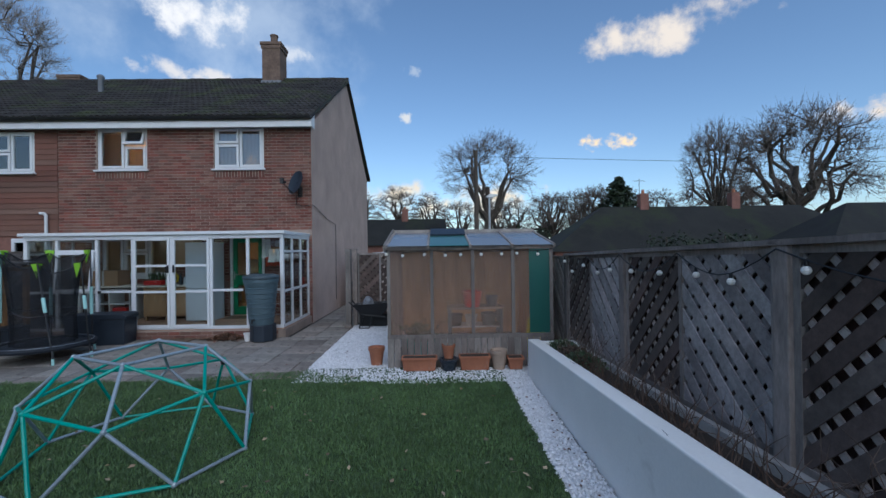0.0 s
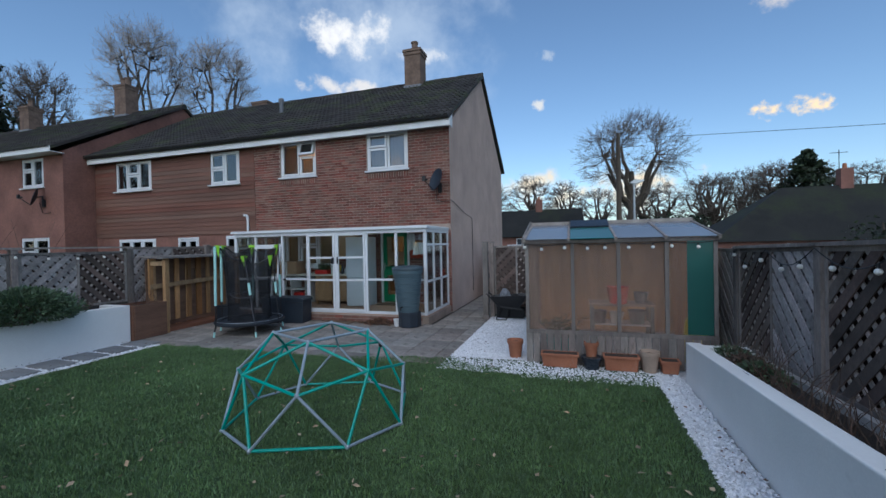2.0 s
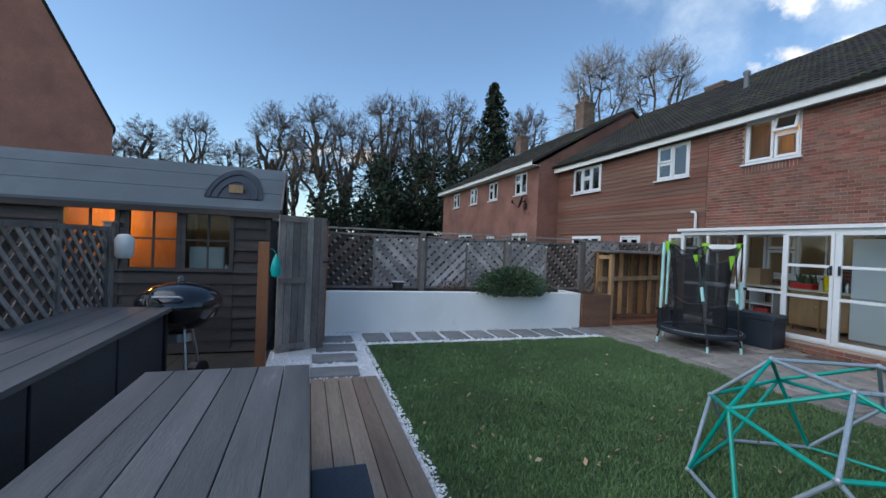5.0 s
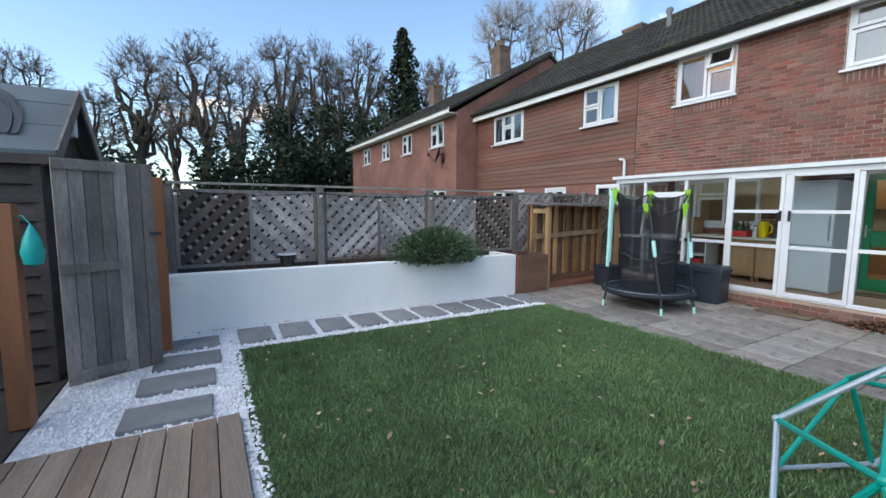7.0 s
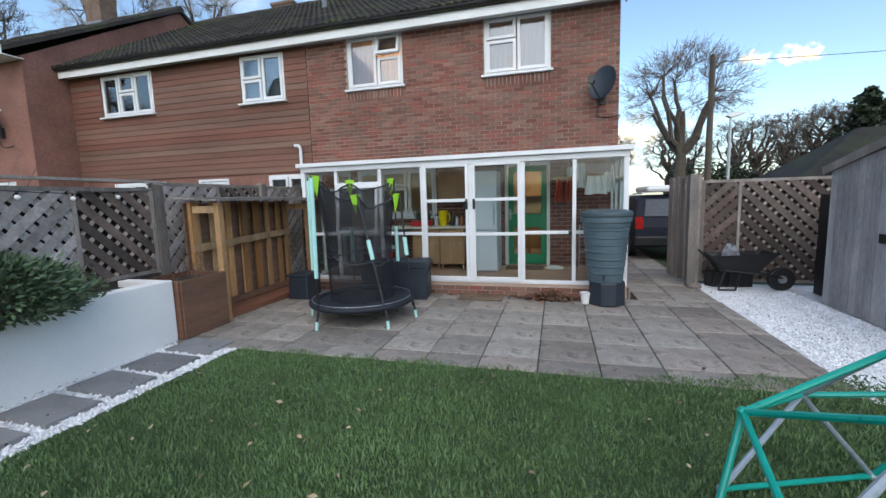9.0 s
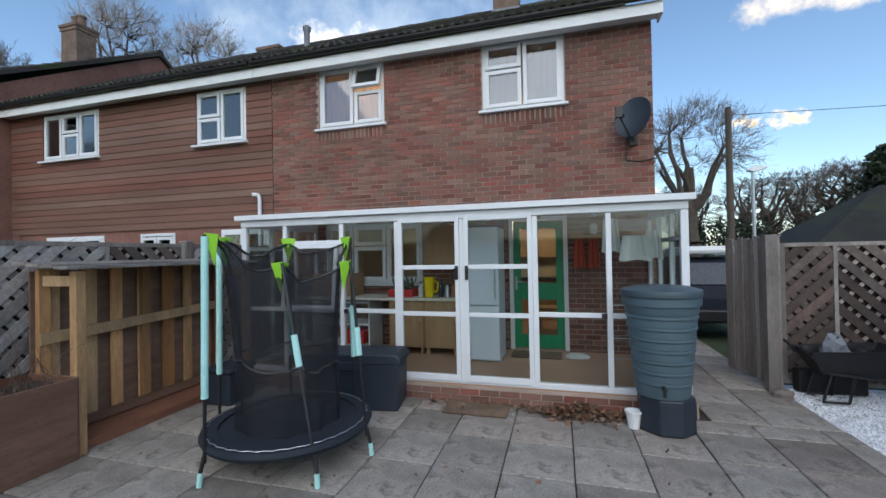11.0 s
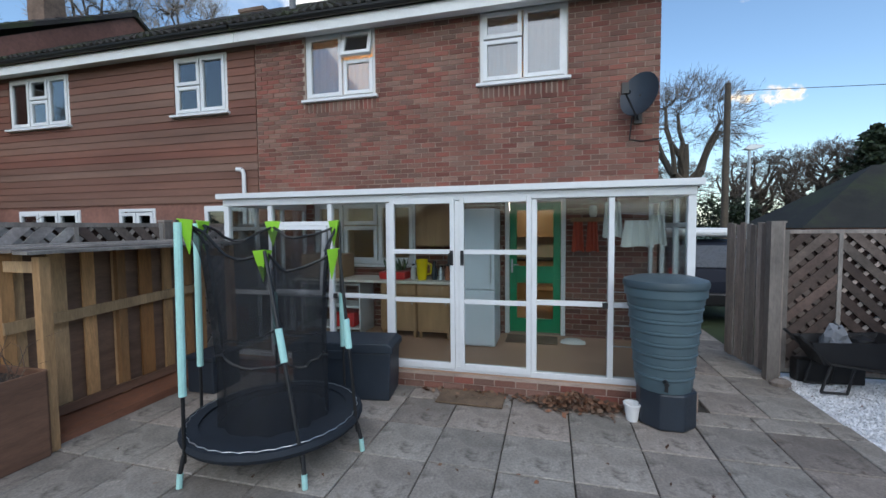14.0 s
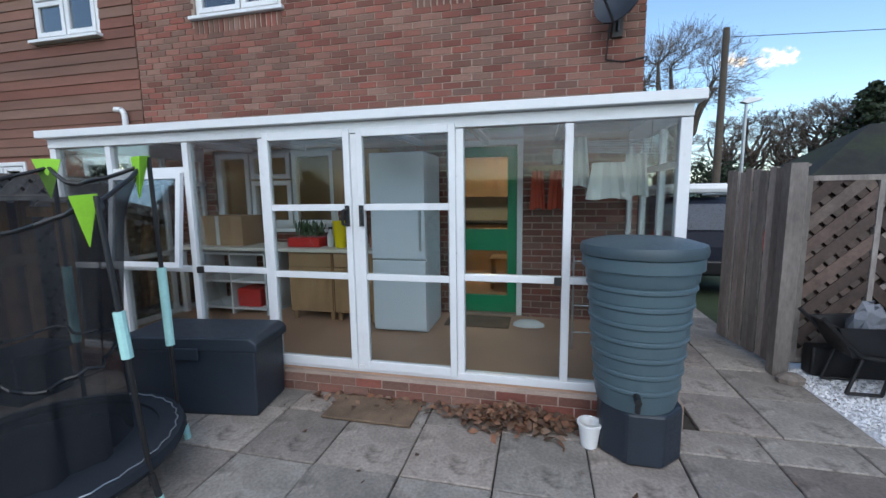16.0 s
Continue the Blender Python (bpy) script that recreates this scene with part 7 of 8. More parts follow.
# ---------- distance: trees ----------
def bare_tree(name, seed, height, radius, limbs=11, boughs=80, sprays=800, twigs=3, trunk=0.35, fork=0.25, low=0.22, twig=0.0115, label="tall bare winter tree with fine twigs", fine_wood=None, knuckle=0.62, wander=0.10, stout=0.06):
    """A leafless tree at the origin: limbs, boughs, sprays and twigs each reach out from the last into a domed, lumpy crown."""
    rng = np.random.default_rng(seed)
    wood, fine = Shape(), Shape()
    base, rz = height * low, height * (1 - low) / 2
    mid = np.array((0, 0, base + rz))
    lumps = rng.normal(size=(9, 3))
    lumps /= np.linalg.norm(lumps, axis=1)[:, None]
    def crown_points(n, inner, outer):
        d = rng.normal(size=(n, 3))
        d /= np.linalg.norm(d, axis=1)[:, None]
        d[:, 2] = np.where(d[:, 2] < -0.55, -d[:, 2], d[:, 2])
        bump = 0.86 + 0.16 * np.max(d @ lumps.T, axis=1)[:, None]
        return mid + d * rng.uniform(inner, outer, (n, 1)) * bump * (radius, radius, rz)
    def branch(shape, a, b, r0, r1, segs, sides, sag=0.0, bend=1.0):
        """A bent tapered branch from a to b; gives back the points along it."""
        length = np.linalg.norm(b - a)
        pts = [a + (b - a) * k / segs + (rng.normal(size=3) * length * wander * bend + np.array((0, 0, -sag * length * math.sin(math.pi * k / segs)))) * (0 < k < segs) for k in range(segs + 1)]
        for k in range(segs):
            shape.tube(pts[k], pts[k + 1], r0 + (r1 - r0) * k / segs, r0 + (r1 - r0) * (k + 1) / segs, sides, False)
        return pts
    top = np.array((rng.normal() * 0.2, rng.normal() * 0.2, height * 0.6))
    stem = branch(wood, np.array((0.0, 0.0, -0.1)), top, trunk * 1.15, trunk * 0.4, 7, 9, 0.0, 0.15)
    old = []
    for q in crown_points(limbs, knuckle * 0.85, knuckle):
        t = fork / 0.6 + (1 - fork / 0.6) * max(0.0, min(0.9, (q[2] - base) / (2 * rz))) * 0.8
        a = stem[min(7, int(t * 7))]
        r = trunk * 0.5
        line = branch(wood, a, q, r, r * 0.4, 5, 6, 0.08, 0.45)
        old += [(x, r * (1 - 0.11 * k)) for k, x in enumerate(line) if k > 1]
    for count, inner, outer, share, shape, segs, sides in ((boughs, 0.6, 0.88, 0.55, wood, 4, 4), (sprays, 0.6, 0.97, 0.5, fine, 3, 3)):
        at = np.array([x for x, r in old])
        new_ = []
        for q in crown_points(count, inner, outer):
            reach, out = q - at, (q - mid) / np.linalg.norm(q - mid)
            far = np.linalg.norm(reach, axis=1) + 1e-6
            away = far * (1.0 + 1.3 * np.maximum(0, 0.75 - (reach @ out) / far))
            k = int(np.argmin(away))
            r = max(twig, min(old[k][1] * share, stout))
            line = branch(shape, at[k], q, r, max(twig * 0.8, r * 0.4), segs, sides)
            new_ += [(x, r * 0.7) for x in line[1:]]
        old = new_
    for x, r in old:
        for k in range(twigs if rng.random() < 0.8 else 1):
            out = (x - mid) / (radius, radius, rz)
            d = out / max(0.2, np.linalg.norm(out)) * 0.6 + rng.normal(size=3) * 0.5 + np.array((0, 0, 0.25))
            fine.tube(x, x + d * radius * 0.09, twig * 0.8, twig * 0.5, 3, False)
    t = thing(name, (0, 0, 0), label, "tree", "bare trees")
    part("trunk", wood, BARK, t)
    part("crown", fine, fine_wood or FARBARK, t)
    return t


def put(ob, x, y, wide, tall, turn):
    c = copy_thing(ob, pose(x, y, -0.06, 0, 0, turn))
    c.scale = (wide, wide, tall)
    return c


# three growths, each 15 m tall with a crown 3 m in radius
kinds = [bare_tree("bare_tree", 11, 15, 3.0, 10, 60, 560), bare_tree("bare_tree", 12, 15, 3.0, 10, 55, 480, low=0.3), bare_tree("bare_tree", 13, 15, 3.0, 9, 55, 520, trunk=0.4, low=0.15, wander=0.12)]
# (x, y, crown radius, height)
groves = [(-43.9, -14.1, 3.2, 12.1), (-42.1, -9.7, 2.6, 12.9), (-43.1, -3.3, 3.4, 15.0), (-39.3, 0.8, 3.3, 14.8), (-46.8, 7.6, 3.8, 19.1), (-46.0, 11.2, 3.5, 19.0), (-45.8, 15.6, 3.8, 19.6), (-52.0, 28.6, 3.4, 22.6),
          (-50, 4, 3.6, 17.0), (-49, 13.5, 3.4, 18.4), (-47, -17, 3.0, 11.0), (-50, 19.5, 3.0, 18.2), (-47, 24, 3.2, 19.0), (-44, -6.6, 2.6, 11.2),
          (-5.7, 59.5, 3.8, 11.8), (-0.9, 59.8, 3.4, 10.6), (15, 55.8, 3.3, 9.9), (19.8, 54.3, 2.9, 8.8), (8.5, 58, 3.4, 9.6), (3.5, 62, 3.4, 9.8), (11.5, 60, 3.4, 9.8), (-11, 60, 3.6, 11.0), (-17, 62, 4.0, 12.5), (25, 52, 3.2, 9.0), (30, 55, 3.6, 10.0), (16.6, 49.3, 2.4, 9.4), (38, 52, 3.8, 11), (13.5, 46.5, 3.0, 8.6), (19.5, 47.5, 3.2, 9.6), (17.5, 45.5, 3.0, 9.2), (22.5, 49, 3.2, 9.4), (55, 45, 4.0, 12), (60, 30, 4.0, 12)]
rng = random.Random(8)
for i, (x, y, wide, tall) in enumerate(groves):
    put(kinds[i % 3], x, y, wide / 3.0, tall / 15.0, rng.uniform(0, 360))
# the front light on this crown is put into a paler twig colour
PALETWIG = mat("pale_lit_twigs", (0.34, 0.30, 0.27), 0.95, 0.25, 0.5, 8, 0.0)
pale = bare_tree("pale_tree", 21, 26, 5.0, 14, 100, 1100, 3, 0.4, 0.3, 0.3, 0.011, "tall pale bare tree with a dense twiggy crown", PALETWIG)
pale.location = (-40.9, 31.0, -0.06)
put(pale, -36.6, 35.8, 0.95, 0.98, 140)
for k, (x, y, wide, tall) in zip(kinds, ((-53, 9, 1.1, 1.2), (-54, -2, 1.1, 1.0), (46, 60, 1.2, 0.75))):
    k.location, k.scale = (x, y, -0.06), (wide, wide, tall)
oak = bare_tree("oak_tree", 31, 16.6, 7.4, 15, 90, 800, 3, 0.6, 0.16, 0.12, 0.015, "broad bare oak tree with a domed crown of spreading limbs", knuckle=0.72, wander=0.11, stout=0.1)
oak.location = (36.8, 41.0, -0.06)
oak2 = copy_thing(oak, pose(29.4, 42.4, -0.06, 0, 0, 130))
oak2.scale = (0.56, 0.56, 0.92)
pol = bare_tree("pollarded_tree", 57, 12.6, 5.0, 8, 110, 900, 2, 0.5, 0.28, 0.36, 0.009, "once pollarded bare tree with stout gnarled limbs", knuckle=0.52, wander=0.06, stout=0.028)
pol.location = (4.8, 37.5, -0.06)


def evergreen(name, x, y, height, radius, seed, label, cone=False, count=2600, leaf=(0.25, 0.5)):
    rng = random.Random(seed)
    t = thing(name, (x, y, -0.06), label, "tree", "evergreens")
    part("trunk", Shape().tube((x, y, -0.1), (x, y, height * 0.9), radius * 0.1, radius * 0.03, 8, False), BARK, t)
    s = Shape()
    lumps = [(rng.uniform(0, 6.28), rng.uniform(0.1, 0.95), rng.uniform(0.65, 1.1)) for i in range(26)]
    for i in range(count):
        if cone:
            h = rng.random() ** 0.8
            a = rng.uniform(0, 6.28)
            rr = radius * (1.02 - h) ** 0.8 * (0.62 + 0.3 * math.sin(a * 3 + h * 27) + 0.22 * math.sin(a * 5 - h * 51)) * rng.uniform(0.35, 1.15) + 0.1
            e = Vector((x + rr * math.cos(a), y + rr * math.sin(a), height * (0.1 + 0.9 * h) - 0.2 * rr))
        else:
            a, h, k = lumps[i % len(lumps)]
            c = Vector((x + radius * 0.62 * k * math.cos(a), y + radius * 0.62 * k * math.sin(a), height * (0.12 + 0.72 * h)))
            e = c + Vector((rng.gauss(0, 1), rng.gauss(0, 1), rng.gauss(0, 1))).normalized() * radius * 0.42 * rng.uniform(0.7, 1.1)
            e.z = max(0.1, e.z)
        l = rng.uniform(*leaf)
        o = Vector((rng.gauss(0, 1), rng.gauss(0, 1), rng.gauss(-0.1, 0.7))).normalized()
        w = o.cross(Vector((rng.gauss(0, 1), rng.gauss(0, 1), rng.gauss(0, 1)))).normalized() * l * 0.3
        s.add([e - o * l * 0.5, e + w, e + o * l * 0.5, e - w], [(0, 1, 2, 3)])
    part("crown", s, HEDGE, t)


for i, (x, y, h, r) in enumerate([(-42.7, 7.7, 12.3, 2.6), (-41.7, 12.0, 13.6, 3.0), (-40.2, 16.0, 12.0, 2.8), (-40, 10, 8.0, 3.0), (-37, 2.6, 6.6, 3.0), (-37, -3.8, 5.6, 3.0), (-37, -9.5, 4.6, 3.0), (-38, 14, 8.5, 3.0), (-38, 6.4, 7.4, 2.8), (-43, 18.0, 11.0, 3.0), (-38, -15, 4.0, 3.2)]):
    evergreen("ivy_clad_tree", x, y, h, r, 100 + i, "dark ivy-clad evergreen tree", count=3600, leaf=(0.22, 0.5))
evergreen("conifer", -43.3, 19.2, 19.8, 5.2, 120, "tall dark conifer with layered boughs", True, 9000)
evergreen("conifer", -45, 20.6, 16.0, 4.6, 121, "tall dark conifer with layered boughs", True, 7000)
evergreen("conifer", 19.2, 42.8, 9.2, 5.0, 122, "dark pine tree behind the low houses", True, 5200)
for i, (x, y, h, r) in enumerate([(10.5, 46, 4.4, 2.6), (8.0, 49, 5.2, 1.6), (22, 50, 5.6, 3.2), (44, 44, 4.6, 3.5), (50, 42, 5.0, 3.5), (38, 47, 4.5, 3.4), (-14, 55, 5.0, 3.0), (1, 56, 4.0, 3.0), (16, 57, 4.6, 3.5)]):
    evergreen("round_evergreen", x, y, h, r, 140 + i, "dark evergreen shrub behind the houses", count=2200, leaf=(0.2, 0.45))
for i, (x, y) in enumerate([(6.5, 14.5), (8.5, 13.5)]):
    evergreen("round_evergreen", x + 4, y + 4, 2.5, 1.2, 160 + i, "small bright evergreen shrub over the fence", count=1400, leaf=(0.08, 0.2))

# ---------- distance: houses, pole, lamp ----------
MOSSROOF = mat("mossy_roof", (0.017, 0.017, 0.015), 0.95, 0.35, 0.5, 6, 0.3, stain=(0.022, 0.029, 0.011), stain_at=0.5, stain_scale=0.25)


def bungalow(x0, x1, y0, y1, wall, top, hip, label, stacks=()):
    b = thing("bungalow", ((x0 + x1) / 2, (y0 + y1) / 2, 0), label, "house", "low houses")
    ym = (y0 + y1) / 2
    part("wall", Shape().box(x0, x1, y0, y1, -0.06, wall), FARBRICK, b)
    e = 0.4
    s = Shape().add([(x0 - e, y0 - e, wall - 0.1), (x1 + e, y0 - e, wall - 0.1), (x1 + e, y1 + e, wall - 0.1), (x0 - e, y1 + e, wall - 0.1), (x0 + hip, ym, top), (x1 - hip, ym, top)],
                    [(0, 1, 5, 4), (1, 2, 5), (2, 3, 4, 5), (3, 0, 4), (3, 2, 1, 0)])
    part("roof", s, MOSSROOF, b)
    for i in range(3):
        a = x0 + (x1 - x0) * (i + 0.5) / 3
        w = part("window", Shape().box(a - 0.7, a + 0.7, y0 - 0.03, y0 + 0.04, wall - 1.4, wall - 0.25), UPVC, b)
        part("pane", Shape().box(a - 0.62, a + 0.62, y0 - 0.04, y0 - 0.031, wall - 1.32, wall - 0.33), BLUEPOT, w)
    for cx_ in stacks:
        c = part("chimney", Shape().box(cx_ - 0.35, cx_ + 0.35, ym - 0.3, ym + 0.3, top - 0.5, top + 1.1), FARBRICK, b)
        part("pot", Shape().tube((cx_, ym, top + 1.1), (cx_, ym, top + 1.45), 0.13, 0.11, 10), TERRA, c)
        part("aerial", Shape().tube((cx_ - 0.3, ym, top + 0.8), (cx_ - 0.3, ym, top + 2.4), 0.025, n=5).tube((cx_ - 0.8, ym, top + 2.2), (cx_ + 0.2, ym, top + 2.2), 0.02, n=5), BLACK, c)


bungalow(9.0, 36.0, 31.0, 38.2, 1.65, 5.25, 5.0, "long low brick house with a mossy hipped roof", (17.6, 25.4))
bungalow(23.5, 36.0, 24.0, 30.0, 1.65, 4.6, 4.0, "low brick house with a mossy hipped roof")
bungalow(-11.0, 1.0, 44.0, 50.0, 2.5, 5.4, 0.0, "low house with a plain dark gabled roof", (-3.5,))
bungalow(38.5, 52.0, 33.0, 40.0, 2.6, 5.2, 3.2, "low brick house with a mossy hipped roof")
pole = thing("telegraph_pole", (2.3, 23.28, -0.06), "tall brown wooden telegraph pole with one wire", "pole")
part("pole", Shape().tube((2.3, 23.28, -0.1), (2.3, 23.28, 7.42), 0.15, 0.11, 12), BARK, pole, smooth=True)
part("step", Shape().tube((2.13, 23.28, 2.6), (2.47, 23.28, 2.6), 0.012).tube((2.13, 23.28, 3.1), (2.47, 23.28, 3.1), 0.012), STEEL, pole)
part("wire", Shape().pipe([(2.3 + 46 * k / 10, 23.28 + 2 * k / 10, 7.1 + 0.3 * k / 10 - 1.2 * math.sin(math.pi * k / 10) * 0.4) for k in range(11)], 0.012, 4), BLACK, pole)
sl_ = thing("street_lamp", (3.0, 23.0, -0.06), "grey street lamp with a flat head", "street lamp")
part("column", Shape().tube((3.0, 23, -0.1), (3.0, 23, 4.72), 0.075, 0.05, 10), STEEL, sl_, smooth=True)
part("lamp_head", Shape().prism([(2.78, 22.9, 4.74), (3.05, 22.9, 4.66), (3.5, 22.9, 4.8), (3.45, 22.9, 4.87), (3.0, 22.9, 4.9)], (0, 0.22, 0)), STEEL, sl_, bevel=0.02)
stems("bare_bush", (-12.6, 6.2, -0.06), 70, 2.6, (0.9, 0.9), DRY, "tangled bare bush beyond the fence", "shrub", 91, 0.012)
stems("bare_bush", (-14.5, 4.0, -0.06), 60, 2.2, (0.9, 1.1), DRY, "tangled bare bush beyond the fence", "shrub", 92, 0.012)
# brick house beyond the shed
GABLEBRICK = mat("orange_red_brick", (0.40, 0.18, 0.125), 0.9, 0.2, 0.8, 16, 0.3)
gx = thing("gable_house", (-24.5, -11.0, 0), "tall red brick house showing its gable end", "house")
gu, gv, ge = Vector((0.43, -0.903, 0)), Vector((-0.903, -0.43, 0)), Vector((-23.2, -8.3, 0))
gz = Vector((0, 0, 1))
part("wall", Shape().prism([ge + gz * -0.06, ge + gu * 6.2 + gz * -0.06, ge + gu * 6.2 + gz * 6.2, ge + gu * 3.1 + gz * 12.2, ge + gz * 6.2], gv * 7), GABLEBRICK, gx)
for k0, k1 in ((-0.1, 3.1), (6.3, 3.1)):
    e0, e1 = ge + gu * k0 + gz * 6.05 - gv * 0.06, ge + gu * k1 + gz * 12.28 - gv * 0.06
    part("roof", Shape().prism([e0, e1, e1 + gz * 0.17, e0 + gz * 0.17], gv * 7.2), MOSSROOF, gx)

# ---------- cladding, bricks, slabs, gravel, grass ----------
clad_wall = bpy.data.objects["wall_south_neighbour"]
z = 2.26
while z < 4.92:
    for a, b, c, d in holed(HX0, -9.43, z, min(z + 0.132, 4.95), [(h[0] - 0.01, h[1] + 0.01, h[2] - 0.05, h[3] + 0.01) for h in (NUP1, NUP2) if h[2] - 0.05 < z + 0.132 and h[3] > z]):
        if d - c > 0.03:
            part("board", Shape().prism([(a, HY0 - 0.018, c), (a, HY0 + 0.018, c), (a, HY0 + 0.018, d), (a, HY0 - 0.004, d)], (b - a, 0, 0)), CLAD, clad_wall)
    z += 0.135

BW, BH, BP = 0.225, 0.075, 0.013


def courses(x0, x1, z0, z1, holes, seed=3):
    """Stretcher bond: (x0, x1, z0, z1) for every brick, cut at the openings."""
    rng = random.Random(seed)
    out = []
    k = 0
    while z0 + (k + 1) * BH <= z1 + 0.01:
        lo = z0 + k * BH + BP / 2
        hi = lo + BH - BP
        x = x0 - (BW / 2 if k % 2 else 0)
        while x < x1 - 0.02:
            a, b = max(x + BP / 2, x0), min(x + BW - BP / 2, x1)
            spans = [(a, b)]
            for h in holes:
                if h[2] < hi - 0.01 and h[3] > lo + 0.01:
                    spans = [q for s0, s1 in spans for q in ((s0, min(s1, h[0])), (max(s0, h[1]), s1)) if q[1] - q[0] > 0.03]
            out += [(s0, s1, lo, hi, rng.uniform(0, 0.005)) for s0, s1 in spans]
            x += BW
        k += 1
    return out


soldiers = []
for h in (UP1, UP2):
    x = h[0] - 0.02
    while x < h[1]:
        soldiers.append((x + 0.01, x + 0.062, h[2] - 0.215, h[2] - 0.05, 0.004))
        x += 0.075
cut = [(h[0] - 0.012, h[1] + 0.012, h[2] - (0.22 if h[3] > 4 else 0.05), h[3] + 0.01) for h in (UP1, UP2)] + [KITCHEN, DOOR, (CX0 - 0.09, CX1 + 0.1, TOP - 0.02, TOP + 0.05)]
all_bricks = courses(-9.41, HX1, 0.0, 4.92, cut) + soldiers
near = [b for b in all_bricks if -7.0 < b[0] < -3.9 and 2.25 < b[2] < 3.5][:300]
chosen = set(near)
s = Shape()
for b in all_bricks:
    if b not in chosen: s.box(b[0], b[1], HY0 - 0.007 - b[4], HY0 + 0.001, b[2], b[3])
tagged(part("bricks", s, BRICKS, brick_wall), kind="stuff")
shared = {}
for b in near:
    key = round(b[1] - b[0], 2)
    if key not in shared: shared[key] = mesh_of("brick", Shape().box(-key / 2, key / 2, -0.008, 0.001, -(BH - BP) / 2, (BH - BP) / 2), BRICK)
pieces("brick", [(shared[round(b[1] - b[0], 2)], Matrix.Translation(((b[0] + b[1]) / 2, HY0 - b[4], (b[2] + b[3]) / 2))) for b in near], BRICK, brick_wall)
one = mesh_of("brick", Shape().box(-0.107, 0.107, -0.008, 0.001, -0.032, 0.032), BRICK)
pieces("brick", [(one, Matrix.Translation((-8.5 + (i + 0.5 * (k % 2)) * BW, CY - 0.06, 0.0375 + k * BH))) for i in range(23) for k in range(2)], BRICK, plinth)

pave = bpy.data.objects["pavement"]
rng = random.Random(6)
items, meshes = [], {}
rows_y = [5.6, 5.91, 6.47, 7.03, 7.59, 8.15, 8.44]
for lo, hi in zip(rows_y, rows_y[1:]):
    x = -4.92 - 0.54 * 8
    while x < -2.04:
        a, b = max(x, -9.0) + 0.007, min(x + 0.54, -2.0) - 0.007
        if b - a > 0.1: items.append((a, b, lo + 0.007, hi - 0.007))
        x += 0.54
y = 8.45
while y < 20:
    for a, b in ((-3.08, -2.58), (-2.58, -2.02)): items.append((a + 0.006, b - 0.006, y + 0.006, y + 0.554))
    y += 0.56
for a, b, c, d in items:
    key = (round(b - a, 2), round(d - c, 2))
    if key not in meshes:
        w, h = key[0] / 2, key[1] / 2
        meshes[key] = mesh_of("slab", Shape().add([(sx * (w - i), sy * (h - i), zz) for zz, i in ((-0.03, 0), (-0.006, 0), (0.0, 0.006)) for sx, sy in ((-1, -1), (1, -1), (1, 1), (-1, 1))],
                                                  [(0, 1, 5, 4), (1, 2, 6, 5), (2, 3, 7, 6), (3, 0, 4, 7), (4, 5, 9, 8), (5, 6, 10, 9), (6, 7, 11, 10), (7, 4, 8, 11), (8, 9, 10, 11)]), SLAB)
pieces("slab", [(meshes[round(b - a, 2), round(d - c, 2)], pose((a + b) / 2, (c + d) / 2, rng.uniform(-0.004, 0.004), rng.uniform(-0.3, 0.3), rng.uniform(-0.3, 0.3), rng.uniform(-0.4, 0.4))) for a, b, c, d in items], SLAB, pave)

gravel = bpy.data.objects["gravel_bed"]
step = mesh_of("stepping_slab", Shape().box(-0.29, 0.29, -0.19, 0.19, -0.03, 0.0).box(-0.284, 0.284, -0.184, 0.184, 0.0, 0.004), GREYSLAB)
steps = [(-8.02, 1.3 + 0.475 * i, rng.uniform(-3, 3)) for i in range(10)] + [(-7.98, 0.62, 90), (-7.42, 0.62, 90), (-6.86, 0.56, 91), (-6.24, 0.53, 89)]
pieces("stepping_slab", [(step, pose(x, y, 0.012, 0, 0, a)) for x, y, a in steps], GREYSLAB, gravel)


def scatter(rects, per, seed):
    r = np.random.default_rng(seed)
    out = [np.column_stack((r.uniform(a, b, int(per * (b - a) * (d - c))), r.uniform(c, d, int(per * (b - a) * (d - c))))) for a, b, c, d in rects]
    return np.vstack(out), r


def quick(name, verts, faces, material, label, category):
    me = bpy.data.meshes.new(name)
    me.from_pydata(verts.tolist(), [], faces.tolist())
    me.materials.append(material)
    return tagged(new(name, me), label, category, kind="stuff")


pts, r = scatter([(-2.0, -0.8, 5.4, 9.7), (-0.8, 1.22, 5.3, 6.02), (0.88, 1.22, 1.0, 5.3), (-8.43, -7.55, 0.36, 5.6), (-7.55, -5.97, -0.25, 1.1), (-5.9, -2.0, 1.0, 1.1)], 1700, 4)
keep = np.ones(len(pts), bool)
for x, y, a in steps:
    w, h = (0.29, 0.19) if abs(a) < 45 else (0.19, 0.29)
    keep &= ~((abs(pts[:, 0] - x) < w) & (abs(pts[:, 1] - y) < h))
pts = pts[keep]
n = len(pts)
rad = r.uniform(0.009, 0.02, (n, 1))
ang = r.uniform(0, 6.28, n)
shape = np.array([(1, 0, 0), (0, 0.8, 0.1), (-0.9, 0.1, 0), (0.1, -0.9, -0.1), (0.1, 0.1, 0.75), (0, 0, -0.7)])
c_, s_ = np.cos(ang)[:, None], np.sin(ang)[:, None]
v = np.stack((c_ * shape[:, 0] - s_ * shape[:, 1], s_ * shape[:, 0] + c_ * shape[:, 1], np.repeat(shape[None, :, 2], n, 0)), 2) * rad[:, None, :] * r.uniform(0.7, 1.3, (n, 6, 1))
v += np.column_stack((pts, r.uniform(-0.02, 0.0, n)))[:, None, :]
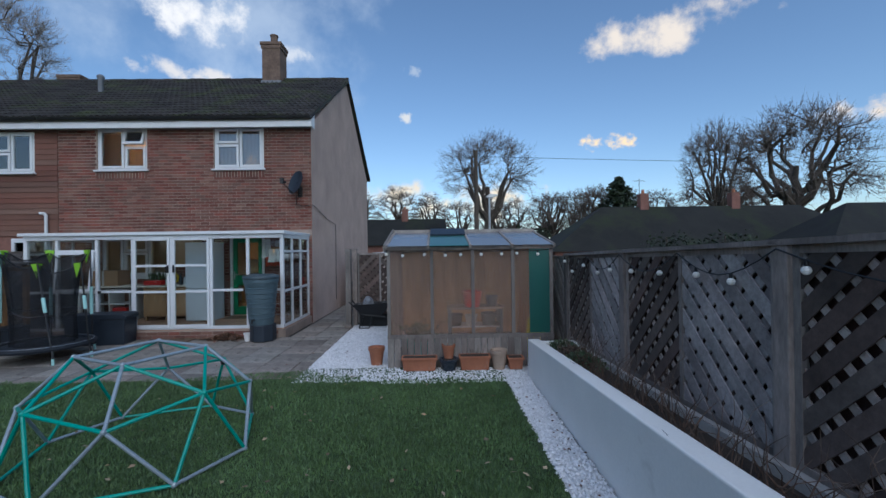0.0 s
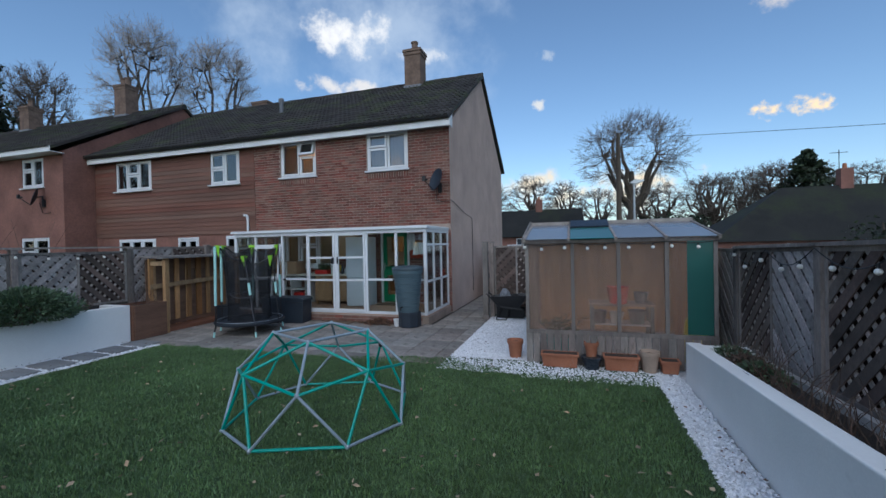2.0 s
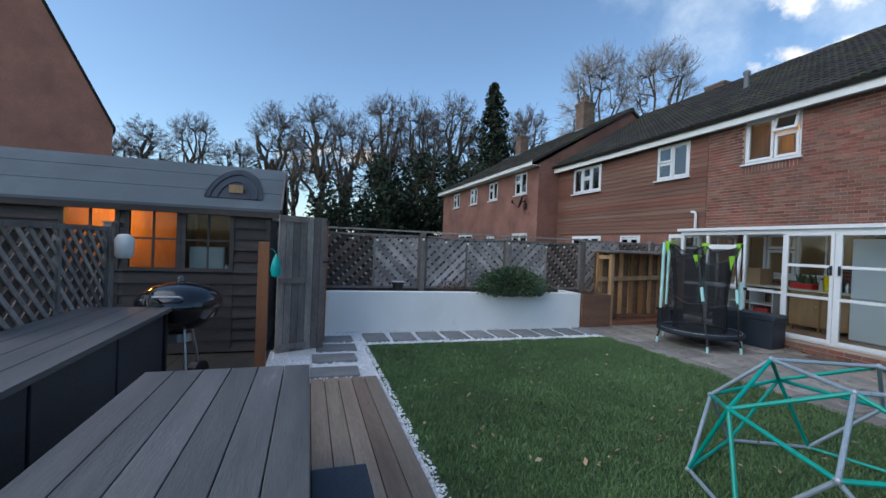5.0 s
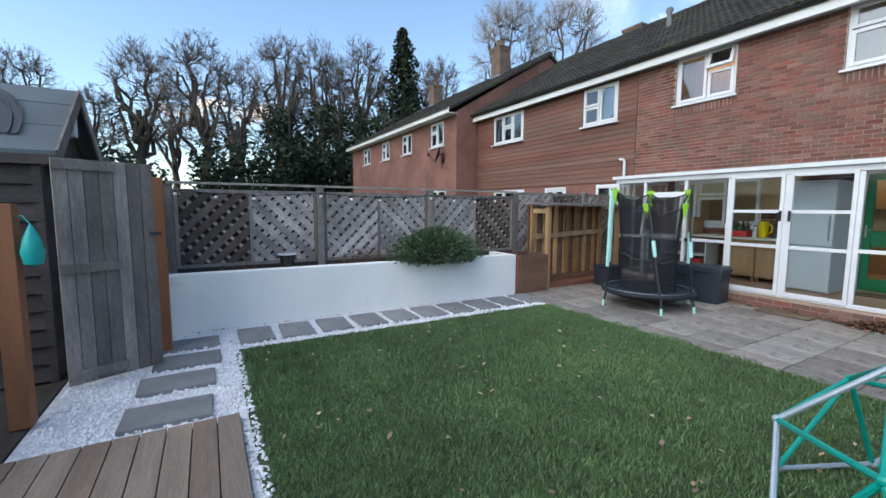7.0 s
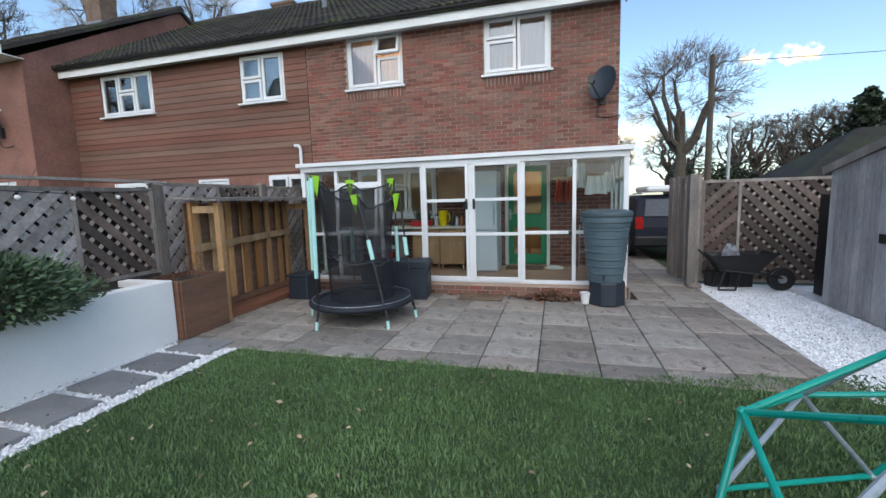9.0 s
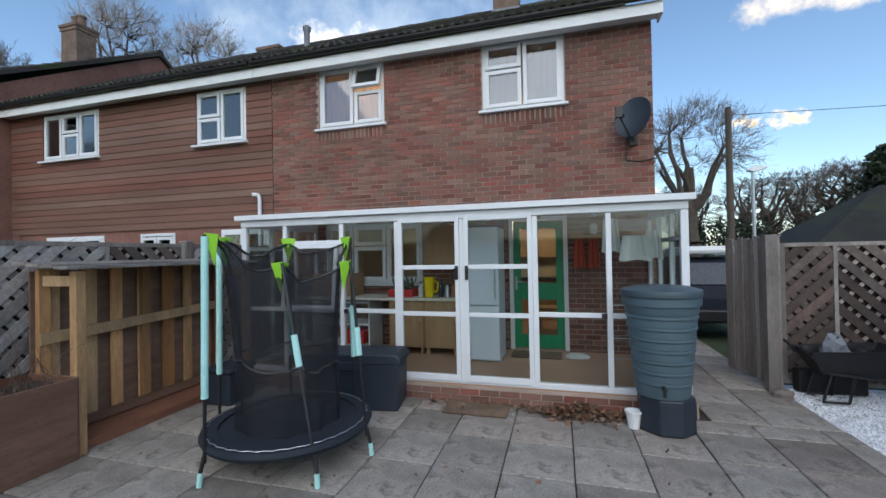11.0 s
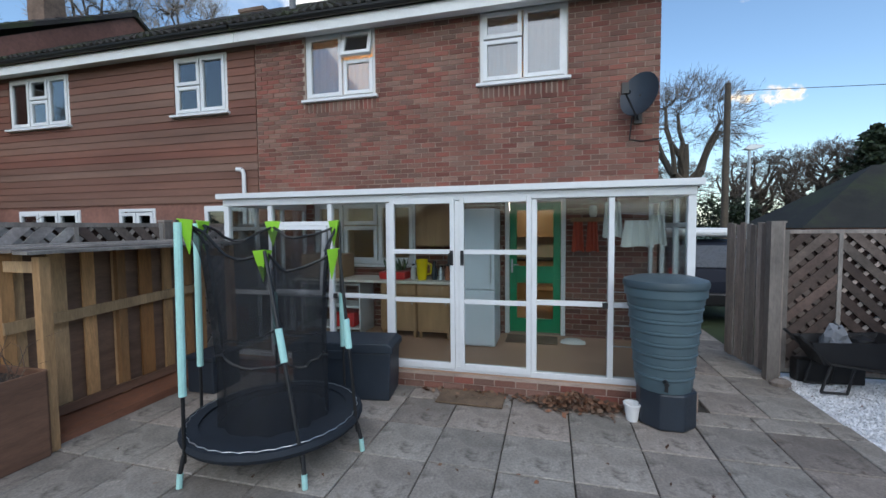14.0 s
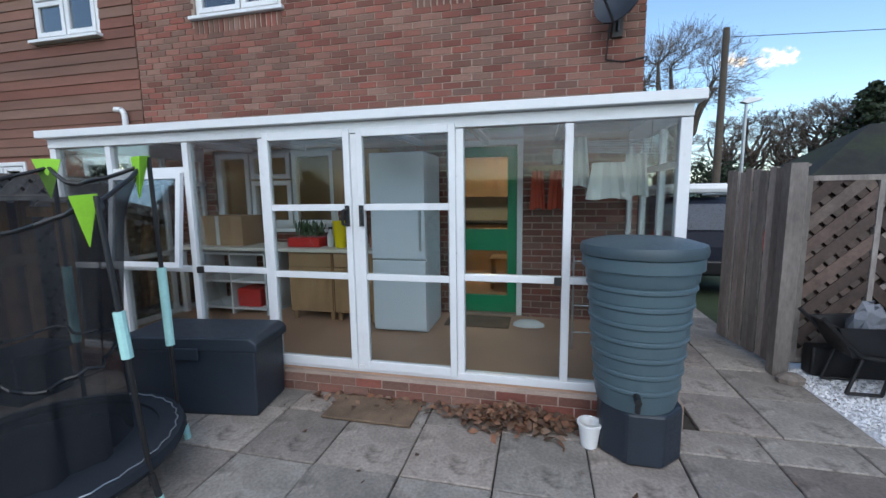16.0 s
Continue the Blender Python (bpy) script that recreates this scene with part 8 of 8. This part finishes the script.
tri = np.array([(0, 1, 4), (1, 2, 4), (2, 3, 4), (3, 0, 4), (1, 0, 5), (2, 1, 5), (3, 2, 5), (0, 3, 5)])
quick("gravel_stones", v.reshape(-1, 3), (tri[None] + 6 * np.arange(n)[:, None, None]).reshape(-1, 3), WHITESTONE, "loose white gravel chippings", "gravel")

pts, r = scatter([(-7.56, 0.9, 1.1, 6.05)], 6000, 9)
edge = np.where(pts[:, 0] < -2.2, 5.63 + 0.3 * np.clip((pts[:, 0] + 3.6) / 1.4, 0, 1), np.where(pts[:, 0] < -1.1, 5.98 - 0.4 * (pts[:, 0] + 2.2) / 1.1, 5.42)) + 0.05 * np.sin(pts[:, 0] * 9) + r.normal(0, 0.025, len(pts))
side = 0.86 - 0.02 * pts[:, 1] * 0 + 0.03 * np.sin(pts[:, 1] * 7) + r.normal(0, 0.02, len(pts))
west = -7.52 + 0.03 * np.sin(pts[:, 1] * 8) + r.normal(0, 0.02, len(pts))
pts = pts[(pts[:, 1] < edge) & (pts[:, 0] < side) & (pts[:, 0] > west)]
n = len(pts)
patch = 0.5 + 0.5 * np.sin(pts[:, 0] * 2.3 + 1.7 * np.sin(pts[:, 1] * 1.9)) * np.cos(pts[:, 1] * 2.7 + np.sin(pts[:, 0] * 3.1))
h = r.uniform(0.012, 0.034, n) * (0.75 + 0.5 * patch)
a, b = r.uniform(0, 6.28, n), r.uniform(0, 6.28, n)
w = r.uniform(0.003, 0.006, n)
lean = h * r.uniform(0.2, 0.9, n)
p0 = np.column_stack((pts, np.full(n, -0.015)))
off = np.column_stack((np.cos(a) * w, np.sin(a) * w, np.zeros(n)))
mid = p0 + np.column_stack((np.cos(b) * lean * 0.35, np.sin(b) * lean * 0.35, h * 0.6))
tip = p0 + np.column_stack((np.cos(b) * lean, np.sin(b) * lean, h + 0.01))
v = np.stack((p0 - off, p0 + off, mid + off * 0.8, mid - off * 0.8, tip), 1).reshape(-1, 3)
k = 5 * np.arange(n)[:, None]
f = np.vstack((np.array([(0, 1, 2)]) + k, np.array([(0, 2, 3)]) + k, np.array([(3, 2, 4)]) + k))
quick("grass", v, f, GRASS, "short uneven lawn grass", "grass")


def on_lawn(r_):
    return (r_.uniform(-7.4, 0.8), r_.uniform(1.15, 5.5), 0.04 + 0.02 * r_.random())


leaves("lawn_leaves", 260, on_lawn, "scattered fallen leaves on the lawn", (0.016, 0.034), 14, LAWNLEAF)
leaves("patio_leaves", 90, lambda r_: (r_.uniform(-8.0, -2.1), r_.uniform(5.7, 8.4), 0.006 + 0.006 * r_.random()), "scattered fallen leaves on the slabs", (0.012, 0.03), 15)
leaves("gravel_litter", 420, lambda r_: r_.choice([(r_.uniform(-2.0, -0.8), r_.uniform(5.6, 9.6), 0.012), (r_.uniform(0.9, 1.22), r_.uniform(1.5, 5.4), 0.012), (r_.uniform(-8.43, -7.6), r_.uniform(0.5, 5.6), 0.016), (-8.43 + abs(r_.gauss(0, 0.03)), r_.uniform(0.5, 5.6), 0.016)]), "small dark leaf litter on the white gravel", (0.008, 0.02), 16)
